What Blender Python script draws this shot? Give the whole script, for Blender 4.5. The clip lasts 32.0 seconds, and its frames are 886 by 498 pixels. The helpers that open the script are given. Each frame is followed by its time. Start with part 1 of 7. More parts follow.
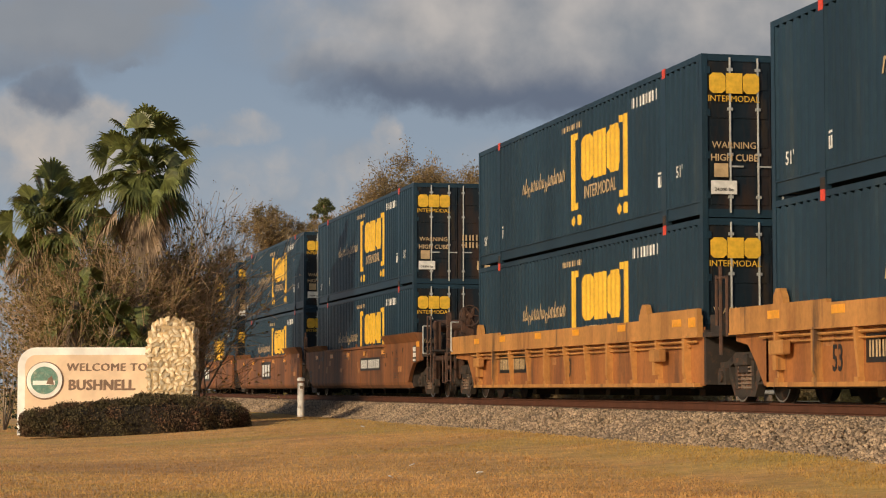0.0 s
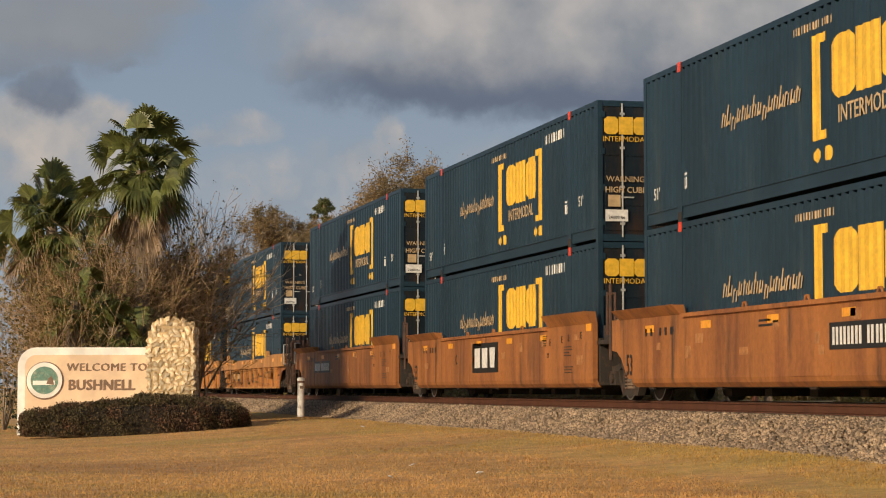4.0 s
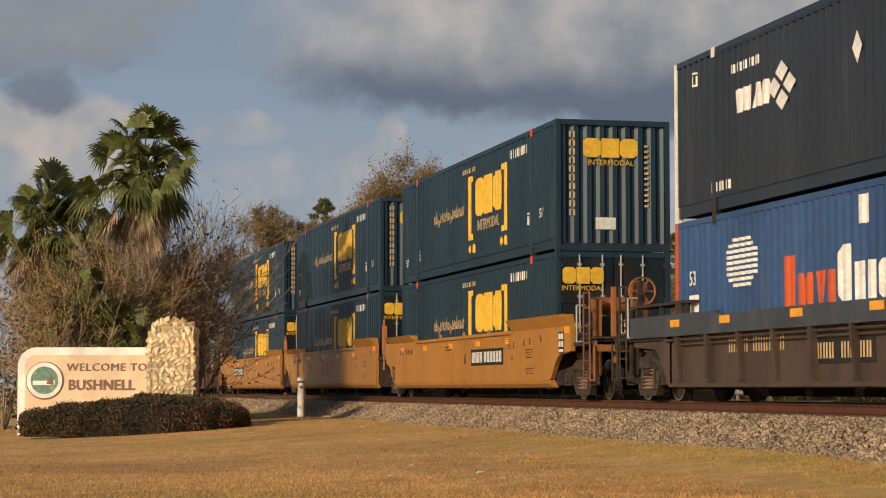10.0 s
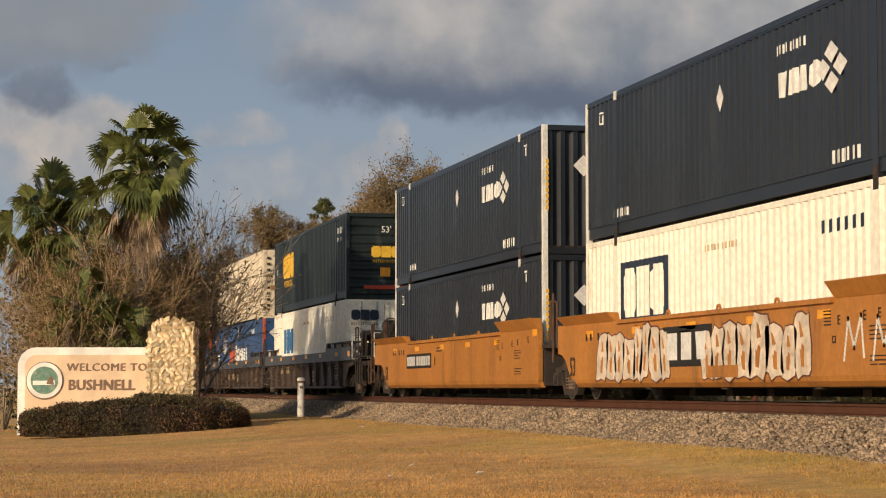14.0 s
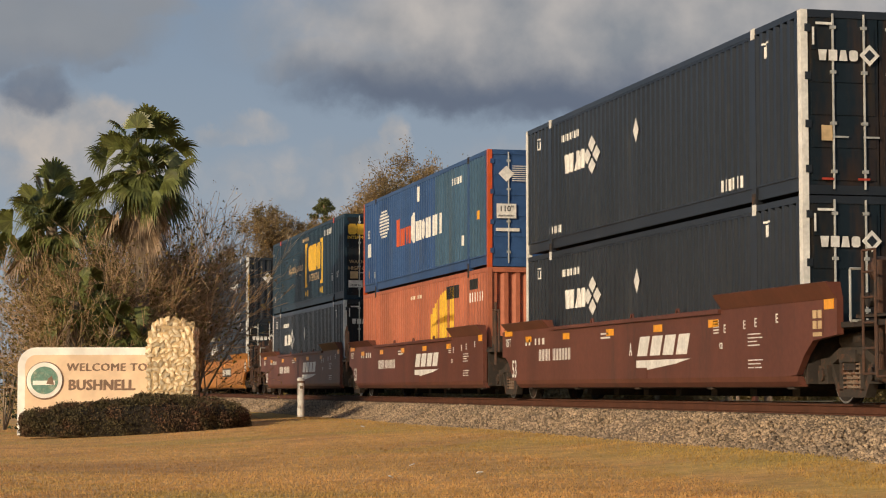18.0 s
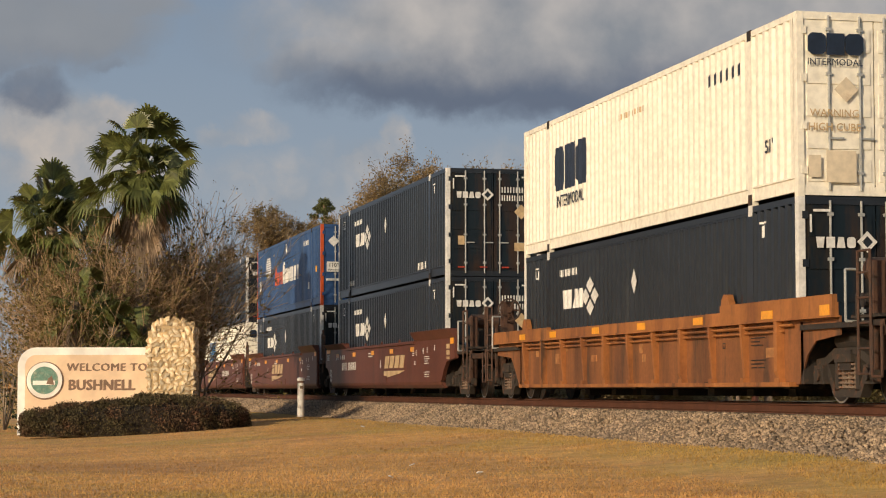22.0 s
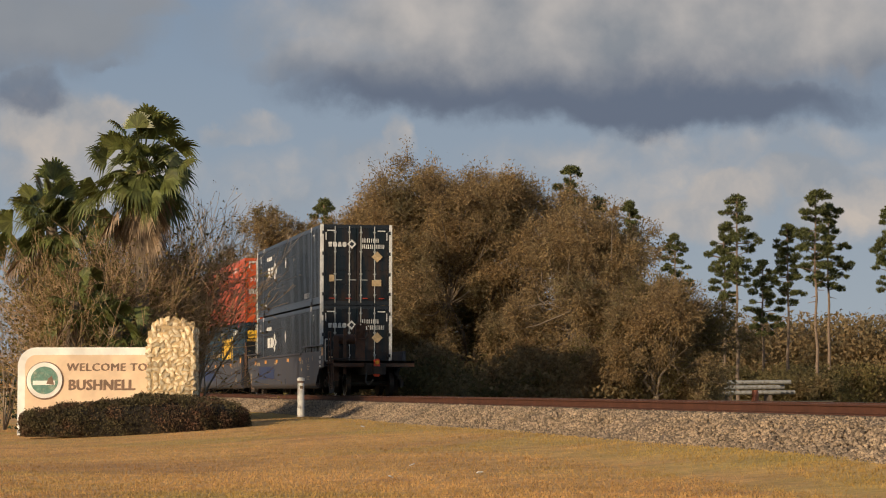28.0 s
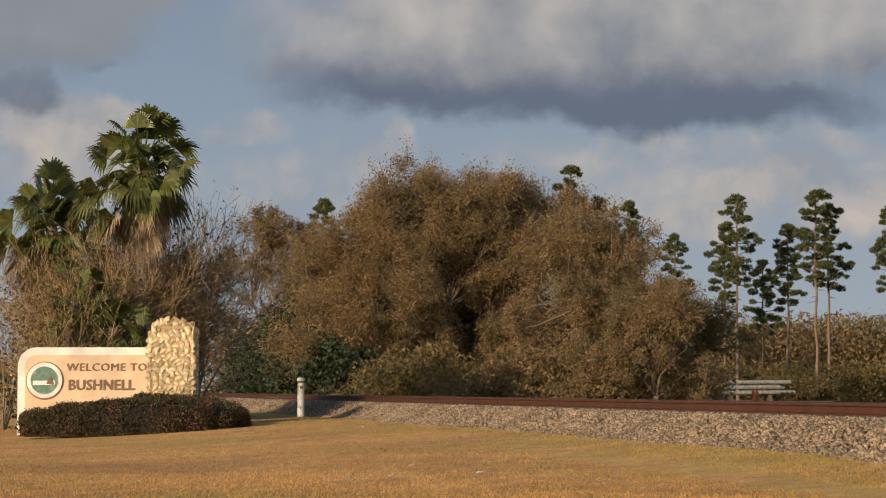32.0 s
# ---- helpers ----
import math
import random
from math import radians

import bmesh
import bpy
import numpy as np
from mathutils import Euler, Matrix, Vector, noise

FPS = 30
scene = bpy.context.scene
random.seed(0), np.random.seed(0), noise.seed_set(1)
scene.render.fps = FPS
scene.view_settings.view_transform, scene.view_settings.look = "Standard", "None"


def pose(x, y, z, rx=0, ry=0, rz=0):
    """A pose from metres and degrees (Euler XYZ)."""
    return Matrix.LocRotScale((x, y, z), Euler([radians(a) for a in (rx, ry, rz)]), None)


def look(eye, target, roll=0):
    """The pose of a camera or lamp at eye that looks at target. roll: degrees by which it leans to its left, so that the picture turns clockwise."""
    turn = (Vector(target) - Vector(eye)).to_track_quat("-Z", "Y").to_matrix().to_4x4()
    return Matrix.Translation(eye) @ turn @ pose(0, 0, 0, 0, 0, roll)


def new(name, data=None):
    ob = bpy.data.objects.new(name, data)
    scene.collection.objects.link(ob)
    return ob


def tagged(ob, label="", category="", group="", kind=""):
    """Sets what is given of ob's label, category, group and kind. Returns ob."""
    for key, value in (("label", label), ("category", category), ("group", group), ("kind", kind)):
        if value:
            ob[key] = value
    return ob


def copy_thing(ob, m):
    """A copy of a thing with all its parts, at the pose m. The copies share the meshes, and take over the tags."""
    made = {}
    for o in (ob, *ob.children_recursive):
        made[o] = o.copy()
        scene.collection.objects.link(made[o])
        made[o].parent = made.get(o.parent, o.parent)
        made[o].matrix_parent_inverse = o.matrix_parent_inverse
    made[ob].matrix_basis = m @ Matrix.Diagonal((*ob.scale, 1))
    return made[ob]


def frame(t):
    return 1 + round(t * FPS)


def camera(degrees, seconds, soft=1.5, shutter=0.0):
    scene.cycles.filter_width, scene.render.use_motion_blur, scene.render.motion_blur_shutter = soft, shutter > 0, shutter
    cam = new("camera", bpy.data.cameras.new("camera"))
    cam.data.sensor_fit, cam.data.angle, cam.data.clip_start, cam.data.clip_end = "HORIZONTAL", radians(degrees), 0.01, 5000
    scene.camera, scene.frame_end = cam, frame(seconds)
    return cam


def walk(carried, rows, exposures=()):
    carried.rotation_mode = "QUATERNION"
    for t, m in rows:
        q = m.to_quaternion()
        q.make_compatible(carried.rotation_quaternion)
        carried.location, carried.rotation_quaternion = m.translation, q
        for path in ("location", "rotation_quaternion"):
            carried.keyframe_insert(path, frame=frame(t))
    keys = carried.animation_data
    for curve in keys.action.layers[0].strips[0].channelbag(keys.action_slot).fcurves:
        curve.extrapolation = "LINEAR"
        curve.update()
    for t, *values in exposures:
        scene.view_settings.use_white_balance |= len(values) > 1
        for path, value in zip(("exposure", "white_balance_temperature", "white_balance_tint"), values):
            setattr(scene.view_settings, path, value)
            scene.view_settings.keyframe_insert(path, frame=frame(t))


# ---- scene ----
from collections import defaultdict

# The camera stands on the grass beside the line. z = 1.0 is the top of the rails.
cam = camera(23.69, 32.0, soft=1.1)
EYE = pose(0, 0, 1.22, 90 + 3.80, 0, -13.036)
walk(cam, [(0, EYE), (32, EYE)], exposures=[(0, 0.0), (32, 0.0)])

# ---- world and sun: low afternoon sun from behind, to the left of the line ----
SUN_WAY = Vector((0.79, 0.61, -0.325)).normalized()
world = bpy.data.worlds.new("world")
scene.world = world
world.use_nodes = True
wt = world.node_tree
sky = wt.nodes.new("ShaderNodeTexSky")
sky.sky_type = "NISHITA"
sky.sun_disc = False
sky.sun_elevation = math.asin(-SUN_WAY.z)
sky.sun_rotation = math.atan2(-SUN_WAY.x, -SUN_WAY.y)
sky.air_density, sky.dust_density, sky.ozone_density = 1.0, 1.2, 1.5
wt.nodes["Background"].inputs[1].default_value = 0.087
wt.links.new(sky.outputs[0], wt.nodes["Background"].inputs[0])
sun = new("sun", bpy.data.lights.new("sun", "SUN"))
sun.data.energy, sun.data.angle, sun.data.color = 3.35, radians(0.6), (1.0, 0.8, 0.55)
sun.matrix_world = look((-30, -30, 30), Vector((-30, -30, 30)) + SUN_WAY)

# ---- materials ----
MATS = {}


def noise_mix(nt, coord, scale, detail, dark, light, col, out_fac=0.5, low=0.35, high=0.65):
    """Multiplies a colour socket by a noise ramp from dark to light."""
    n = nt.nodes.new("ShaderNodeTexNoise")
    n.inputs["Scale"].default_value, n.inputs["Detail"].default_value = scale, detail
    nt.links.new(coord, n.inputs["Vector"])
    r = nt.nodes.new("ShaderNodeMapRange")
    r.inputs[1].default_value, r.inputs[2].default_value = low, high
    r.inputs[3].default_value, r.inputs[4].default_value = dark, light
    nt.links.new(n.outputs[0], r.inputs[0])
    m = nt.nodes.new("ShaderNodeMix")
    m.data_type, m.blend_type = "RGBA", "MULTIPLY"
    m.inputs[0].default_value = 1.0
    nt.links.new(col, m.inputs[6])
    nt.links.new(r.outputs[0], m.inputs[7])
    return m.outputs[2], n.outputs[0]


def material(name, base, rough=0.6, metal=0.0, grain=40.0, stain=1.2, vary=(0.8, 1.12), second=None, amount=0.5, streak=False,
             bump=0.0, island=0.0, per_object=0.0, where="Object", soil=None, soil_amount=0.5, thin=0.0, gloss=0.5):
    """A painted or natural surface: grain, stains (or runs down the side), a second colour in patches, and fine relief."""
    m = bpy.data.materials.new(name)
    m.use_nodes = True
    nt = m.node_tree
    bsdf = nt.nodes["Principled BSDF"]
    bsdf.inputs["Roughness"].default_value, bsdf.inputs["Metallic"].default_value = rough, metal
    bsdf.inputs["Specular IOR Level"].default_value = gloss
    tc = nt.nodes.new("ShaderNodeTexCoord")
    coord = tc.outputs[where]
    rgb = nt.nodes.new("ShaderNodeRGB")
    rgb.outputs[0].default_value = (*base, 1)
    col = rgb.outputs[0]
    big = coord
    if streak:
        mp = nt.nodes.new("ShaderNodeMapping")
        mp.inputs["Scale"].default_value = (1.0, 1.0, 0.16)
        nt.links.new(coord, mp.inputs[0])
        big = mp.outputs[0]
    for tone, share, sc in ((second, amount, stain), (soil, soil_amount, stain * 2.7)):
        if tone:
            n = nt.nodes.new("ShaderNodeTexNoise")
            n.inputs["Scale"].default_value, n.inputs["Detail"].default_value = sc, 7
            n.inputs["Roughness"].default_value = 0.65
            nt.links.new(big, n.inputs["Vector"])
            r = nt.nodes.new("ShaderNodeMapRange")
            r.inputs[1].default_value, r.inputs[2].default_value = 0.62 - share * 0.3, 0.78 - share * 0.3
            nt.links.new(n.outputs[0], r.inputs[0])
            mx = nt.nodes.new("ShaderNodeMix")
            mx.data_type = "RGBA"
            mx.inputs[7].default_value = (*tone, 1)
            nt.links.new(r.outputs[0], mx.inputs[0])
            nt.links.new(col, mx.inputs[6])
            col = mx.outputs[2]
    col, _ = noise_mix(nt, big, stain * 1.7, 5, vary[0], vary[1], col)
    col, fine = noise_mix(nt, coord, grain, 3, 0.9, 1.08, col)
    for use, node in ((island, "ShaderNodeNewGeometry"), (per_object, "ShaderNodeObjectInfo")):
        if use:
            g = nt.nodes.new(node)
            r = nt.nodes.new("ShaderNodeMapRange")
            r.inputs[3].default_value, r.inputs[4].default_value = 1 - use, 1 + use
            nt.links.new(g.outputs["Random Per Island" if island and node.endswith("Geometry") else "Random"], r.inputs[0])
            mm = nt.nodes.new("ShaderNodeMix")
            mm.data_type, mm.blend_type = "RGBA", "MULTIPLY"
            mm.inputs[0].default_value = 1.0
            nt.links.new(col, mm.inputs[6])
            nt.links.new(r.outputs[0], mm.inputs[7])
            col = mm.outputs[2]
    nt.links.new(col, bsdf.inputs["Base Color"])
    if bump:
        b = nt.nodes.new("ShaderNodeBump")
        b.inputs["Strength"].default_value, b.inputs["Distance"].default_value = bump, 0.03
        nt.links.new(fine, b.inputs["Height"])
        nt.links.new(b.outputs[0], bsdf.inputs["Normal"])
    if thin:
        tl = nt.nodes.new("ShaderNodeBsdfTranslucent")
        nt.links.new(col, tl.inputs[0])
        mx = nt.nodes.new("ShaderNodeMixShader")
        mx.inputs[0].default_value = thin
        nt.links.new(bsdf.outputs[0], mx.inputs[1])
        nt.links.new(tl.outputs[0], mx.inputs[2])
        nt.links.new(mx.outputs[0], nt.nodes["Material Output"].inputs[0])
    MATS[name] = m
    return m


RUST = (0.13, 0.05, 0.022)
M_TEAL = material("teal_paint", (0.0125, 0.0325, 0.052), 0.45, grain=6, stain=0.5, streak=True, vary=(0.82, 1.15), soil=(0.03, 0.046, 0.055), soil_amount=0.25, gloss=0.4)
M_BLACK = material("black_navy_paint", (0.0165, 0.0195, 0.0265), 0.34, grain=6, stain=0.5, streak=True, soil=(0.03, 0.031, 0.033), soil_amount=0.25, gloss=0.55)
M_GREEN = material("dark_green_paint", (0.016, 0.024, 0.025), 0.45, grain=6, stain=0.5, streak=True, soil=(0.05, 0.055, 0.05), soil_amount=0.25, gloss=0.3)
M_CREAM = material("cream_paint", (0.88, 0.83, 0.71), 0.5, grain=8, stain=0.7, streak=True, vary=(0.94, 1.04), soil=(0.5, 0.37, 0.24), soil_amount=0.06)
M_TAN = material("tan_cream_paint", (0.74, 0.63, 0.47), 0.55, grain=8, stain=0.7, streak=True, vary=(0.88, 1.06), soil=(0.4, 0.27, 0.15), soil_amount=0.2)
M_PALE = material("pale_grey_paint", (0.5, 0.46, 0.39), 0.55, grain=5, stain=0.5, streak=True, vary=(0.94, 1.04), soil=(0.34, 0.28, 0.22), soil_amount=0.1)
M_BLUE = material("royal_blue_paint", (0.034, 0.08, 0.2), 0.42, grain=6, stain=0.6, streak=True, soil=(0.06, 0.09, 0.16), soil_amount=0.3, gloss=0.3)
M_BLUEGREY = material("repainted_blue_paint", (0.05, 0.105, 0.17), 0.45, grain=6, stain=0.6, streak=True, soil=(0.07, 0.1, 0.12), soil_amount=0.3, gloss=0.3)
M_RED = material("faded_red_paint", (0.43, 0.135, 0.072), 0.55, grain=6, stain=0.6, streak=True, soil=(0.3, 0.12, 0.06), soil_amount=0.25)
M_ORANGE = material("bright_orange_red_paint", (0.54, 0.088, 0.02), 0.45, grain=6, stain=0.6, streak=True, vary=(0.92, 1.06), soil=(0.5, 0.1, 0.03), soil_amount=0.15)
# Brown-black rusty iron for the end gear, darker than most car paints.
M_DARKRUST = material("dark_rust_iron", (0.085, 0.04, 0.024), 0.75, grain=20, stain=2, soil=(0.05, 0.035, 0.028), soil_amount=0.45, bump=0.2)
M_CAR_TAN = material("weathered_tan_orange_steel", (0.48, 0.225, 0.062), 0.6, grain=12, stain=0.8, streak=True, second=(0.26, 0.1, 0.03), amount=0.35, soil=(0.1, 0.055, 0.03), soil_amount=0.25, bump=0.1)
M_CAR_RUST = material("rusty_orange_steel", (0.36, 0.135, 0.036), 0.65, grain=12, stain=0.8, streak=True, second=(0.2, 0.07, 0.025), amount=0.5, soil=(0.09, 0.045, 0.025), soil_amount=0.3, bump=0.12)
M_CAR_DEEP = material("deep_rust_steel", (0.24, 0.09, 0.03), 0.65, grain=12, stain=0.8, streak=True, second=(0.12, 0.048, 0.022), amount=0.5, soil=(0.06, 0.035, 0.022), soil_amount=0.35, bump=0.12)
M_CAR_YEL = material("golden_yellow_steel", (0.41, 0.185, 0.036), 0.5, grain=10, stain=0.6, streak=True, vary=(0.88, 1.06), soil=(0.3, 0.15, 0.04), soil_amount=0.2)
M_CAR_ORG = material("orange_steel", (0.45, 0.18, 0.034), 0.52, grain=10, stain=0.6, streak=True, vary=(0.86, 1.08), soil=(0.24, 0.1, 0.03), soil_amount=0.25)
M_CAR_OXIDE = material("oxide_brown_steel", (0.128, 0.042, 0.027), 0.52, grain=10, stain=0.6, streak=True, soil=(0.08, 0.035, 0.025), soil_amount=0.25)
M_CAR_BROWN = material("dark_brown_steel", (0.11, 0.043, 0.031), 0.55, grain=10, stain=0.6, streak=True, soil=(0.06, 0.03, 0.024), soil_amount=0.3)
M_CAR_DARK = material("sooty_brown_steel", (0.072, 0.046, 0.033), 0.6, grain=12, stain=0.7, streak=True, soil=(0.04, 0.03, 0.025), soil_amount=0.35)
M_CAR_GREY = material("dark_grey_steel", (0.046, 0.047, 0.06), 0.5, grain=10, stain=0.7, streak=True, soil=(0.075, 0.055, 0.045), soil_amount=0.3)
M_CHORD = material("slate_blue_steel", (0.045, 0.055, 0.07), 0.5, grain=12, stain=0.8, soil=(0.1, 0.09, 0.08), soil_amount=0.25)
# Underframe, side frame and wheel bases darkened for shade below platforms, plus grime.
M_UNDER = material("grimy_shade_dark_iron", (0.03, 0.023, 0.019), 0.75, grain=20, stain=2, soil=(0.085, 0.04, 0.02), soil_amount=0.25, bump=0.2)
M_FRAME = material("dusty_shade_dark_side_frame", (0.038, 0.029, 0.022), 0.8, grain=20, stain=2, soil=RUST, soil_amount=0.3, bump=0.2)
M_SPRING = material("dusty_spring_steel", (0.17, 0.12, 0.085), 0.7, grain=20, stain=3, soil=RUST, soil_amount=0.4)
M_WHEEL = material("worn_shade_dark_wheel_steel", (0.034, 0.028, 0.024), 0.6, 0.3, grain=20, stain=3, soil=RUST, soil_amount=0.3)
M_TREAD = material("polished_tread_steel", (0.5, 0.49, 0.47), 0.3, 0.9, grain=20)
# Navy set below the side paint to hold the ends' dimmer light; brown is rust.
M_DOORN = material("dimmed_rusty_navy_door_paint", (0.006, 0.013, 0.02), 0.5, grain=8, stain=1.0, streak=True, second=(0.06, 0.028, 0.013), amount=0.42, soil=(0.03, 0.022, 0.015), soil_amount=0.3, gloss=0.35)
M_ROD = material("galvanised_rod", (0.5, 0.5, 0.48), 0.45, 0.4, grain=20, stain=3)
M_WHITE = material("white_mark_paint", (0.76, 0.74, 0.7), 0.5, grain=15, stain=2, vary=(0.85, 1.05))
M_YELLOW = material("yellow_mark_paint", (0.78, 0.46, 0.04), 0.5, grain=15, stain=2, vary=(0.88, 1.05))
M_REFLECT = material("amber_reflector", (0.85, 0.36, 0.02), 0.35, grain=15, stain=3, vary=(0.85, 1.05))
M_MBLUE = material("blue_mark_paint", (0.03, 0.14, 0.32), 0.5, grain=15, stain=2, vary=(0.88, 1.1))
M_FADED = material("faded_orange_paint", (0.44, 0.2, 0.07), 0.6, grain=14, stain=4, vary=(0.7, 1.1), second=(0.3, 0.11, 0.035), amount=0.5)
M_PATCH = material("navy_patch_paint", (0.014, 0.03, 0.1), 0.5, grain=12, stain=1.5)
M_MNAVY = material("navy_mark_paint", (0.015, 0.025, 0.05), 0.5, grain=15, stain=2)
M_MRED = material("red_mark_paint", (0.42, 0.05, 0.025), 0.5, grain=15, stain=2)
M_MTAN = material("tan_mark_paint", (0.56, 0.4, 0.22), 0.5, grain=15, stain=2)
M_MBLACK = material("black_mark_paint", (0.015, 0.014, 0.013), 0.5, grain=15, stain=2)
M_SPRAY = material("pale_spray_paint", (0.7, 0.58, 0.46), 0.6, grain=10, stain=1.5, vary=(0.75, 1.1), second=(0.46, 0.31, 0.19), amount=0.25)
M_LENS = material("red_lamp_plastic", (0.7, 0.06, 0.02), 0.4, grain=15)

# ---- mesh helpers ----


def part(name, bm, mat, parent, label="", m=None):
    """Links a bmesh (or a ready mesh) as one mesh object under a thing or a part."""
    if isinstance(bm, bmesh.types.BMesh):
        me = bpy.data.meshes.new(name)
        bm.to_mesh(me)
        bm.free()
        if mat:
            me.materials.append(mat)
    else:
        me = bm
    ob = new(name, me)
    ob.parent = parent
    if m is not None:
        ob.matrix_basis = m
    if label:
        ob["label"] = label
    if name.endswith(("_strip", "branchwork", "twigwork")):
        ob["kind"] = "stuff"
    return ob


def thing(name, label, category, group="", m=None, kind="", mesh=None):
    ob = new(name, mesh)
    if m is not None:
        ob.matrix_basis = m
    return tagged(ob, label, category, group, kind)


def box(bm, x0, x1, y0, y1, z0, z1):
    v = [bm.verts.new(c) for c in ((x0, y0, z0), (x1, y0, z0), (x1, y1, z0), (x0, y1, z0), (x0, y0, z1), (x1, y0, z1), (x1, y1, z1), (x0, y1, z1))]
    for f in ((3, 2, 1, 0), (4, 5, 6, 7), (0, 1, 5, 4), (1, 2, 6, 5), (2, 3, 7, 6), (3, 0, 4, 7)):
        bm.faces.new([v[i] for i in f])
    return bm


def boxes(*rows):
    bm = bmesh.new()
    for r in rows:
        box(bm, *r)
    return bm


def soft_box(x0, x1, y0, y1, z0, z1, r=0.02):
    bm = boxes((x0, x1, y0, y1, z0, z1))
    bmesh.ops.bevel(bm, geom=bm.edges[:], offset=r, segments=2, affect="EDGES")
    return bm


def prism(bm, outline, a, b, axis="x"):
    """A closed outline, in the two other axes, drawn out from a to b along an axis."""
    def at(p, d):
        return {"x": (d, p[0], p[1]), "y": (p[0], d, p[1]), "z": (p[0], p[1], d)}[axis]
    lo = [bm.verts.new(at(p, a)) for p in outline]
    hi = [bm.verts.new(at(p, b)) for p in outline]
    n = len(outline)
    faces = [bm.faces.new(lo[::-1]), bm.faces.new(hi)]
    for i in range(n):
        faces.append(bm.faces.new((lo[i], lo[(i + 1) % n], hi[(i + 1) % n], hi[i])))
    bmesh.ops.recalc_face_normals(bm, faces=faces)
    return bm


def tube(bm, p0, p1, r, n=8, r1=None):
    p0, p1 = Vector(p0), Vector(p1)
    d = (p1 - p0).normalized()
    a = d.orthogonal().normalized()
    b = d.cross(a)
    r1 = r if r1 is None else r1
    lo, hi = [], []
    for i in range(n):
        w = 2 * math.pi * i / n
        o = a * math.cos(w) + b * math.sin(w)
        lo.append(bm.verts.new(p0 + o * r))
        hi.append(bm.verts.new(p1 + o * r1))
    for i in range(n):
        bm.faces.new((lo[i], lo[(i + 1) % n], hi[(i + 1) % n], hi[i]))
    bm.faces.new(lo[::-1])
    bm.faces.new(hi)
    return bm


def tubes(rows, n=6):
    bm = bmesh.new()
    for p0, p1, r in rows:
        tube(bm, p0, p1, r, n)
    return bm


def leaf_mesh(name, centre, side, up, mat):
    """Many separate three-cornered leaves in one mesh, from arrays of centres and half axes."""
    side, up = side * 1.5, up * 1.12
    c = np.stack([centre - side - up, centre + side - up * 0.8, centre + up], 1).reshape(-1, 3)
    n = len(centre)
    me = bpy.data.meshes.new(name)
    me.vertices.add(3 * n)
    me.vertices.foreach_set("co", c.astype(np.float32).ravel())
    me.loops.add(3 * n)
    me.loops.foreach_set("vertex_index", np.arange(3 * n, dtype=np.int32))
    me.polygons.add(n)
    me.polygons.foreach_set("loop_start", np.arange(0, 3 * n, 3, dtype=np.int32))
    me.update(calc_edges=True)
    me.materials.append(mat)
    return me


def sticks(name, p0, p1, r0, r1, mat, sides=3):
    """Many thin tapered twigs in one mesh, from arrays of ends and radii."""
    p0, p1 = np.asarray(p0, float), np.asarray(p1, float)
    r0, r1 = np.asarray(r0, float)[:, None], np.asarray(r1, float)[:, None]
    d = p1 - p0
    d /= np.linalg.norm(d, axis=1, keepdims=True) + 1e-9
    ref = np.where(np.abs(d[:, 2:3]) > 0.9, np.array([[1.0, 0, 0]]), np.array([[0, 0, 1.0]]))
    a = np.cross(d, ref)
    a /= np.linalg.norm(a, axis=1, keepdims=True) + 1e-9
    b = np.cross(d, a)
    n = len(p0)
    ring = []
    for base, r in ((p0, r0), (p1, r1)):
        for i in range(sides):
            w = 2 * math.pi * i / sides
            ring.append(base + (a * math.cos(w) + b * math.sin(w)) * r)
    co = np.stack(ring, 1).reshape(-1, 3)
    k = 2 * sides
    idx = np.array([[i, (i + 1) % sides, sides + (i + 1) % sides, sides + i] for i in range(sides)])
    faces = (np.arange(n)[:, None, None] * k + idx[None]).reshape(-1)
    me = bpy.data.meshes.new(name)
    me.vertices.add(len(co))
    me.vertices.foreach_set("co", co.astype(np.float32).ravel())
    me.loops.add(len(faces))
    me.loops.foreach_set("vertex_index", faces.astype(np.int32))
    me.polygons.add(n * sides)
    me.polygons.foreach_set("loop_start", np.arange(0, len(faces), 4, dtype=np.int32))
    me.update(calc_edges=True)
    me.materials.append(mat)
    return me


ON_SIDE = Matrix(((0, 0, -1), (-1, 0, 0), (0, 1, 0))).to_4x4()
ON_END = Matrix(((1, 0, 0), (0, 0, -1), (0, 1, 0))).to_4x4()
FONTS = {}


def text(name, words, size, mat, parent, at, turn, label="", wide=1.0, spaced=1.0, bold=0.0):
    """Painted words on a side or an end, centred at a point."""
    key = (words, size, mat.name, wide, spaced)
    if key not in FONTS:
        cu = bpy.data.curves.new(name, "FONT")
        cu.body, cu.size, cu.extrude, cu.resolution_u = words, size, 0.002, 2
        cu.align_x, cu.align_y = "CENTER", "CENTER"
        cu.space_character = spaced
        cu.offset = 0.0 if "M" in words or "W" in words else size * 0.012
        tmp = bpy.data.objects.new("words", cu)
        me = bpy.data.meshes.new_from_object(tmp)
        bpy.data.objects.remove(tmp)
        me.transform(Matrix.Diagonal((wide, 1, 1, 1)))
        if bold:
            # a second outline, shifted a little, makes the strokes heavier
            bm = bmesh.new()
            bm.from_mesh(me)
            me.transform(Matrix.Translation((bold, bold * 0.3, 0.0015)))
            bm.from_mesh(me)
            bm.to_mesh(me)
            bm.free()
        me.materials.clear()
        me.materials.append(mat)
        FONTS[key] = me
    ob = new(name, FONTS[key])
    ob.parent = parent
    ob.matrix_basis = Matrix.Translation(at) @ turn
    if label:
        ob["label"] = label
    return ob

# ---- ground, line and foreground ----
TRACK_X = 14.02


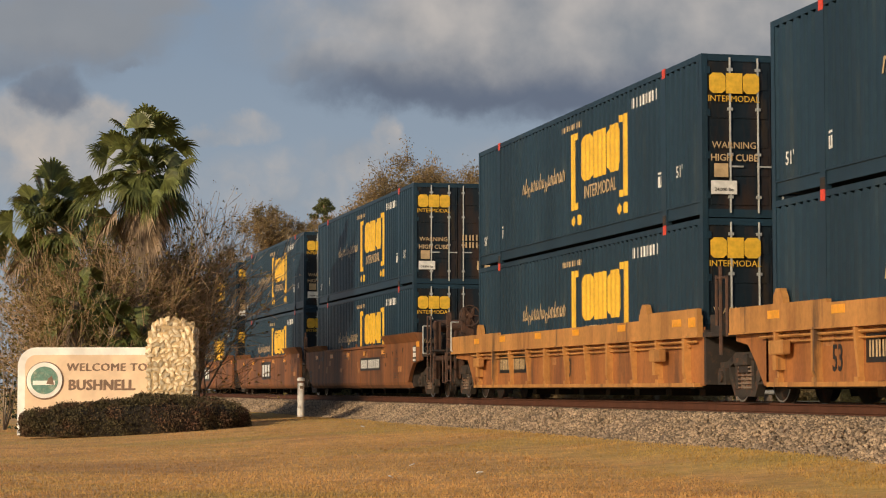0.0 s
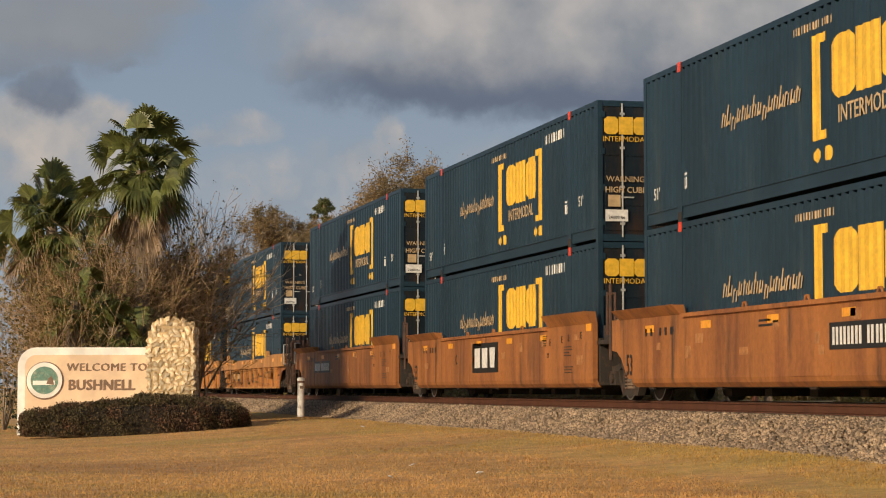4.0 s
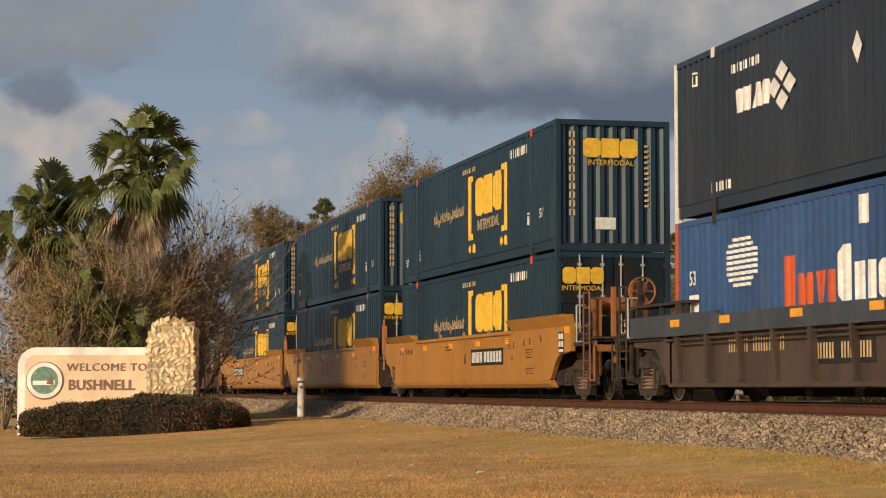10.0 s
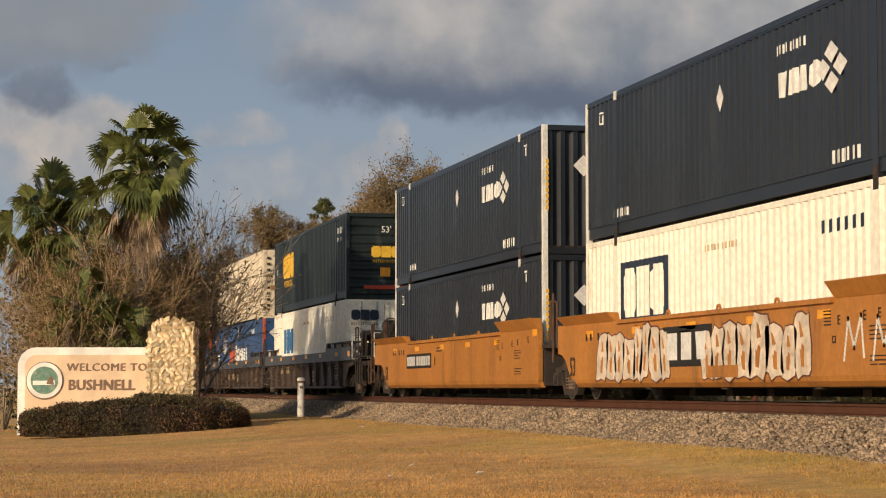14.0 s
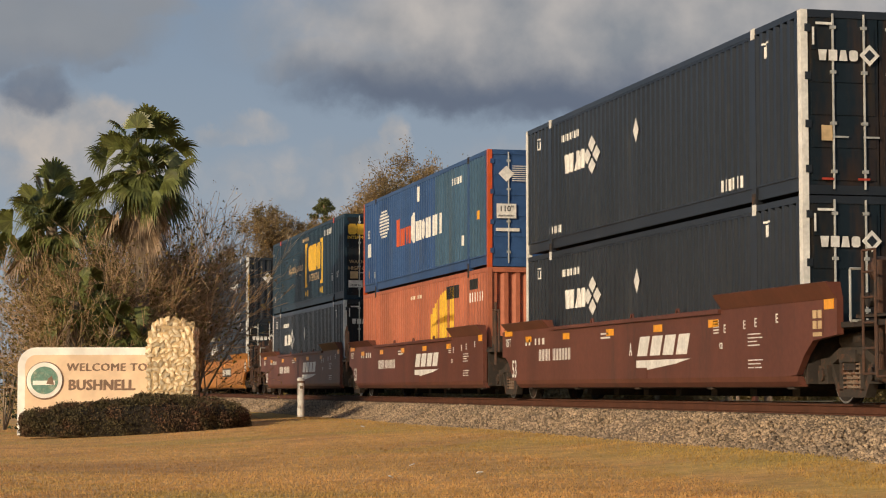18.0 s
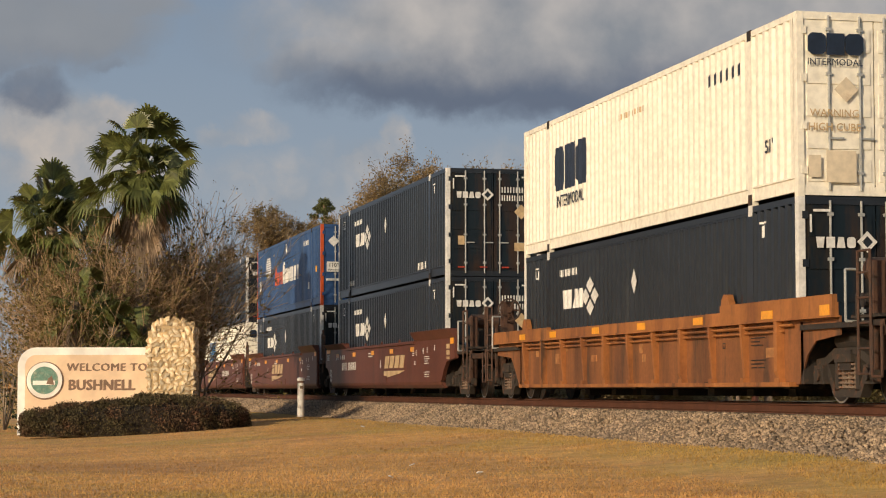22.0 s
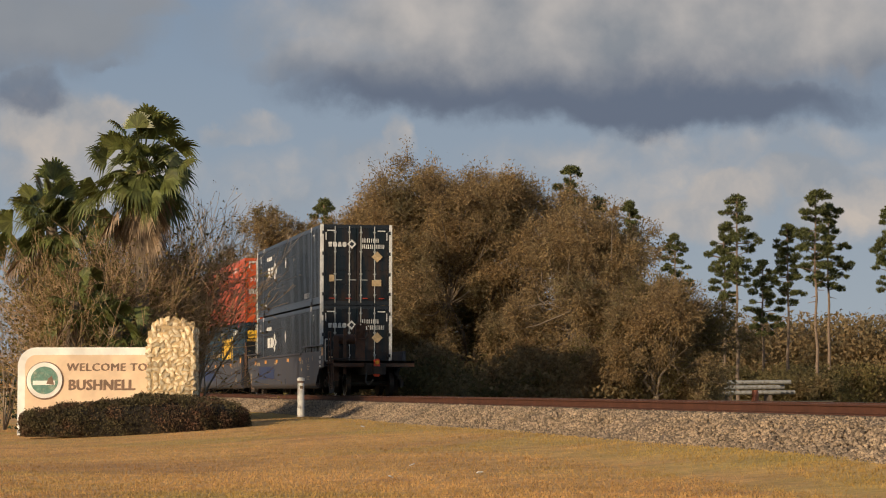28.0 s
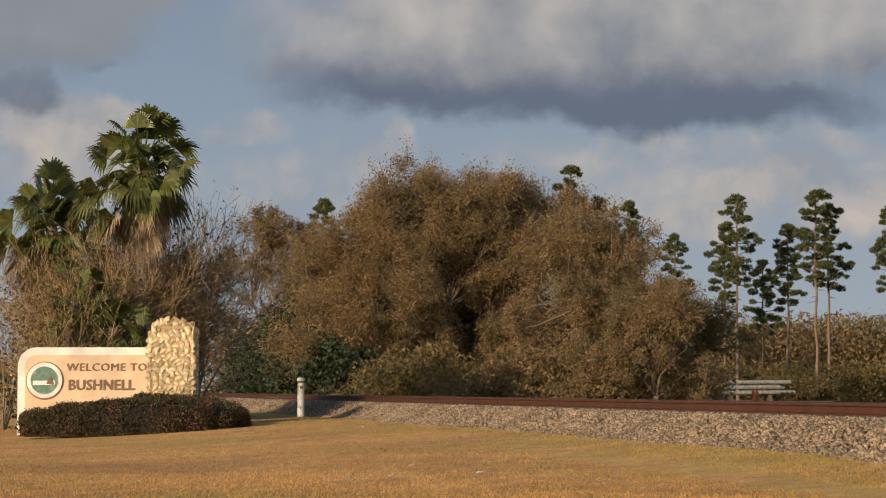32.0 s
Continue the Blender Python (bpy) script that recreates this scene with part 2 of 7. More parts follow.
def smooth(a, b, v):
    t = min(1.0, max(0.0, (v - a) / (b - a)))
    return t * t * (3 - 2 * t)


def ground_z(x, y):
    z = -0.1 + 0.42 * smooth(1.5, 11.2, x)
    z = 0.05 + (z - 0.05) * smooth(14, 46, y)
    z += (0.34 - z) * smooth(9.0, 11.4, x) * smooth(10, 30, y)
    return z + 0.012 * math.sin(x * 0.9 + 1.3) * math.cos(y * 0.37)


M_GRASS = material("dry_lawn", (0.68, 0.385, 0.135), 0.95, grain=5, stain=0.12, vary=(0.88, 1.08), second=(0.52, 0.355, 0.11), amount=0.42, soil=(0.52, 0.28, 0.12), soil_amount=0.3, bump=0.12)
M_FIELD = material("far_scrub_ground", (0.2, 0.14, 0.055), 0.95, grain=2, stain=0.05, second=(0.1, 0.09, 0.04), amount=0.5, bump=0.5)
M_GRAVEL = material("grey_tan_gravel_bed", (0.21, 0.15, 0.098), 0.9, grain=14, stain=0.5, vary=(0.75, 1.1), soil=(0.2, 0.14, 0.09), soil_amount=0.4, bump=1.0)
M_STONE = material("crushed_stone", (0.35, 0.252, 0.162), 0.85, grain=25, stain=0.5, second=(0.27, 0.2, 0.14), amount=0.4, island=0.6)
M_RAIL = material("rusty_rail_steel", (0.105, 0.043, 0.026), 0.7, grain=14, stain=1.2, vary=(0.8, 1.1), soil=(0.09, 0.04, 0.026), soil_amount=0.3, gloss=0.2)
M_SHINE = material("worn_rail_top", (0.4, 0.33, 0.28), 0.35, 0.8, grain=20, stain=2)
M_TIE = material("weathered_tie_timber", (0.12, 0.085, 0.06), 0.9, grain=20, stain=2, per_object=0.3, bump=0.4)


def build_ground():
    xs = [-900, -300, -100, -40, -20] + [i * 1.0 for i in range(-12, 12)] + [11.5, 12.6, 15.4, 16.6, 18, 22, 30, 45, 70, 110, 200, 400, 900, 1800]
    ys = [-800, -300, -100, -40, -10, 5] + [i * 2.0 for i in range(5, 50)] + [105, 115, 130, 150, 180, 220, 300, 450, 700, 1100, 1900]
    bm = bmesh.new()
    grid = []
    for y in ys:
        row = []
        for x in xs:
            if 12.0 < x < 16.0:
                z = 0.5
            elif x > 11.4:
                z = 0.34
            else:
                z = ground_z(x, y)
            row.append(bm.verts.new((x, y, z)))
        grid.append(row)
    for j in range(len(ys) - 1):
        for i in range(len(xs) - 1):
            f = bm.faces.new((grid[j][i], grid[j][i + 1], grid[j + 1][i + 1], grid[j + 1][i]))
            f.smooth = True
            f.material_index = 1 if xs[i] >= 16 else 0
    me = bpy.data.meshes.new("ground")
    bm.to_mesh(me)
    bm.free()
    me.materials.append(M_GRASS)
    me.materials.append(M_FIELD)
    tagged(new("ground", me), "dry golden-brown mown lawn with greener patches", "lawn", kind="structure")


def grass_patches(m):
    """Greener grass along the foot of the stones, and a bare reddish patch on the open lawn."""
    nt = m.node_tree
    sock = nt.nodes["Principled BSDF"].inputs["Base Color"]
    col = sock.links[0].from_socket
    geo = nt.nodes.new("ShaderNodeNewGeometry")
    n = nt.nodes.new("ShaderNodeTexNoise")
    n.inputs["Scale"].default_value, n.inputs["Detail"].default_value = 0.35, 5
    nt.links.new(geo.outputs["Position"], n.inputs["Vector"])
    sep = nt.nodes.new("ShaderNodeSeparateXYZ")
    nt.links.new(geo.outputs["Position"], sep.inputs[0])
    off = nt.nodes.new("ShaderNodeMath")
    off.operation = "MULTIPLY_ADD"
    off.inputs[1].default_value = 7.0
    nt.links.new(n.outputs[0], off.inputs[0])
    nt.links.new(sep.outputs[0], off.inputs[2])
    band = nt.nodes.new("ShaderNodeMapRange")
    band.interpolation_type = "SMOOTHSTEP"
    band.inputs[1].default_value, band.inputs[2].default_value, band.inputs[4].default_value = 11.6, 14.6, 0.6
    nt.links.new(off.outputs[0], band.inputs[0])
    dist = nt.nodes.new("ShaderNodeVectorMath")
    dist.operation = "DISTANCE"
    dist.inputs[1].default_value = (1.9, 34.5, 0.0)
    nt.links.new(geo.outputs["Position"], dist.inputs[0])
    near = nt.nodes.new("ShaderNodeMath")
    near.operation = "MULTIPLY_ADD"
    near.inputs[1].default_value = -9.0
    nt.links.new(n.outputs[0], near.inputs[0])
    nt.links.new(dist.outputs["Value"], near.inputs[2])
    bare = nt.nodes.new("ShaderNodeMapRange")
    bare.interpolation_type = "SMOOTHSTEP"
    bare.inputs[1].default_value, bare.inputs[2].default_value, bare.inputs[4].default_value = 0.0, -3.0, 0.4
    nt.links.new(near.outputs[0], bare.inputs[0])
    for fac, tone in ((band.outputs[0], (0.53, 0.36, 0.1, 1)), (bare.outputs[0], (0.33, 0.17, 0.085, 1))):
        mx = nt.nodes.new("ShaderNodeMix")
        mx.data_type = "RGBA"
        mx.inputs[7].default_value = tone
        nt.links.new(fac, mx.inputs[0])
        nt.links.new(col, mx.inputs[6])
        col = mx.outputs[2]
    for scale, dark, light in ((0.5, 0.94, 1.06), (2.4, 0.88, 1.1), (11.0, 0.9, 1.1)):
        col, _ = noise_mix(nt, geo.outputs["Position"], scale, 6, dark, light, col)
    nt.links.new(col, sock)
    for node in nt.nodes:
        if node.type == "BSDF_TRANSLUCENT":
            nt.links.new(col, node.inputs[0])


def build_lawn():
    grass_patches(M_GRASS)
    rng = np.random.default_rng(3)
    n = 130000
    y = 19 + 62 * rng.random(n) ** 1.6
    x = y * np.tan(np.radians(rng.uniform(0.4, 26, n)))
    keep = x < 11.45
    x, y = x[keep], y[keep]
    z = np.array([ground_z(a, b) for a, b in zip(x, y)])
    n = len(x)
    h = rng.uniform(0.006, 0.02, n)
    ang = rng.uniform(0, math.pi, n)
    w = rng.uniform(0.004, 0.012, n)
    side = np.stack([np.cos(ang) * w, np.sin(ang) * w, np.zeros(n)], 1)
    up = np.stack([rng.normal(0, 0.25, n) * h, rng.normal(0, 0.25, n) * h, h], 1)
    mat = material("dry_grass_blades", (0.71, 0.42, 0.155), 0.95, grain=3, stain=0.12, vary=(0.88, 1.08), second=(0.54, 0.375, 0.115), amount=0.42, soil=(0.54, 0.29, 0.12), soil_amount=0.3, island=0.08, thin=0.5)
    grass_patches(mat)
    me = leaf_mesh("grass", np.stack([x, y, z + h * 0.8], 1), side, up, mat)
    tagged(new("grass", me), "short dry golden grass blades", "grass", kind="stuff")


def build_track():
    bed = bmesh.new()
    rng = random.Random(5)
    prof = [(-2.75, 0.30), (-2.35, 0.42), (-1.75, 0.72), (-1.45, 0.80), (1.45, 0.80), (1.75, 0.72), (2.35, 0.42), (2.75, 0.30)]
    ys = [-700, -200, 0] + [8 + i * 1.5 for i in range(110)] + [200, 300, 600, 1200]
    rows = [[bed.verts.new((TRACK_X + x + rng.uniform(-0.08, 0.08), y, z - 0.02 + rng.uniform(-0.012, 0.012))) for x, z in prof] for y in ys]
    for a, b in zip(rows, rows[1:]):
        for i in range(len(prof) - 1):
            bed.faces.new((a[i], a[i + 1], b[i + 1], b[i])).smooth = True
    me = bpy.data.meshes.new("ballast_bed")
    bed.to_mesh(me)
    bed.free()
    me.materials.append(M_GRAVEL)
    tagged(new("ballast_bed", me), "sloped bed of crushed grey and tan stone", "track bed", kind="structure")
    # loose stones over the near shoulder
    g = np.random.default_rng(8)
    n = 50000
    y = 22 + 110 * g.random(n) ** 1.5
    s = g.random(n)
    x = -2.85 + 1.55 * s
    z = np.interp(x, [p[0] for p in prof], [p[1] for p in prof])
    c = np.stack([TRACK_X + x, y, z], 1)
    r = (0.02 + 0.03 * g.random(n) ** 1.6)[:, None]
    base = np.array([[1, 0, 0], [-1, 0, 0], [0, 1, 0], [0, -1, 0], [0, 0, 1], [0, 0, -1]], float)
    faces = np.array([[0, 2, 4], [2, 1, 4], [1, 3, 4], [3, 0, 4], [2, 0, 5], [1, 2, 5], [3, 1, 5], [0, 3, 5]])
    rot = g.normal(size=(n, 3, 3))
    q, _ = np.linalg.qr(rot)
    v = (base[None] * g.uniform(0.5, 1.3, (n, 6, 1))) @ q * r[:, None, :] + c[:, None, :]
    me = bpy.data.meshes.new("ballast_stones")
    me.vertices.add(6 * n)
    me.vertices.foreach_set("co", v.astype(np.float32).ravel())
    idx = (np.arange(n)[:, None, None] * 6 + faces[None]).reshape(-1).astype(np.int32)
    me.loops.add(len(idx))
    me.loops.foreach_set("vertex_index", idx)
    me.polygons.add(8 * n)
    me.polygons.foreach_set("loop_start", np.arange(0, len(idx), 3, dtype=np.int32))
    me.update(calc_edges=True)
    me.materials.append(M_STONE)
    tagged(new("ballast_stones", me), "loose crushed grey and tan ballast stones", "gravel", kind="stuff")
    for s in (-1, 1):
        x = TRACK_X + s * 0.755
        foot = [(-0.07, 0.0), (0.07, 0.0), (0.07, 0.012), (0.012, 0.03), (0.012, 0.125), (0.036, 0.14), (0.036, 0.165), (0.024, 0.172), (-0.024, 0.172), (-0.036, 0.165), (-0.036, 0.14), (-0.012, 0.125), (-0.012, 0.03), (-0.07, 0.012)]
        bm = prism(bmesh.new(), [(x + a, 0.826 + b) for a, b in foot], -700, 1200, "y")
        rail = part("rail", bm, M_RAIL, None)
        tagged(rail, "rust-brown steel rail on timber ties", "rail", "rails of the line", "structure")
        part("running_surface", boxes((x - 0.022, x + 0.022, -700, 1200, 0.9985, 1.0)), M_SHINE, rail, "worn shiny rail top")


build_ground()
build_lawn()
build_track()

# ---- the train ----
HALF, WIDE, TALL = 8.077, 1.295, 2.9
WAVE, DEEP = 0.28, 0.03


def wave_rows(y0, y1):
    """Corner points (y, depth) of the pressed side sheet between two posts."""
    n = max(1, round((y1 - y0) / WAVE))
    w = (y1 - y0) / n
    rows = []
    for i in range(n):
        a = y0 + i * w
        rows += [(a, 0.0), (a + 0.36 * w, 0.0), (a + 0.5 * w, DEEP), (a + 0.76 * w, DEEP)]
    return rows + [(y1, 0.0)]


SIDE_ROWS = wave_rows(-7.9, -6.15) + wave_rows(-5.95, 5.95) + wave_rows(6.15, 7.9)
SIDE_Y = np.array([r[0] for r in SIDE_ROWS])
SIDE_D = np.array([r[1] for r in SIDE_ROWS])


def press(style):
    """Sets how deep the waves of the next container's sides are."""
    global DEEP, SIDE_D
    DEEP = {"teal": 0.027, "green": 0.024, "orange": 0.012, "pale": 0.014}.get(style, 0.038)
    SIDE_D = np.where(SIDE_D > 0, DEEP, 0.0)


def sheet(bm, rows, x, z0, z1, out, notch=0.03):
    """A pressed sheet in the side plane x; out is the side it faces. The grooves end short of the top rail."""
    lo = [bm.verts.new((x - out * d, y, z0)) for y, d in rows]
    hi = [bm.verts.new((x - out * d, y, z1 - (notch if d else 0.0))) for y, d in rows]
    for i in range(len(rows) - 1):
        f = (lo[i], lo[i + 1], hi[i + 1], hi[i])
        bm.faces.new(f if out > 0 else f[::-1])


def end_sheet(bm, y, z0, z1, out, upright=True):
    """A pressed end wall, its ribs upright or level."""
    if upright:
        xs = wave_rows(-WIDE + 0.12, WIDE - 0.12)
        lo = [bm.verts.new((x, y - out * d * 2.0, z0)) for x, d in xs]
        hi = [bm.verts.new((x, y - out * d * 2.0, z1)) for x, d in xs]
    else:
        zs = wave_rows(z0, z1)
        lo = [bm.verts.new((-WIDE + 0.1, y - out * d * 1.6, z)) for z, d in zs]
        hi = [bm.verts.new((WIDE - 0.1, y - out * d * 1.6, z)) for z, d in zs]
    for i in range(len(lo) - 1):
        bm.faces.new((lo[i], lo[i + 1], hi[i + 1], hi[i]))
    bmesh.ops.recalc_face_normals(bm, faces=bm.faces[-(len(lo) - 1):])


def mark(name, rects, mat, parent, label="", proud=0.004):
    """Paint on the pressed near side: patches (along, up, length, height) counted from the front lower corner, laid over the waves."""
    if isinstance(rects[0], list) or (len(rects) < 5 and not name.endswith("_strip")):
        for one in rects:
            mark(name, one if isinstance(one, list) else [one] + [(0, 0, 0, 0)] * 4, mat, parent, label, proud)
        return None
    bm = bmesh.new()
    for u, v, du, dv in rects:
        if du <= 0:
            continue
        ya, yb = HALF - u - du, HALF - u
        ys = [ya] + [y for y in SIDE_Y if ya < y < yb] + [yb]
        ds = np.interp(ys, SIDE_Y, SIDE_D)
        lo = [bm.verts.new((-WIDE + d - proud, y, v)) for y, d in zip(ys, ds)]
        hi = [bm.verts.new((-WIDE + d - proud, y, v + dv)) for y, d in zip(ys, ds)]
        for i in range(len(ys) - 1):
            bm.faces.new((lo[i + 1], lo[i], hi[i], hi[i + 1]))
    return part(name, bm, mat, parent, label)


def paint_shape(name, outline, mat, parent, label="", proud=0.004):
    """A closed painted outline of (along, up) points, cut into upright slices that follow the waves."""
    us = [p[0] for p in outline]
    marks = [HALF - y for y in SIDE_Y if min(us) < HALF - y < max(us)]
    cuts = sorted({round(u, 4) for u in us + marks})
    edges = list(zip(outline, outline[1:] + outline[:1]))
    bm = bmesh.new()
    for a, b in zip(cuts, cuts[1:]):
        if b - a < 0.0008:
            continue
        mid = (a + b) / 2
        hits = []
        for (u0, v0), (u1, v1) in edges:
            if min(u0, u1) < mid < max(u0, u1):
                k = (v1 - v0) / (u1 - u0)
                hits.append((v0 + k * (mid - u0), v0 + k * (a - u0), v0 + k * (b - u0)))
        hits.sort()
        da, db = np.interp([HALF - a, HALF - b], SIDE_Y, SIDE_D)
        for low, high in zip(hits[::2], hits[1::2]):
            bm.faces.new([bm.verts.new(q) for q in ((-WIDE + da - proud, HALF - a, low[1]), (-WIDE + db - proud, HALF - b, low[2]), (-WIDE + db - proud, HALF - b, high[2]), (-WIDE + da - proud, HALF - a, high[1]))])
    bmesh.ops.remove_doubles(bm, verts=bm.verts[:], dist=0.0004)
    return part(name, bm, mat, parent, label)


# plain chunky blocks of the trade emblems, in unit squares
CHAMFERED = [(0.22, 0), (0.78, 0), (1, 0.16), (1, 0.84), (0.78, 1), (0.22, 1), (0, 0.84), (0, 0.16)]
TAPERED = [(0.14, 0), (0.86, 0), (1, 1), (0, 1)]
PLAIN = [(0, 0), (1, 0), (1, 1), (0, 1)]
GABLE = [(0, 0), (1, 0), (0.8, 1), (0.2, 1)]


def blocks(kinds, u, v, w, h, gap=0.03, lean=0.0):
    """Outlines of a row of such blocks, within a length and height."""
    b = (w + gap) / len(kinds)
    return [[(u + i * b + p * (b - gap) + lean * q * h, v + q * h) for p, q in kind] for i, kind in enumerate(kinds)]


def emblem(name, u, v, w, h, mat, parent, label=""):
    for outline in blocks((CHAMFERED, PLAIN, CHAMFERED), u, v, w, h):
        paint_shape(name, outline, mat, parent, label)


def end_shapes(name, outlines, mat, parent, y, label=""):
    for outline in outlines:
        part(name, prism(bmesh.new(), [(-WIDE + u, v) for u, v in outline], y - 0.005, y, "y"), mat, parent, label)


def bars(u, v, w, h, n, gap=0.34):
    """A row of n small unreadable signs, each a pair of thin bars."""
    s = w / n
    k = s * (1 - gap) * 0.36
    return [(u + i * s + d, v, k, h) for i in range(n) for d in (0.0, s * (1 - gap) - k)]


def end_marks(name, rects, mat, parent, y, label=""):
    """Flat paint on the rear end: patches (from the left edge, up, width, height)."""
    shapes = rects if isinstance(rects[0], list) else ([[r] for r in rects] if len(rects) < 7 and not name.endswith("_strip") else [rects])
    for shape in shapes:
        bm = bmesh.new()
        for u, v, w, h in shape:
            box(bm, -WIDE + u, -WIDE + u + w, y - 0.005, y, v, v + h)
        part(name, bm, mat, parent, label)


def diamond(name, at, w, h, mat, parent, turn, label=""):
    bm = bmesh.new()
    prism(bm, [(0, -h), (w, 0), (0, h), (-w, 0)], 0, 0.004, "z")
    return part(name, bm, mat, parent, label, Matrix.Translation(at) @ turn)


def slogan_rows(c, u, v, long, mat):
    """A long line of slanted brush strokes that cannot be read."""
    rng = random.Random(9)
    bm = bmesh.new()
    n = 15
    for i in range(n):
        a = u + i * long / n
        tall = (0.24, 0.36, 0.22, 0.24, 0.26)[i % 5]
        low = v - (0.1 if i in (2, 8) else 0.0)
        for d, lo, hi, w in ((0.0, low, low + tall, 0.055), (0.13, low + 0.01, low + 0.2, 0.05)):
            d += rng.uniform(-0.015, 0.015)
            pts = ((a + d, lo), (a + d + w, lo), (a + d + w + (hi - lo) * 0.3, hi), (a + d + (hi - lo) * 0.3, hi))
            bm.faces.new([bm.verts.new((-WIDE - 0.005, HALF - p, q)) for p, q in pts])
        z = low + (0.01 if i % 2 else 0.17)
        pts = ((a + 0.05, z), (a + 0.15, z + 0.02), (a + 0.15, z + 0.07), (a + 0.05, z + 0.05))
        bm.faces.new([bm.verts.new((-WIDE - 0.005, HALF - p, q)) for p, q in pts])
    part("slogan_strip", bm, mat, c, "row of pale slanted brush marks")


def container(style, end):
    """A 53-foot container, its origin under its middle. end: doors, waves or louvres on the wall that faces back."""
    press(style)
    paint = {"teal": M_TEAL, "black": M_BLACK, "cream": M_CREAM, "tan": M_TAN, "pale": M_PALE, "blue": M_BLUE, "green": M_GREEN, "red": M_RED, "orange": M_ORANGE}[style]
    posts = {"black": M_WHITE, "blue": M_ORANGE}.get(style, paint)
    words = {"teal": "dark teal", "black": "black", "cream": "cream", "tan": "tan-stained cream", "pale": "pale grey", "blue": "royal blue", "green": "dark green", "red": "faded red", "orange": "bright orange-red"}[style]
    trim = {"teal": "yellow emblem and brackets", "black": "white posts and marks", "cream": "a blue emblem", "tan": "sprayed tags", "pale": "plain pressed sides", "blue": "orange-red posts, white marks", "green": "a yellow emblem", "red": "yellow arched emblem", "orange": "small white marks"}[style]
    c = thing("shipping_container", f"{words} freight container with {trim}", "container")
    for s in (-1, 1):
        for a, b in ((-7.9, -6.15), (-5.95, 5.95), (6.15, 7.9)) if s < 0 else ((-7.9, 7.9),):
            bm = bmesh.new()
            sheet(bm, wave_rows(a, b), s * WIDE, 0.32, TALL - 0.1, s, 0.03 if style in ("teal", "black", "green") else 0.0)
            part("side_sheet", bm, paint, c)
    part("roof", boxes((-WIDE + 0.02, WIDE - 0.02, -HALF + 0.05, HALF - 0.05, TALL - 0.06, TALL - 0.02)), paint, c)
    part("floor_pan", boxes((-WIDE + 0.06, WIDE - 0.06, -HALF + 0.05, HALF - 0.05, 0.12, 0.2)), M_UNDER, c)
    for s in (-1, 1):
        x0, x1 = sorted((s * (WIDE + 0.004), s * (WIDE - 0.07)))
        part("top_rail", boxes((x0, x1, -HALF + 0.1, HALF - 0.1, TALL - 0.1, TALL)), paint, c)
        bm = boxes((x0, x1, -HALF + 0.1, HALF - 0.1, 0.29, 0.32), (min(s * (WIDE - 0.02), s * (WIDE - 0.07)), max(s * (WIDE - 0.02), s * (WIDE - 0.07)), -HALF + 0.1, HALF - 0.1, 0.08, 0.29))
        part("bottom_rail", bm, paint, c)
        for y in (-6.05, 6.05):
            x0, x1 = sorted((s * (WIDE + 0.008), s * (WIDE - 0.1)))
            post = part("lift_post", boxes((x0, x1, y - 0.1, y + 0.1, 0.0, TALL - 0.1)), paint, c)
            if s < 0:
                for z in (0.02, TALL - 0.16):
                    tip = M_LENS if style == "teal" else (M_WHITE if style == "black" else M_UNDER)
                    part("corner_casting", boxes((x0 - 0.006, x1, y - 0.085, y + 0.085, z, z + 0.175)), tip if z > 1 else M_UNDER, post)
        for y in (-1, 1):
            x0, x1 = sorted((s * (WIDE + 0.006), s * (WIDE - 0.1)))
            y0, y1 = sorted((y * HALF, y * (HALF - 0.15)))
            part("corner_post", boxes((x0, x1, y0, y1, 0.0, TALL)), posts, c)
    # front wall
    bm = boxes((-WIDE + 0.1, WIDE - 0.1, HALF - 0.08, HALF - 0.03, 0.1, TALL - 0.05))
    part("front_wall", bm, paint, c)
    # rear wall
    yr = -HALF
    if end == "doors":
        for s in (-1, 1):
            x0, x1 = sorted((s * 0.012, s * (WIDE - 0.1)))
            bm = boxes((x0, x1, yr + 0.03, yr + 0.07, 0.16, TALL - 0.12))
            # darkened leaves stand in for the weaker light on the rear end
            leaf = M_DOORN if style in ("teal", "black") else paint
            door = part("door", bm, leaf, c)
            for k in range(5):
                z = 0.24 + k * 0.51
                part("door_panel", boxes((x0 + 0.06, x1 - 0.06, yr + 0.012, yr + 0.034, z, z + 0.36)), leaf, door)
            for x in ((0.22, 0.74) if s < 0 else (0.16, 0.66)):
                xx = -0.02 + s * (x + 0.02)
                bm = tubes([((xx, yr - 0.012, 0.1), (xx, yr - 0.012, TALL - 0.06), 0.02)])
                for z in (0.35, 1.1, 1.9, 2.6):
                    box(bm, xx - 0.045, xx + 0.045, yr - 0.035, yr + 0.03, z, z + 0.05)
                box(bm, xx - 0.03, xx + 0.24, yr - 0.03, yr - 0.012, 0.9, 0.93)
                part("lock_rod", bm, M_ROD, door, "galvanised lock rod")
            for z in (0.35, 1.05, 1.8, 2.55):
                xx = s * (WIDE - 0.1)
                part("hinge", boxes((xx - 0.05, xx + 0.05, yr - 0.01, yr + 0.03, z, z + 0.12)), paint, door)
        part("header", boxes((-WIDE + 0.1, WIDE - 0.1, yr + 0.01, yr + 0.09, TALL - 0.12, TALL)), paint, c)
        part("door_sill", boxes((-WIDE + 0.1, WIDE - 0.1, yr + 0.01, yr + 0.09, 0.02, 0.16)), paint, c)
    else:
        bm = bmesh.new()
        end_sheet(bm, yr + 0.05, 0.16, TALL - 0.12, -1, end == "waves")
        part("rear_wall", bm, paint, c)
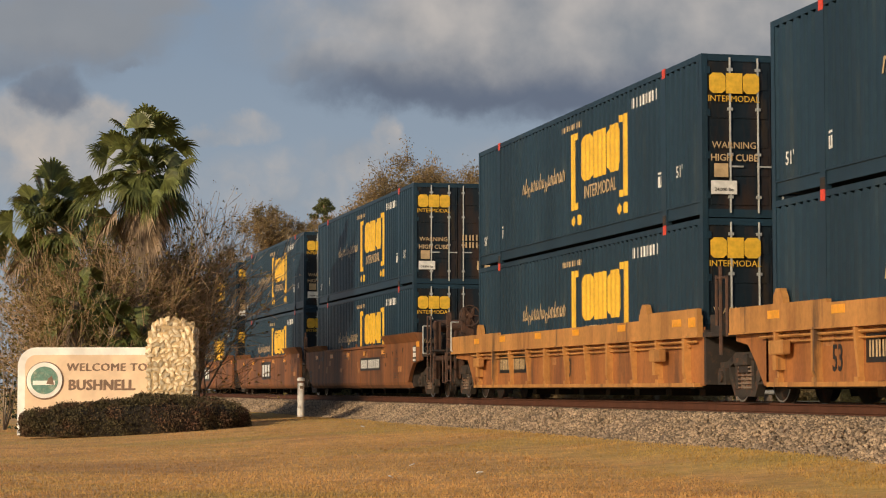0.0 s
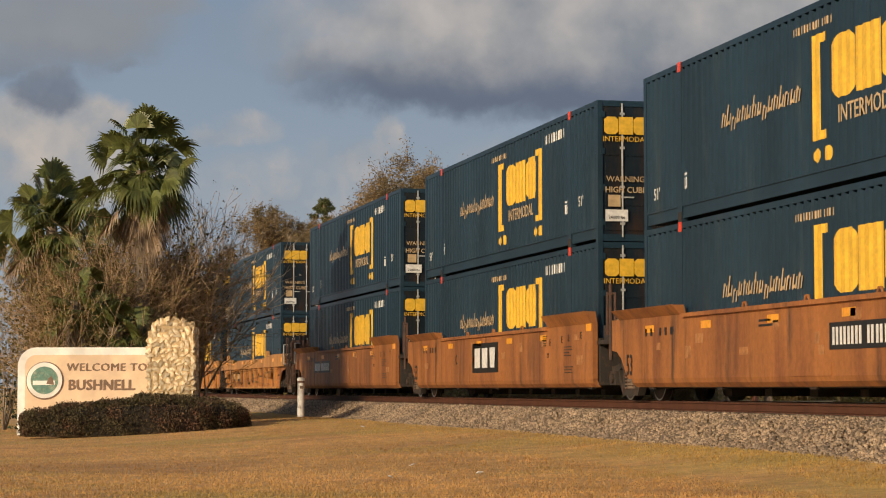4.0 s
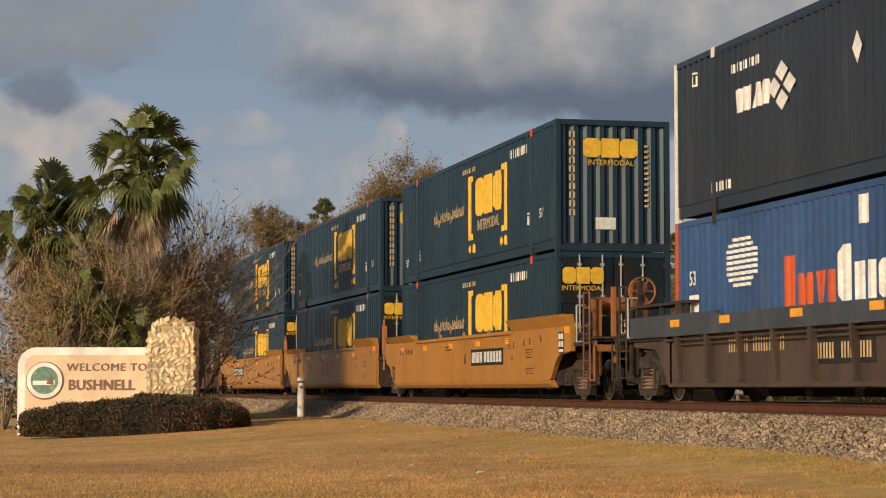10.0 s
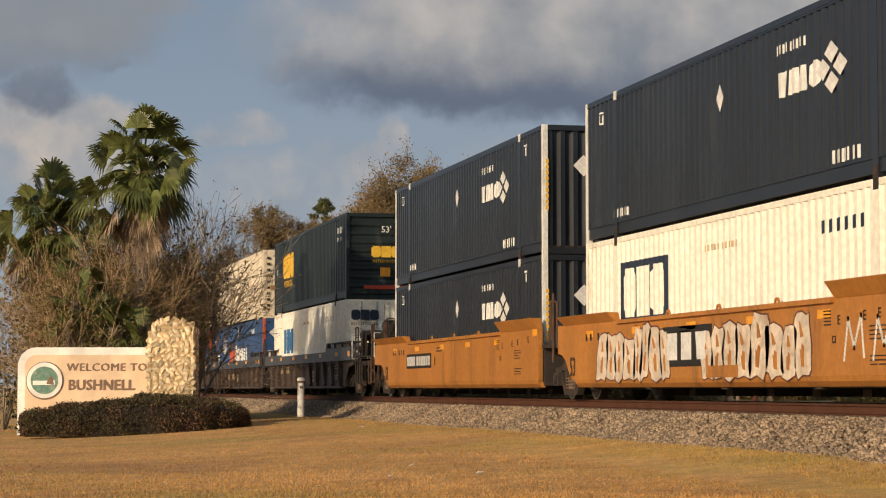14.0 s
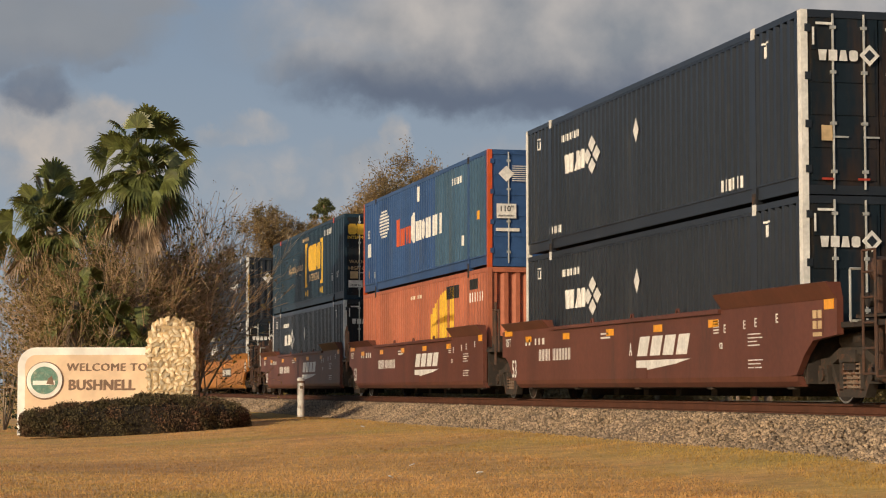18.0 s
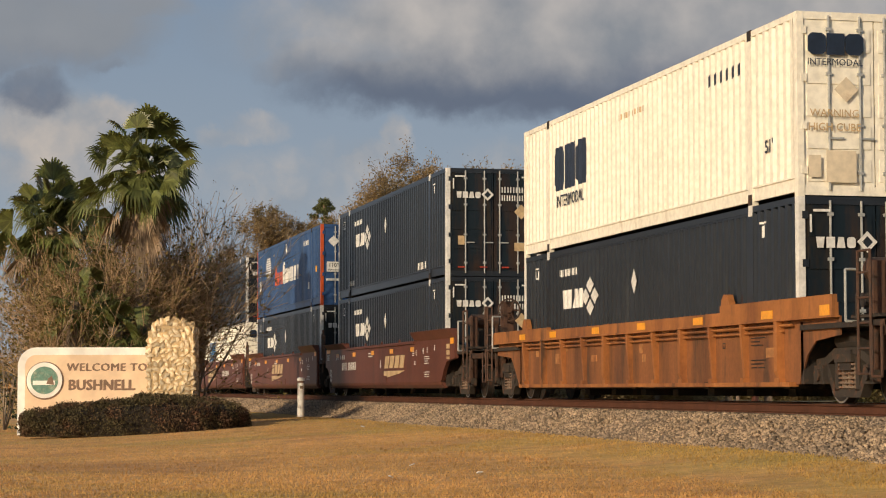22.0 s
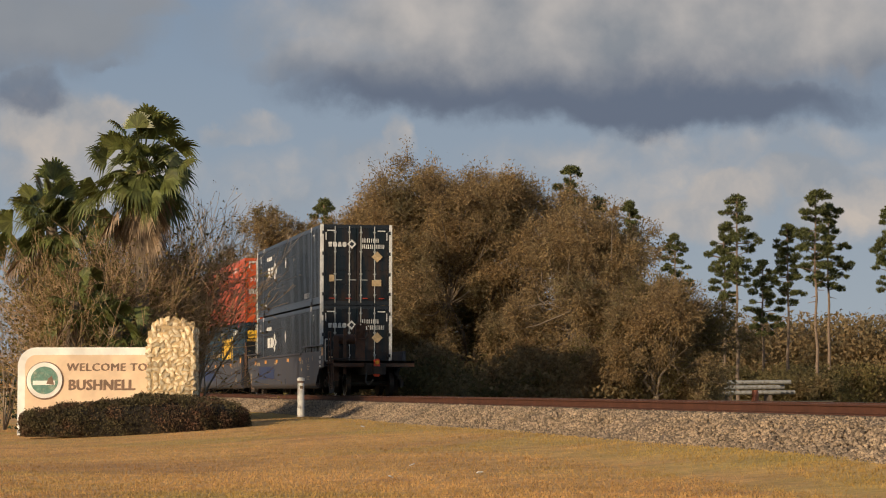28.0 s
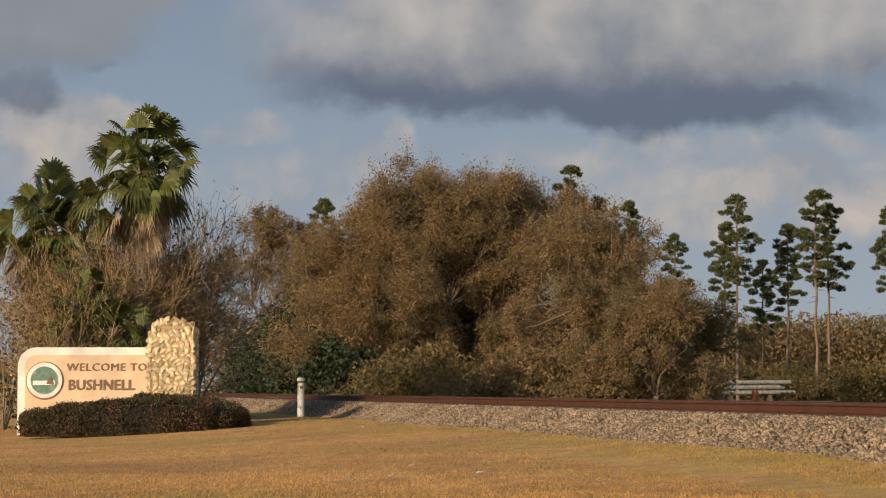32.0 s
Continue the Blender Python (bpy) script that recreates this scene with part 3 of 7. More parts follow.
        part("header", boxes((-WIDE + 0.1, WIDE - 0.1, yr + 0.01, yr + 0.09, TALL - 0.12, TALL)), paint, c)
        part("sill_beam", boxes((-WIDE + 0.1, WIDE - 0.1, yr + 0.01, yr + 0.09, 0.02, 0.16)), paint, c)
    ye = yr - 0.036 if end == "doors" else yr + 0.03
    # painted marks
    if style == "teal":
        emblem("emblem", 8.8, 1.33, 2.65, 0.95, M_YELLOW, c, "yellow block emblem")
        text("side_word", "INTERMODAL", 0.38, M_MTAN, c, (-WIDE - 0.006, HALF - 10.12, 1.07), ON_SIDE, wide=0.92, bold=0.012)
        for u in (8.08, 11.62):
            s = 1 if u < 9 else -1
            mark("bracket", [(u, 0.78, 0.3, 1.62), (u + (0.3 if s > 0 else -0.22), 0.78, 0.22, 0.14), (u + (0.3 if s > 0 else -0.22), 2.26, 0.22, 0.14)], M_YELLOW, c, "tall yellow bracket")
            for k in (0.0, 0.4):
                mid = u + 0.15 + s * k
                paint_shape("round_dot", [(mid + 0.15 * math.cos(q * math.pi / 4 + 0.39), 0.55 + 0.12 * math.sin(q * math.pi / 4 + 0.39)) for q in range(8)], M_YELLOW, c)
        slogan_rows(c, 4.15, 1.46, 3.5, M_MTAN)
        mark("notice_strip", bars(7.3, 2.5, 1.6, 0.12, 10), M_MTAN, c)
        mark("number_strip", bars(12.2, 2.42, 1.6, 0.2, 7), M_WHITE, c)
        text("painted_number", "51'", 0.3, M_WHITE, c, (-WIDE - 0.006, HALF - 14.95, 0.92), ON_SIDE)
        text("painted_number", "51'", 0.3, M_WHITE, c, (-WIDE - 0.006, HALF - 0.75, 0.62), ON_SIDE)
        mark("small_plate_strip", [(q + d, z + e, w, h) for q, z in ((2.2, 0.6), (13.75, 0.75)) for d, e, w, h in ((0, 0, 0.06, 0.2), (0.14, 0, 0.06, 0.2), (0.06, 0, 0.08, 0.04), (0.0, 0.24, 0.2, 0.04))], M_WHITE, c)
        if end == "doors":
            end_shapes("end_emblem", blocks((CHAMFERED, PLAIN, CHAMFERED), 0.12, 2.2, 0.93, 0.36, 0.012), M_YELLOW, c, ye, "yellow block emblem")
            text("painted_word", "INTERMODAL", 0.155, M_YELLOW, c, (-0.72, ye - 0.004, 2.1), ON_END)
            text("painted_warning", "WARNING", 0.17, M_MTAN, c, (-0.72, ye - 0.004, 1.28), ON_END)
            text("painted_warning", "HIGH CUBE", 0.17, M_MTAN, c, (-0.72, ye - 0.004, 1.06), ON_END)
            end_marks("white_notice", [(0.14, 0.42, 0.48, 0.24)], M_WHITE, c, ye)
            text("notice_words", "24,000 lbs", 0.085, M_MBLACK, c, (-WIDE + 0.38, ye - 0.008, 0.5), ON_END)
            end_marks("number_strip", [(1.42 + i * 0.2 + d, z, 0.045, 0.16) for z in (1.26, 1.05) for i in range(4) for d in (0, 0.09)], M_MTAN, c, ye)
            end_marks("orange_sticker", [(1.85, 0.42, 0.38, 0.26)], M_MTAN, c, ye, "faded orange sticker")
            end_marks("worn_patch", [(0.2, 0.72, 0.26, 0.24)], M_MTAN, c, ye)
        else:
            end_shapes("end_emblem", blocks((CHAMFERED, PLAIN, CHAMFERED), 0.62, 2.08, 1.25, 0.42, 0.012), M_YELLOW, c, ye + 0.02, "yellow block emblem")
            text("painted_word", "INTERMODAL", 0.17, M_YELLOW, c, (-0.05, ye + 0.012, 1.96), ON_END)
            end_marks("number_strip", [(0.3 + d, 0.8 + i * 0.19, 0.045, 0.13) for i in range(10) for d in (0, 0.09)], M_MTAN, c, ye + 0.02)
            end_marks("number_strip", [(2.02, 1.0 + i * 0.12, 0.1, 0.05) for i in range(12)], M_MTAN, c, ye + 0.02)
            end_marks("white_notice", [(0.9, 0.5, 0.46, 0.26)], M_WHITE, c, ye + 0.02)
    if style == "black":
        u0 = 3.0 if end == "doors" else 10.5
        for outline in blocks((TAPERED, PLAIN, GABLE, CHAMFERED), u0, 1.62, 1.62, 0.4, 0.05, 0.06):
            paint_shape("wordmark", outline, M_WHITE, c, "white block wordmark")
        for du, dv in ((0, 0.23), (0, -0.23), (0.32, 0), (-0.32, 0)):
            diamond("emblem_diamond", (-WIDE - 0.004, HALF - u0 - 2.12 - du, 1.82 + dv), 0.26, 0.17, M_WHITE, c, ON_SIDE)
        diamond("placard", (-WIDE - 0.004, HALF - (8.0 if end == "doors" else 7.9), 1.98), 0.17, 0.24, M_WHITE, c, ON_SIDE, "white diamond placard")
        mark("number_strip", bars(u0 - 0.1, 2.32, 1.3, 0.15, 7), M_WHITE, c)
        mark("corner_plate_strip", [(q + d, z, w, h) for q in (0.9, 14.5) for d, z, w, h in ((0, 2.58, 0.3, 0.035), (0.06, 2.36, 0.05, 0.19), (0.19, 2.36, 0.05, 0.19), (0.11, 2.36, 0.08, 0.035))], M_WHITE, c)
        mark("lift_strip", bars(1.9, 0.4, 1.0, 0.16, 5, 0.3) + bars(12.6, 0.36, 1.1, 0.2, 5, 0.3), M_WHITE, c)
        part("shadow_rail", boxes((-WIDE - 0.006, -WIDE, -5.9, 5.9, TALL - 0.14, TALL - 0.11)), M_BLACK, c)
        if end == "doors":
            end_shapes("end_wordmark", blocks((TAPERED, PLAIN, GABLE, CHAMFERED), 0.26, 2.1, 0.66, 0.17, 0.03), M_WHITE, c, ye, "white block wordmark")
            diamond("end_emblem", (-0.18, ye, 2.2), 0.17, 0.17, M_WHITE, c, ON_END)
            diamond("end_emblem_heart", (-0.18, ye - 0.005, 2.2), 0.09, 0.09, M_BLACK, c, ON_END)
            end_marks("edge_strip", [(0.22, 2.66, 0.28, 0.04), (2.06, 2.66, 0.28, 0.04), (0.16, 2.34, 0.035, 0.28), (2.38, 2.34, 0.035, 0.28)], M_WHITE, c, ye)
            end_marks("number_strip", [(1.5 + i * 0.16 + d, 2.26, 0.035, 0.15) for i in range(4) for d in (0, 0.075)] + [(1.5 + i * 0.14 + d, 2.04, 0.033, 0.15) for i in range(6) for d in (0, 0.065)], M_WHITE, c, ye)
            diamond("placard", (0.75, ye, 1.75), 0.2, 0.2, M_MTAN, c, ON_END, "tan diamond placard")
            end_marks("notice", [(0.3, 0.85, 0.18, 0.24), (1.85, 0.7, 0.34, 0.22)], M_MTAN, c, ye)
            end_marks("rear_reflector", [(0.3, 0.24, 0.2, 0.035), (0.9, 0.24, 0.2, 0.035), (1.5, 0.24, 0.2, 0.035), (2.1, 0.24, 0.2, 0.035)], M_MRED, c, ye)
        else:
            diamond("placard", (-0.35, ye + 0.012, 2.0), 0.24, 0.24, M_WHITE, c, ON_END, "white diamond placard")
            end_marks("vertical_label", [(0.05, 1.0 + i * 0.13, 0.07, 0.09) for i in range(9)], M_YELLOW, c, yr - 0.002, "yellow label up the white post")
            end_marks("end_wordmark", [(1.7 + i * 0.14 + d, 1.2, 0.03, 0.16) for i in range(4) for d in (0, 0.06)], M_WHITE, c, ye + 0.02)
    if style == "cream":
        emblem("emblem", 2.45, 1.3, 2.45, 0.95, M_MBLUE, c, "blue block emblem")
        text("side_word", "INTERMODAL", 0.36, M_MNAVY, c, (-WIDE - 0.006, HALF - 3.68, 1.05), ON_SIDE, wide=0.9, bold=0.012)
        mark("notice_strip", bars(7.0, 2.3, 1.7, 0.11, 8), M_MTAN, c)
        mark("number_strip", bars(12.1, 2.25, 1.7, 0.2, 6), M_MNAVY, c)
        text("painted_number", "51'", 0.3, M_MNAVY, c, (-WIDE - 0.006, HALF - 14.95, 0.9), ON_SIDE)
        end_shapes("end_emblem", blocks((CHAMFERED, PLAIN, CHAMFERED), 0.16, 2.22, 0.93, 0.34, 0.012), M_MNAVY, c, ye, "navy block emblem")
        text("painted_word", "INTERMODAL", 0.15, M_MNAVY, c, (-0.68, ye - 0.004, 2.1), ON_END)
        text("painted_warning", "WARNING", 0.17, M_MTAN, c, (-0.7, ye - 0.004, 1.3), ON_END)
        text("painted_warning", "HIGH CUBE", 0.17, M_MTAN, c, (-0.7, ye - 0.004, 1.08), ON_END)
        end_marks("number_strip", [(1.5 + i * 0.17 + d, z, 0.035, 0.15) for z in (1.3, 1.08) for i in range(4) for d in (0, 0.07)], M_MNAVY, c, ye)
        diamond("placard", (-0.5, ye, 1.68), 0.2, 0.2, M_TAN, c, ON_END)
        end_marks("rust_patch", [(0.16, 0.3, 0.2, 0.34), (0.45, 0.22, 0.5, 0.5), (1.5, 0.2, 0.5, 0.4)], M_TAN, c, ye, "rust-stained patch")
    if style == "green":
        emblem("emblem", 2.3, 1.35, 2.6, 0.95, M_YELLOW, c, "yellow block emblem")
        text("side_word", "INTERMODAL", 0.36, M_YELLOW, c, (-WIDE - 0.006, HALF - 3.6, 1.12), ON_SIDE, wide=0.92, bold=0.012)
        text("painted_number", "53'", 0.28, M_WHITE, c, (-WIDE - 0.006, HALF - 0.8, 1.7), ON_SIDE)
        end_shapes("end_emblem", blocks((CHAMFERED, PLAIN, CHAMFERED), 0.85, 1.42, 1.0, 0.38, 0.012), M_YELLOW, c, ye, "yellow block emblem")
        text("painted_word", "INTERMODAL", 0.15, M_YELLOW, c, (0.06, ye - 0.008, 1.28), ON_END)
        text("painted_number", "53'", 0.3, M_WHITE, c, (0.06, ye - 0.008, 2.35), ON_END)
        end_marks("orange_plate", [(1.15, 0.78, 0.34, 0.3)], M_REFLECT, c, ye)
        end_marks("red_stripe", [(0.6, 0.36, 1.5, 0.12)], M_MRED, c, ye, "worn red stripe")
        mark("number_strip", bars(14.4, 2.3, 0.9, 0.2, 4) + bars(14.4, 2.02, 0.9, 0.16, 4), M_WHITE, c)
    if style == "blue":
        bm = []
        for k in range(9):
            z = 1.62 + k * 0.095
            half = 0.75 * math.sqrt(max(0.05, 1 - ((k - 4) / 4.6) ** 2))
            bm.append((3.25 - half, z, half * 2, 0.055))
        mark("globe_emblem", bm, M_WHITE, c, "white striped round emblem")
        for outline in blocks((PLAIN,), 5.05, 1.2, 0.5, 0.8) + blocks((GABLE, CHAMFERED, TAPERED, PLAIN), 5.6, 1.2, 1.5, 0.5, 0.07):
            paint_shape("wordmark_red", outline, M_ORANGE, c, "orange-red block wordmark")
        for outline in blocks((CHAMFERED,), 7.2, 1.18, 0.5, 0.86) + blocks((PLAIN, GABLE, CHAMFERED, TAPERED, PLAIN, GABLE, TAPERED, PLAIN), 7.8, 1.2, 3.2, 0.56, 0.09):
            paint_shape("wordmark_white", outline, M_WHITE, c, "white block wordmark")
        mark("square_label", [(7.9, 2.3, 0.42, 0.42), (0.72, 1.15, 0.4, 0.42), (1.75, 0.45, 0.16, 0.2), (13.3, 0.7, 0.3, 0.26)], M_WHITE, c)
        text("painted_number", "53", 0.36, M_WHITE, c, (-WIDE - 0.006, HALF - 0.92, 1.85), ON_SIDE)
        mark("number_strip", bars(12.3, 2.35, 1.2, 0.18, 6), M_WHITE, c)
        mark("amber_plate", [(0.8, 0.5, 0.16, 0.22), (15.0, 1.25, 0.16, 0.22)], M_REFLECT, c)
        end_marks("height_notice", [(0.2, 1.2, 0.5, 0.36)], M_WHITE, c, ye)
        text("painted_number", "110\"", 0.2, M_MBLACK, c, (-WIDE + 0.45, ye - 0.008, 1.43), ON_END)
        text("notice_words", "INSIDE HEIGHT", 0.06, M_MBLACK, c, (-WIDE + 0.45, ye - 0.008, 1.26), ON_END)
        diamond("end_emblem", (-WIDE + 0.45, ye, 2.3), 0.2, 0.2, M_WHITE, c, ON_END)
        end_marks("emblem_stripe", [(0.6, 2.12 + i * 0.052, 0.62, 0.018) for i in range(8)], M_WHITE, c, ye)
        end_marks("number_strip", [(0.18, 0.88, 0.6, 0.08), (1.5, 0.6, 0.16, 0.3), (1.72, 0.6, 0.16, 0.3)], M_WHITE, c, ye)
    if style == "red":
        arch = []
        for k in range(12):
            w = 0.17
            h = 1.25 * math.sqrt(1 - ((k - 11.5) / 12.5) ** 2)
            arch.append((9.75 + k * 0.23, 1.0, w, 0.45 + h * 0.35))
            arch.append((9.75 + k * 0.23, 1.55 + h * 0.12, w, h * 0.72))
        mark("arch_emblem", arch, M_YELLOW, c, "yellow arched window emblem")
        mark("notice_strip", bars(7.0, 2.45, 1.7, 0.1, 8), M_TAN, c)
        mark("number_strip", bars(14.2, 2.1, 1.4, 0.24, 5), M_WHITE, c)
        mark("black_patch", [(11.6, 2.28, 1.4, 0.34), (14.2, 2.42, 0.9, 0.26)], M_MBLACK, c, "scraped black patch")
        end_marks("end_emblem", [(1.5 + i * 0.22, z, 0.18, 0.18) for i in range(4) for z in (1.6, 1.8)], M_YELLOW, c, ye)
    if style == "orange":
        text("painted_number", "51'", 0.32, M_WHITE, c, (-WIDE - 0.006, HALF - 14.5, 0.95), ON_SIDE)
        text("painted_number", "51'", 0.32, M_WHITE, c, (-WIDE - 0.006, HALF - 0.85, 0.72), ON_SIDE)
        mark("number_strip", bars(12.3, 2.4, 1.2, 0.22, 5), M_WHITE, c)
        mark("notice_strip", bars(7.2, 2.45, 1.5, 0.14, 8), M_WHITE, c)
        text("painted_number", "53'", 0.3, M_WHITE, c, (-0.9, ye - 0.004, 1.95), ON_END)
        end_marks("white_notice", [(0.16, 1.3, 0.48, 0.22), (0.16, 2.45, 0.06, 0.3), (0.16, 2.7, 0.4, 0.05)], M_WHITE, c, ye)
    if style == "tan":
        rng = random.Random(4)
        M_TAG = material("purple_spray_paint", (0.16, 0.1, 0.17), 0.6, grain=15, stain=3)
        bm = bmesh.new()
        for row, k in ((2.15, 7), (1.75, 6), (1.4, 4)):
            for i in range(k):
                u, v, h, lean = 3.5 + i * 0.26 + rng.uniform(-0.06, 0.06), row + rng.uniform(-0.06, 0.06), rng.uniform(0.2, 0.4), rng.uniform(-0.1, 0.14)
                for d, z0, z1 in ((0.0, 0.0, h), (0.1, 0.05, h * 0.7)):
                    pts = ((u + d, v + z0), (u + d + 0.04, v + z0), (u + d + 0.04 + lean, v + z1), (u + d + lean, v + z1))
                    bm.faces.new([bm.verts.new((-WIDE - 0.005, HALF - p, q)) for p, q in pts])
        part("tag_strip", bm, M_TAG, c, "small purple sprayed tags")
        diamond("placard", (-WIDE - 0.004, HALF - 8.0, 1.7), 0.17, 0.26, M_TAN, c, ON_SIDE)
        end_marks("rust_patch", [(0.5, 1.7, 0.3, 0.4), (0.3, 1.2, 0.5, 0.2)], M_CAR_TAN, c, ye)
        end_marks("latch", [(0.14, 0.5 + i * 0.25, 0.14, 0.1) for i in range(9)], M_UNDER, c, ye)
    if style == "pale":
        end_marks("number_strip", [(0.9 + i * 0.11, 2.45, 0.07, 0.1) for i in range(10)], M_MBLACK, c, ye)
        mark("number_strip", [(1.3, 2.4, 0.1, 0.3), (14.0, 2.35, 0.1, 0.3), (15.4, 0.5, 0.12, 0.2)], M_TAN, c)
    return c


def wheelset_truck(parent, y):
    """A two-axle truck: cast side frames with open windows, bolster, springs, axles and wheels."""
    truck = part("truck", boxes((-1.16, 1.16, -0.2, 0.2, 0.5, 0.8)), M_UNDER, parent, "grimy two-axle truck", Matrix.Translation((0, y, 0)))
    for s in (-1, 1):
        bm = bmesh.new()
        x0, x1 = sorted((s * 0.98, s * 1.13))
        prism(bm, [(-1.14, 0.56), (-1.14, 0.68), (-0.8, 0.7), (-0.42, 0.84), (0.42, 0.84), (0.8, 0.7), (1.14, 0.68), (1.14, 0.56), (0.78, 0.57), (0.4, 0.7), (-0.4, 0.7), (-0.78, 0.57)], x0, x1, "x")
        prism(bm, [(-0.82, 0.57), (-0.68, 0.6), (-0.4, 0.22), (0.4, 0.22), (0.68, 0.6), (0.82, 0.57), (0.46, 0.1), (-0.46, 0.1)], x0, x1, "x")
        for q in (-0.37, 0.37):
            box(bm, x0, x1, q - 0.06, q + 0.06, 0.2, 0.72)
        x0, x1 = sorted((s * 1.08, s * 1.2))
        for q in (-0.89, 0.89):
            prism(bm, [(q - 0.19, 0.3), (q + 0.19, 0.3), (q + 0.16, 0.58), (q - 0.16, 0.58)], x0, x1, "x")
            tube(bm, (s * 1.19, q, 0.44), (s * 1.24, q, 0.44), 0.1, 10)
        box(bm, x0, x1, -0.3, 0.3, 0.62, 0.74)
        part("side_frame", bm, M_FRAME, truck)
    for q in (-0.89, 0.89):
        part("axle", tubes([((-0.9, q, 0.42), (0.9, q, 0.42), 0.075)], 8), M_WHEEL, truck)
        for s in (-1, 1):
            bm = bmesh.new()
            tube(bm, (s * 0.72, q, 0.42), (s * 0.78, q, 0.42), 0.34, 28)
            tube(bm, (s * 0.70, q, 0.42), (s * 0.83, q, 0.42), 0.42, 28, 0.415)
            tube(bm, (s * 0.67, q, 0.42), (s * 0.70, q, 0.42), 0.45, 28)
            tube(bm, (s * 0.83, q, 0.42), (s * 0.86, q, 0.42), 0.16, 16)
            wheel = part("wheel", bm, M_WHEEL, truck, "worn steel wheel")
            if s < 0:
                bm = bmesh.new()
                for i in range(28):
                    a, b = 2 * math.pi * i / 28, 2 * math.pi * (i + 1) / 28
                    bm.faces.new([bm.verts.new((-0.832, q + r * math.cos(w), 0.42 + r * math.sin(w))) for w, r in ((a, 0.385), (b, 0.385), (b, 0.414), (a, 0.414))])
                bmesh.ops.remove_doubles(bm, verts=bm.verts[:], dist=0.0004)
                part("rim_face", bm, M_TREAD, wheel, "polished rim face")
    for k in (-0.22, 0.0, 0.22):
        bm = bmesh.new()
        tube(bm, (-1.06, k, 0.22), (-1.06, k, 0.64), 0.055, 8)
        for i in range(6):
            tube(bm, (-1.06, k, 0.235 + i * 0.068), (-1.06, k, 0.266 + i * 0.068), 0.1, 10)
        part("spring", bm, M_SPRING, truck, "rusty coil spring")
    return truck


def end_gear(c, s, far, fit, full):
    """Brake and safety gear on a coupler end; full: with hand brake, reservoir and valves."""
    y = s * (far - 0.95)
    part("gear_post", soft_box(-1.3, -1.12, y - 0.05, y + 0.05, 0.5, 2.05 if full else 1.75, 0.012), fit, c, "upright steel post")
    part("gear_post", soft_box(-1.02, -0.92, y + s * 0.35 - 0.05, y + s * 0.35 + 0.05, 0.75, 2.3, 0.012), fit, c, "upright steel post")
    rows = [((-1.44, y - 0.22, 0.42), (-1.44, y - 0.22, 2.2)), ((-1.44, y + 0.2, 0.42), (-1.44, y + 0.2, 2.2))]
    bm = tubes([(a, b, 0.022) for a, b in rows] + [((-1.44, y - 0.22, z), (-1.44, y + 0.2, z), 0.018) for z in (0.44, 0.8, 1.16, 1.52, 1.88, 2.19)], 6)
    part("ladder", bm, fit, c, "narrow end ladder")
    part("grab_iron", tubes([((-1.5, y - s * 0.5, 1.2), (-1.5, y - s * 0.5, 1.95), 0.02), ((-1.5, y - s * 0.5, 1.95), (-1.3, y - s * 0.5, 1.95), 0.02), ((-1.5, y - s * 0.5, 1.2), (-1.3, y - s * 0.5, 1.2), 0.02)], 6), M_ROD, c, "bright steel grab iron")
    part("stirrup", tubes([((-1.46, y + s * 0.3, 1.12), (-1.46, y + s * 0.3, 0.4), 0.02), ((-1.46, y + s * 0.3, 0.4), (-1.46, y + s * 0.62, 0.4), 0.02), ((-1.46, y + s * 0.62, 0.4), (-1.46, y + s * 0.62, 1.12), 0.02)], 6), fit, c, "bent steel stirrup")
    part("end_beam", soft_box(-1.42, 1.42, s * (far - 0.42) - 0.07, s * (far - 0.42) + 0.07, 0.98, 1.2, 0.015), fit, c)
    part("hose", tubes([((-0.3, s * far, 0.85), (-0.38, s * (far + 0.12), 0.5), 0.03), ((-0.38, s * (far + 0.12), 0.5), (-0.3, s * (far + 0.3), 0.36), 0.03), ((-0.3, s * (far + 0.3), 0.36), (-0.16, s * (far + 0.36), 0.55), 0.03)], 7), M_MBLACK, c, "black air hose")
    part("walkway", boxes((-1.42, -0.5, y - 0.5, y + 0.5, 1.24, 1.27), *[(-1.42, -0.5, y - 0.45 + q * 0.15, y - 0.42 + q * 0.15, 1.27, 1.29) for q in range(7)]), M_UNDER, c, "open steel walkway")
    if not full:
        return
    bm = bmesh.new()
    tube(bm, (-1.2, y - s * 0.35, 1.95), (-0.5, y - s * 0.35, 1.95), 0.17, 16)
    for x in (-1.26, -0.44):
        tube(bm, (-1.2 if x < -1 else -0.5, y - s * 0.35, 1.95), (x, y - s * 0.35, 1.95), 0.17, 16, 0.08)
    part("air_reservoir", bm, fit, c, "round-ended air tank")
    bm = soft_box(-1.1, -0.7, y - s * 0.35 - 0.1, y - s * 0.35 + 0.1, 1.3, 1.72, 0.03)
    tube(bm, (-1.12, y - s * 0.35, 1.5), (-1.3, y - s * 0.35, 1.5), 0.11, 12)
    tube(bm, (-0.9, y - s * 0.42, 1.72), (-0.9, y - s * 0.42, 1.86), 0.07, 10)
    part("brake_valve", bm, M_UNDER, c, "grimy brake valve")
    part("brake_pipe", tubes([((-1.0, y - s * 0.3, 1.3), (-1.0, y - s * 0.3, 1.0), 0.025), ((-1.0, y - s * 0.3, 1.0), (-0.4, y + s * 0.4, 0.95), 0.025)], 6), M_UNDER, c)
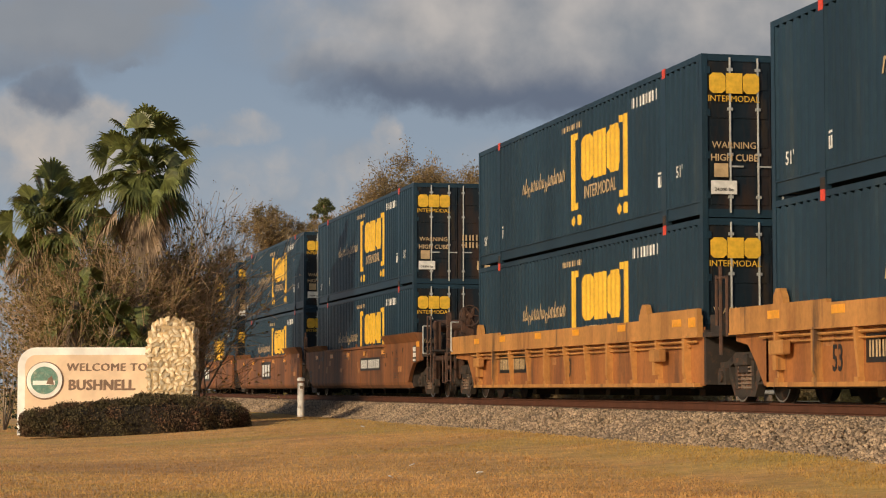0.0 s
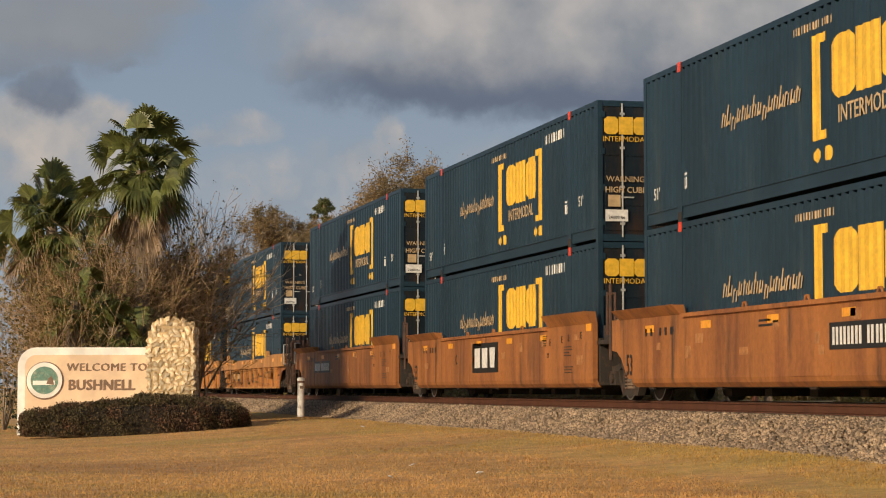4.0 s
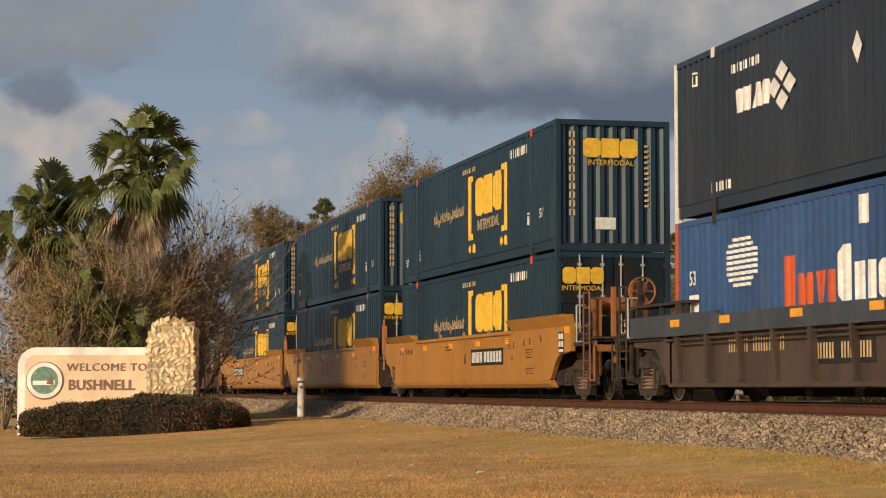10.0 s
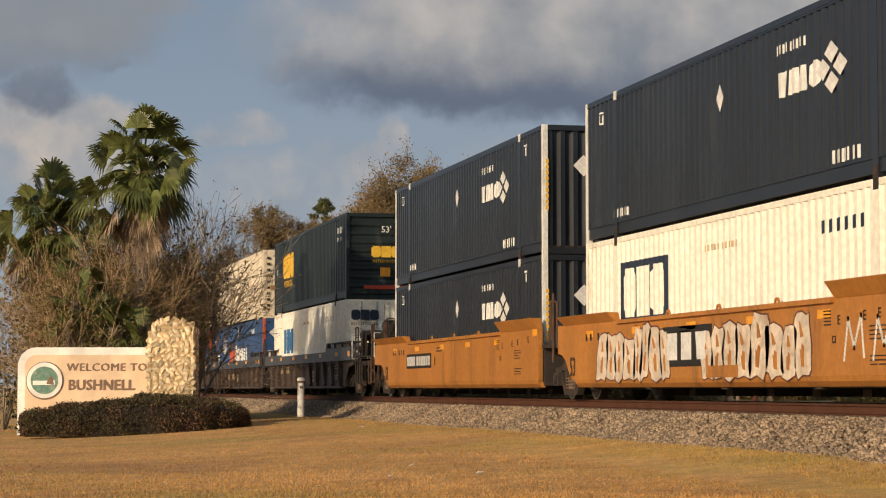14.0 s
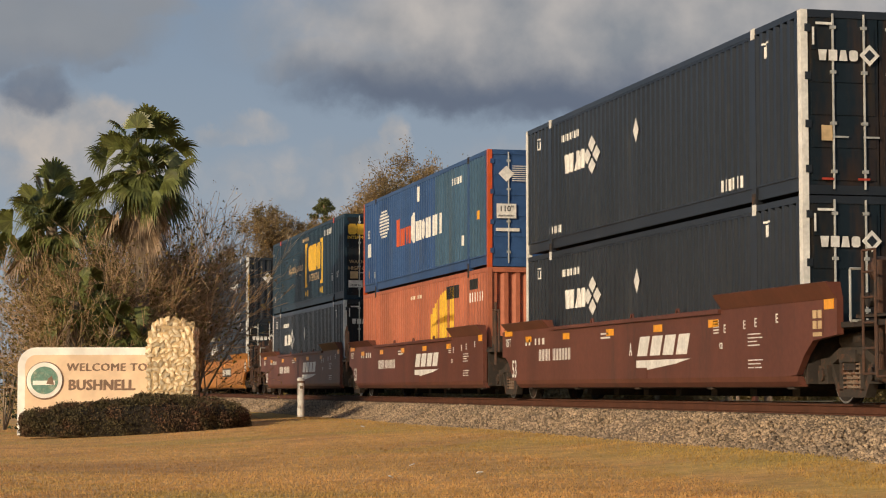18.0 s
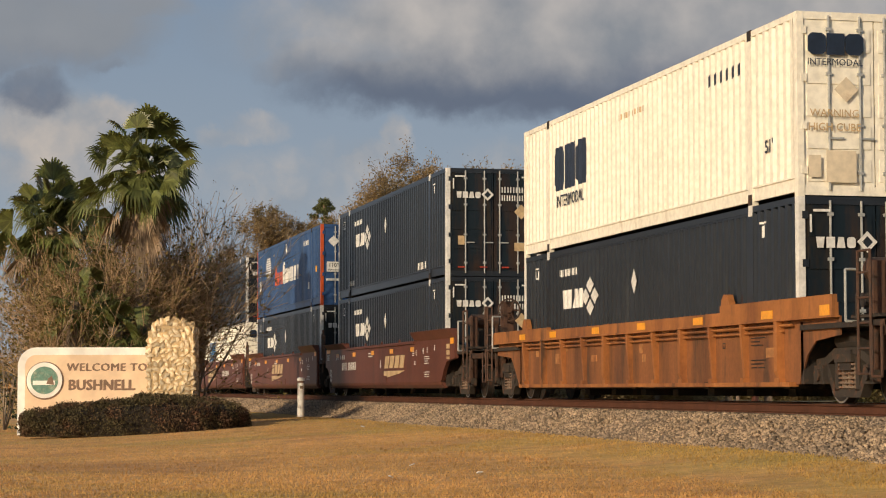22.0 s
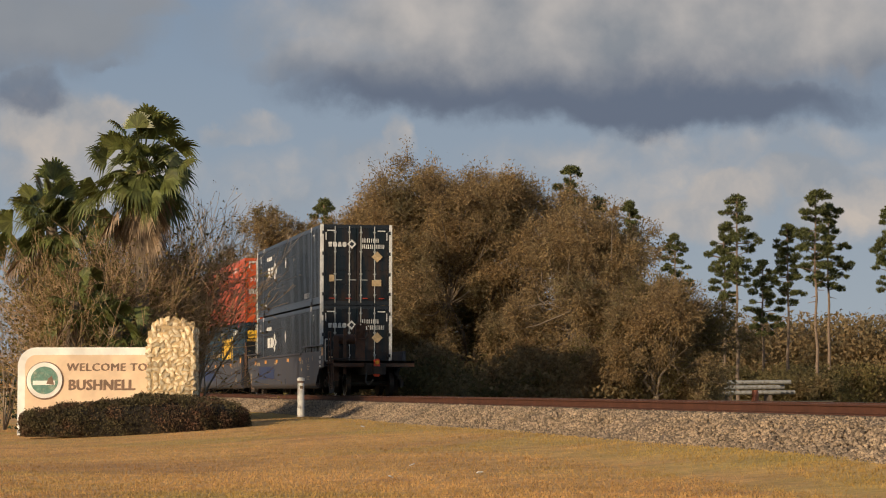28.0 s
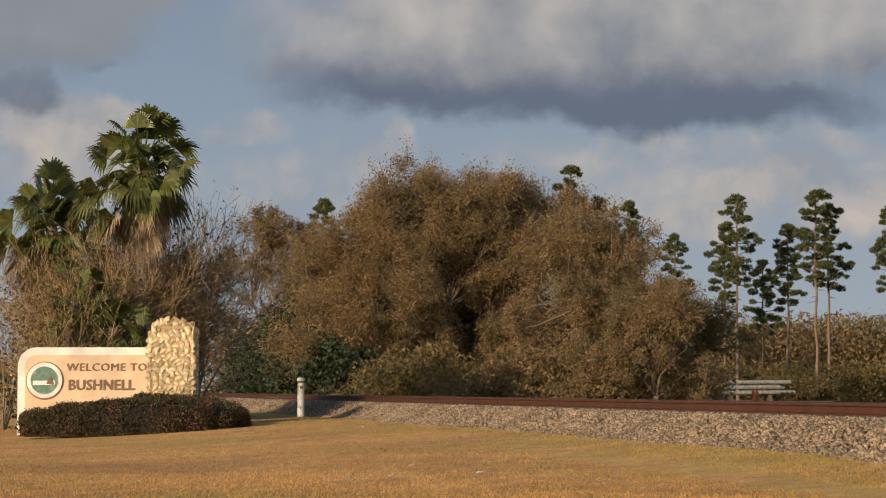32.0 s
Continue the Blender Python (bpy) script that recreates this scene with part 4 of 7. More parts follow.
    part("brake_pipe", tubes([((-1.15, y - s * 0.3, 1.6), (-1.15, y - s * 0.9, 1.6), 0.02), ((-1.15, y - s * 0.9, 1.6), (-1.15, y - s * 0.9, 1.1), 0.02)], 6), M_UNDER, c)
    yy = s * (far - 0.3)
    part("brake_mast", soft_box(-0.62, -0.3, yy - s * 0.2 - 0.1, yy - s * 0.2 + 0.1, 1.1, 2.42, 0.02), fit, c, "hand brake housing")
    bm = bmesh.new()
    for i in range(18):
        a, b = 2 * math.pi * i / 18, 2 * math.pi * (i + 1) / 18
        tube(bm, (-0.46 + 0.28 * math.cos(a), yy, 2.2 + 0.28 * math.sin(a)), (-0.46 + 0.28 * math.cos(b), yy, 2.2 + 0.28 * math.sin(b)), 0.022, 6)
        if i % 3 == 0:
            tube(bm, (-0.46, yy, 2.2), (-0.46 + 0.28 * math.cos(a), yy, 2.2 + 0.28 * math.sin(a)), 0.016, 5)
    tube(bm, (-0.46, yy - s * 0.12, 2.2), (-0.46, yy + s * 0.04, 2.2), 0.07, 12)
    part("brake_wheel", bm, fit, c, "spoked hand brake wheel")
    part("brake_cylinder", tubes([((-1.0, s * 9.0, 0.95), (-1.0, s * 9.8, 0.95), 0.14)], 12), M_UNDER, c)


def well_car(style, front, rear, ribbed, marks):
    """One unit of a well car, origin at rail level under the middle of its load. front and rear: 'coupler' or 'joint'."""
    paint = {"tan": M_CAR_TAN, "rust": M_CAR_RUST, "deep": M_CAR_DEEP, "yellow": M_CAR_YEL, "gold": M_CAR_YEL, "orange": M_CAR_ORG, "oxide": M_CAR_OXIDE, "brown": M_CAR_BROWN, "dark": M_CAR_DARK, "grey": M_CAR_GREY}[style]
    words = {"tan": "weathered tan-orange", "rust": "rust-stained orange", "deep": "deep rust-brown", "yellow": "golden yellow", "gold": "golden orange", "orange": "orange", "oxide": "oxide-brown", "brown": "dark oxide-brown", "dark": "sooty brown", "grey": "dark grey"}[style]
    how = "ribbed sides" if ribbed else "smooth sides"
    load = "empty" if marks.get("empty") else "loaded"
    c = thing("well_car", f"{words} {load} railway well car with {how}, on the track", "well car")
    chord = M_CHORD if style == "dark" else paint
    fit = {"rust": M_DARKRUST, "deep": M_DARKRUST, "tan": M_DARKRUST, "brown": M_DARKRUST, "orange": M_DARKRUST, "gold": M_CAR_RUST, "yellow": M_CAR_ORG, "grey": M_DARKRUST, "dark": M_UNDER, "oxide": M_DARKRUST}.get(style, paint)
    fe = HALF + (2.3 if front == "coupler" else 1.55)
    be = HALF + (1.6 if rear == "coupler" else 0.12)
    low = 0.28 if ribbed else 0.42
    back = [(-be, 1.02), (-8.78, 0.95), (-8.45, 0.74), (-8.14, low + 0.02)] if rear == "coupler" else [(-be, low)]
    for s in (-1, 1):
        x_out, x_in = s * 1.46, s * 1.36
        x0, x1 = sorted((x_out, x_in))
        if ribbed:
            xs0, xs1 = sorted((s * 1.34, s * 1.312))
            bm = prism(bmesh.new(), [(-7.8, 0.28), (8.4, 0.28), (8.75, 0.65), (9.1, 0.95), (fe, 1.02), (fe, 1.3), (-be, 1.3)] + back, xs0, xs1, "x")
            # tan and rust cars: a darker steel than the ribs, for contrast
            side = part("side_panel", bm, {"tan": M_CAR_RUST, "rust": M_CAR_DEEP}.get(style, paint), c)
            lip = {"tan": 1.12, "dark": 1.17}.get(style, 1.28)
            part("top_chord", boxes((x0, x1, -be, fe, lip + 0.03, 1.5), (min(s * 1.48, s * 1.33), max(s * 1.48, s * 1.33), -be, fe, lip, lip + 0.03)), chord, side)
            xs0, xs1 = sorted((s * 1.46, s * 1.3))
            part("bottom_sill", boxes((xs0, xs1, -8.0, 8.0, 0.26, 0.33)), paint, side)
            for i in range(11):
                y = HALF - 0.45 - i * 1.51
                wide = 0.065 if i % 3 == 1 else 0.042
                if s < 0:
                    bm = prism(bmesh.new(), [(-1.335, 0.33), (-1.4, 0.33), (-1.47, 0.5 if i % 3 == 1 else lip - 0.12), (-1.47, lip), (-1.335, lip)], y - wide, y + wide, "y")
                    box(bm, -1.45, -1.33, y - wide - 0.03, y + wide + 0.03, 0.33, 0.4)
                    part("rib", bm, paint, side)
            if s < 0:
                part("pipe_run", tubes([((-1.41, -8.0, lip - 0.07), (-1.41, 8.4, lip - 0.07), 0.024), ((-1.4, -7.6, lip - 0.16), (-1.4, 7.8, lip - 0.16), 0.016)], 5), paint, side)
                for a, b in ((-be, -5.0), (5.6, fe)):
                    part("raised_lip", boxes((x0, x1 - 0.02, a, b, 1.5, 1.56 if a > 0 else 1.62)), chord, side)
                for y in (-5.25, 7.5):
                    bm = prism(bmesh.new(), [(y - 0.22, 1.5), (y + 0.22, 1.5), (y + 0.2, 1.7), (y + 0.1, 1.8), (y - 0.06, 1.8), (y - 0.17, 1.66)], -1.45, -1.34, "x")
                    part("guide_block", bm, M_UNDER if style == "dark" else chord, side)
                for y, z in ((7.4, 0.86), (-6.1, 0.82)) if style == "tan" else ():
                    bm = soft_box(-1.54, -1.42, y - 0.32, y + 0.32, z - 0.1, z + 0.12, 0.015)
                    box(bm, -1.5, -1.34, y + 0.1, y + 0.24, z - 0.34, z - 0.1)
                    part("latch_box", bm, paint, side, "steel latch box")
                if style in ("dark", "brown"):
                    for a, b in ((-be + 0.1, -6.2), (6.9, fe - 0.1)):
                        bm = boxes((-1.46, -1.0, a, b, 1.74, 1.79), *[(-1.42, -1.36, a + q * (b - a) - 0.04, a + q * (b - a) + 0.04, 1.5, 1.74) for q in (0.08, 0.5, 0.92)])
                        part("running_board", bm, M_UNDER, side, "dark raised running board")
        else:
            outline = [(-7.8, 0.42), (8.6, 0.42), (8.72, 0.48), (8.87, 0.62), (9.07, 0.82), (9.33, 0.94), (fe, 0.97)] + ([(fe, 1.54), (-be, 1.56)] if style == "grey" else [(fe, 1.56), (-be, 1.58)]) + back
            bm = prism(bmesh.new(), outline, x0, x1, "x")
            side = part("side_panel", bm, paint, c)
            if s < 0:
                part("top_flange", boxes((-1.52, -1.46, -4.9, 5.45, 1.49, 1.56)), paint, side)
                if style == "grey":
                    for a, b, zz in ((-be, -5.2, 1.74), (7.0, fe, 1.68)):
                        part("hood_plate", boxes((-1.5, -1.2, a, b, zz, zz + 0.05), *[(-1.42, -1.38, a + q * (b - a) - 0.03, a + q * (b - a) + 0.03, 1.54, zz) for q in (0.06, 0.36, 0.66, 0.94)]), paint, side)
                else:
                    for a, b, rise in ((-be, -4.95, 0.22), (5.6, fe - 0.5, 0.15)):
                        bm = prism(bmesh.new(), [(-1.44, 1.55), (-1.47, 1.55), (-1.64, 1.57 + rise), (-1.61, 1.58 + rise)], a, b, "y")
                        for y in (a + 0.02, b - 0.02):
                            prism(bm, [(-1.36, 1.55), (-1.46, 1.55), (-1.635, 1.57 + rise), (-1.4, 1.57 + rise)], y - 0.015, y + 0.015, "y")
                        part("flared_guide", bm, paint, side, "flared loading guide plate")
                    for y in (-2.6, 0.0, 2.6):
                        part("lift_hook", tubes([((-1.42, y - 0.1, 1.55), (-1.42, y - 0.05, 1.64), 0.022), ((-1.42, y - 0.05, 1.64), (-1.42, y + 0.05, 1.64), 0.022), ((-1.42, y + 0.05, 1.64), (-1.42, y + 0.1, 1.55), 0.022)], 6), paint, side)
                part("bottom_flange", prism(bmesh.new(), [(-1.46, 0.42), (-1.44, 0.34), (-1.36, 0.26), (-1.28, 0.26), (-1.36, 0.42)], -8.16, 8.4, "y"), paint, side)
                part("access_hatch", boxes((-1.475, -1.46, -1.0, 0.5, 0.42, 0.62)), paint, side)
    part("well_floor", boxes((-1.3, 1.3, -7.9, 7.9, 0.24, 0.28), *[(-1.34, 1.34, y - 0.12, y + 0.12, 0.22, 0.34) for y in (-7.6, -4, 0, 4, 7.6)], *[(-0.5, 0.5, y - 0.16, y + 0.16, 0.1, 0.235) for y in (-5.8, -3.9, -1.95, 0, 1.95, 3.9, 5.8)]), M_UNDER, c)
    for s in (-1, 1):
        y0, y1 = sorted((s * 8.2, s * 8.3))
        # bulkhead, deck and rear hood in near-black iron paint the shade between units
        part("end_bulkhead", boxes((-1.34, 1.34, y0, y1, 0.3, 1.25)), M_UNDER, c)
        far = (3.62 if (front if s > 0 else rear) == "coupler" else 1.55) + HALF
        y0, y1 = sorted((s * 8.3, s * far))
        part("centre_sill", boxes((-0.35, 0.35, y0, y1, 0.72, 1.1)), M_UNDER, c)
        y0, y1 = sorted((s * 8.3, s * (far - 0.35)))
        part("end_platform", boxes((-1.4, 1.4, y0, y1, 1.12, 1.2)), M_UNDER, c)
        if (front if s > 0 else rear) == "coupler":
            wheelset_truck(c, s * (HALF + (2.1 if s > 0 else 1.35)))
            part("coupler", boxes((-0.14, 0.14, min(s * far, s * (far + 0.3)), max(s * far, s * (far + 0.3)), 0.74, 1.0)), M_UNDER, c)
            end_gear(c, s, far, fit, s < 0)
        else:
            if s < 0:
                wheelset_truck(c, -(HALF + 1.5))
                part("handrail", tubes([((-1.4, -9.0, 1.3), (-1.4, -9.0, 2.15), 0.03), ((-1.4, -9.5, 1.1), (-1.4, -9.5, 2.1), 0.03), ((-1.4, -9.0, 2.1), (-1.4, -9.5, 2.1), 0.025), ((-1.4, -9.2, 0.8), (-1.4, -9.2, 2.3), 0.035)], 6), fit, c)
            part("end_hood", boxes((-1.3, -1.0, s * 8.7 - 0.28, s * 8.7 + 0.28, 1.2, 1.5)), paint if s > 0 else M_UNDER, c)
    # paint marks on the near side
    x = -1.46 if not ribbed else -1.341
    amber = tuple((u, 1.34) for u in (0.75, 3.75, 6.8, 9.7, 12.6)) if not ribbed else tuple((u, 1.4) for u in ((-0.8, 1.5, 3.0, 5.2, 7.4, 9.6, 11.8, 14.0) if style == "brown" else (0.4, 2.9, 6.0, 8.9, 12.0, 15.2)))
    for u, z in amber:
        part("reflector", boxes(((-1.466 if ribbed else x - 0.006), (-1.46 if ribbed else x), HALF - u - 0.24, HALF - u + 0.24, z - 0.07, z + 0.06)), M_REFLECT, c)
    part("end_reflector", boxes((-1.47, -1.46, -be + 0.1, -be + 0.45, 1.3, 1.47) if ribbed else (-1.47, -1.46, -be + 0.1, -be + 0.45, 1.4, 1.68)), M_REFLECT, c)
    ink = M_MBLACK if style in ("tan", "rust", "deep", "yellow", "gold", "orange") else (M_MTAN if style in ("dark", "grey") else M_WHITE)
    u53 = marks.get("u53", -0.45)
    if u53 is not None:
        text("painted_number", "53", 0.56 if not marks.get("big") else 0.72, ink, c, (x - 0.006, HALF - u53, 0.66), ON_SIDE, wide=0.72)

    if style == "oxide":
        text("painted_number", "125 T", 0.26, M_WHITE, c, (x - 0.006, HALF + 1.0, 1.28), ON_SIDE, wide=0.75)
        part("end_reflector", boxes((-1.47, -1.46, HALF + 0.65, HALF + 1.3, 1.44, 1.58)), M_REFLECT, c)

    def flat(name, rects, mat, label="", dx=0.0):
        bm = bmesh.new()
        for u, v, w, h in rects:
            box(bm, x - 0.006 - dx, x - dx, HALF - u - w, HALF - u, v, v + h)
        return part(name, bm, mat, c, label)

    if "plate" in marks:
        u = marks["plate"]
        flat("number_plate", [(u, 0.8, 3.15, 0.4)], M_MBLACK, "black plate with white bars")
        signs = [0.12 + i * 0.27 for i in range(4)] + [1.34 + i * 0.29 for i in range(6)]
        flat("number_strip", [(u + q + d, 0.87, 0.075, 0.26) for q in signs for d in (0.0, 0.13)], M_WHITE, dx=0.006)
    if "numbers" in marks:
        u = marks["numbers"]
        signs = [i * 0.23 for i in range(4)] + [1.1 + i * 0.23 for i in range(6)]
        flat("number_strip", [(u + q + d, 0.84, 0.04, 0.25) for q in signs for d in (0.0, 0.11)], ink)
    if "logo" in marks:
        u, tone = marks["logo"]
        def blazon(name, outlines, mat, label="", dx=0.0):
            for outline in outlines:
                part(name, prism(bmesh.new(), [(HALF - p, q) for p, q in outline], x - 0.006 - dx, x - dx, "x"), mat, c, label)
        if tone == "red":
            blazon("emblem", blocks((PLAIN, PLAIN, TAPERED), u + 0.1, 0.7, 2.0, 0.46, 0.3), M_MRED, "red block emblem")
        elif tone == "plate":
            flat("emblem_plate", [(u, 0.62, 2.55, 0.72)], M_MBLACK, "black panel with a pale emblem")
            blazon("emblem", blocks((PLAIN, PLAIN, TAPERED), u + 0.26, 0.74, 2.0, 0.48, 0.22), M_WHITE, "white block emblem", 0.006)
        else:
            tint = M_WHITE if tone == "white" else M_MTAN
            blazon("emblem", blocks((PLAIN, PLAIN, PLAIN, PLAIN), u, 0.84, 2.75, 0.36, 0.16, 0.5), tint, "slanted block emblem")
            bm = prism(bmesh.new(), [(HALF - u + 0.06, 0.76), (HALF - u - 2.95, 0.76), (HALF - u - 2.2, 0.68), (HALF - u + 0.06, 0.54)], x - 0.006, x, "x")
            part("emblem_wedge", bm, tint, c, "long tapering wedge")
    if style in ("oxide", "brown", "grey", "dark", "rust", "deep", "gold", "yellow", "orange"):
        tint = ink
        flat("notice_strip", [(12.6, 1.16 + i * 0.05, 0.26, 0.02) for i in range(5)] + [(q, z + d, 0.09, 0.022) for q, z in ((13.1, 1.16), (14.0, 1.2), (14.5, 1.22), (15.4, 1.26)) for d in (0, 0.06, 0.12)] + [(q, z, 0.025, 0.14) for q, z in ((13.1, 1.16), (14.0, 1.2), (14.5, 1.22), (15.4, 1.26))], tint)
        flat("notice_strip", [(14.2 + (i % 2) * 0.3, 0.56 + (i // 2) * 0.06, 0.24 + 0.05 * (i % 3), 0.018) for i in range(6)] + [(14.2, 0.92 + i * 0.06, (0.5, 0.38, 0.62, 0.54)[i], 0.018) for i in range(4)] + [(12.9, 0.9, 0.1, 0.02), (12.9, 0.98, 0.1, 0.02), (12.9, 0.9, 0.02, 0.1), (13.0, 0.9, 0.02, 0.1)], tint)
        flat("notice_strip", [(6.2, 1.3, 0.5, 0.035), (6.2, 1.22, 0.6, 0.035), (0.5, 1.2, 0.1, 0.14), (0.8, 1.2, 0.1, 0.14), (1.3, 1.2, 0.1, 0.14), (1.6, 1.2, 0.1, 0.14), (1.9, 1.2, 0.16, 0.14)], tint)
    if "letter" in marks:
        text("painted_letter", marks["letter"], 0.34, ink, c, (x - 0.006, HALF - marks.get("letter_at", 4.4), 0.96), ON_SIDE, wide=0.7)
    if not ribbed and rear == "coupler":
        flat("tag_plate", [(16.85, 0.98, 0.4, 0.46)], M_MBLACK if style != "oxide" else M_CAR_OXIDE, "framed service tag")
        flat("tag_strip", [(16.88, 1.28, 0.14, 0.12), (17.07, 1.28, 0.14, 0.12), (16.88, 1.12, 0.14, 0.12), (17.07, 1.12, 0.14, 0.12), (16.88, 1.01, 0.33, 0.06)], M_WHITE if style != "oxide" else M_MTAN, dx=0.006)
    if style in ("rust", "deep", "tan"):
        rng = random.Random(len(style) + 3 * len(marks))
        for _ in range(9):
            u, v = rng.uniform(0.6, 15.2), rng.uniform(0.7, 1.25)
            flat("faded_patch", [(u, v, rng.uniform(0.2, 0.5), rng.uniform(0.12, 0.24))], M_FADED, "faded paint patch")
    if marks.get("blue"):
        flat("blue_patch", [(marks["blue"], 0.62, 4.2, 0.52)], M_PATCH, "blank navy-blue panel")
    if marks.get("tags"):
        rng = random.Random(11)
        for a, b in ((1.3, 5.3), (7.3, 12.0)):
            u = a
            k = 0
            while u < b:
                w, h = rng.uniform(0.5, 0.85), rng.uniform(0.82, 1.12)
                v, lean = 0.36 + h / 2, rng.uniform(-0.2, 0.28)

                def blob(grow, seed, w=w, h=h, u=u, v=v, lean=lean):
                    ring = random.Random(seed)
                    pts = []
                    for q in range(16):
                        t = 2 * math.pi * q / 16
                        px = grow * w * 0.52 * ring.uniform(0.78, 1.12) * math.copysign(abs(math.cos(t)) ** 0.45, math.cos(t))
                        pz = grow ** 0.5 * h * 0.5 * ring.uniform(0.82, 1.06) * math.copysign(abs(math.sin(t)) ** 0.45, math.sin(t))
                        pts.append((HALF - u - w / 2 + px - lean * pz, v + pz))
                    return pts
                part("sprayed_tag", prism(bmesh.new(), blob(1.12, k), x - 0.004, x, "x"), M_CAR_OXIDE, c)
                part("sprayed_tag", prism(bmesh.new(), blob(1.0, k), x - 0.007, x - 0.002, "x"), M_SPRAY, c, "pale sprayed tag")
                hole = [(HALF - u - w * 0.5 + p * 0.09 * w - lean * z * h, v + z * h) for p, z in ((-1, -0.32), (1, -0.3), (1.6, -0.05), (0.8, -0.08), (0.4, 0.02), (-1.2, -0.02))]
                up = [(HALF - u - w * 0.45 + p * 0.1 * w - lean * z * h, v + z * h) for p, z in ((-1.4, 0.12), (0.6, 0.1), (1.3, 0.34), (0.2, 0.3))]
                bm = prism(bmesh.new(), hole, x - 0.01, x - 0.006, "x")
                prism(bm, up, x - 0.01, x - 0.006, "x")
                part("tag_gap_strip", bm, M_CAR_ORG, c)
                u += w * 0.86
                k += 1
        path = []
        for seg in (((13.3, 0.62), (13.45, 1.2)), ((13.45, 1.2), (13.65, 0.78)), ((13.65, 0.78), (13.9, 1.24)), ((13.9, 1.24), (13.98, 0.66)), ((14.3, 0.62), (14.45, 1.2)), ((14.45, 1.2), (14.65, 0.8)), ((14.65, 0.8), (14.9, 1.2)), ((14.9, 1.2), (15.0, 0.62))):
            for q in range(9):
                path.append((seg[0][0] + (seg[1][0] - seg[0][0]) * q / 8, seg[0][1] + (seg[1][1] - seg[0][1]) * q / 8, 0.05, 0.07))
        flat("scrawl", path, M_WHITE, "white sprayed scrawl", dx=0.002)
    if "panel" in marks:
        u = marks["panel"]
        flat("dark_panel", [(u, 0.6, 2.4, 0.42)], M_MBLACK, "dark panel with pale bars")
        flat("number_strip", [(u + 0.12 + i * 0.22 + d, 0.68, 0.05, 0.24) for i in range(10) if i != 4 for d in (0, 0.1)], M_MTAN, dx=0.006)
    return c


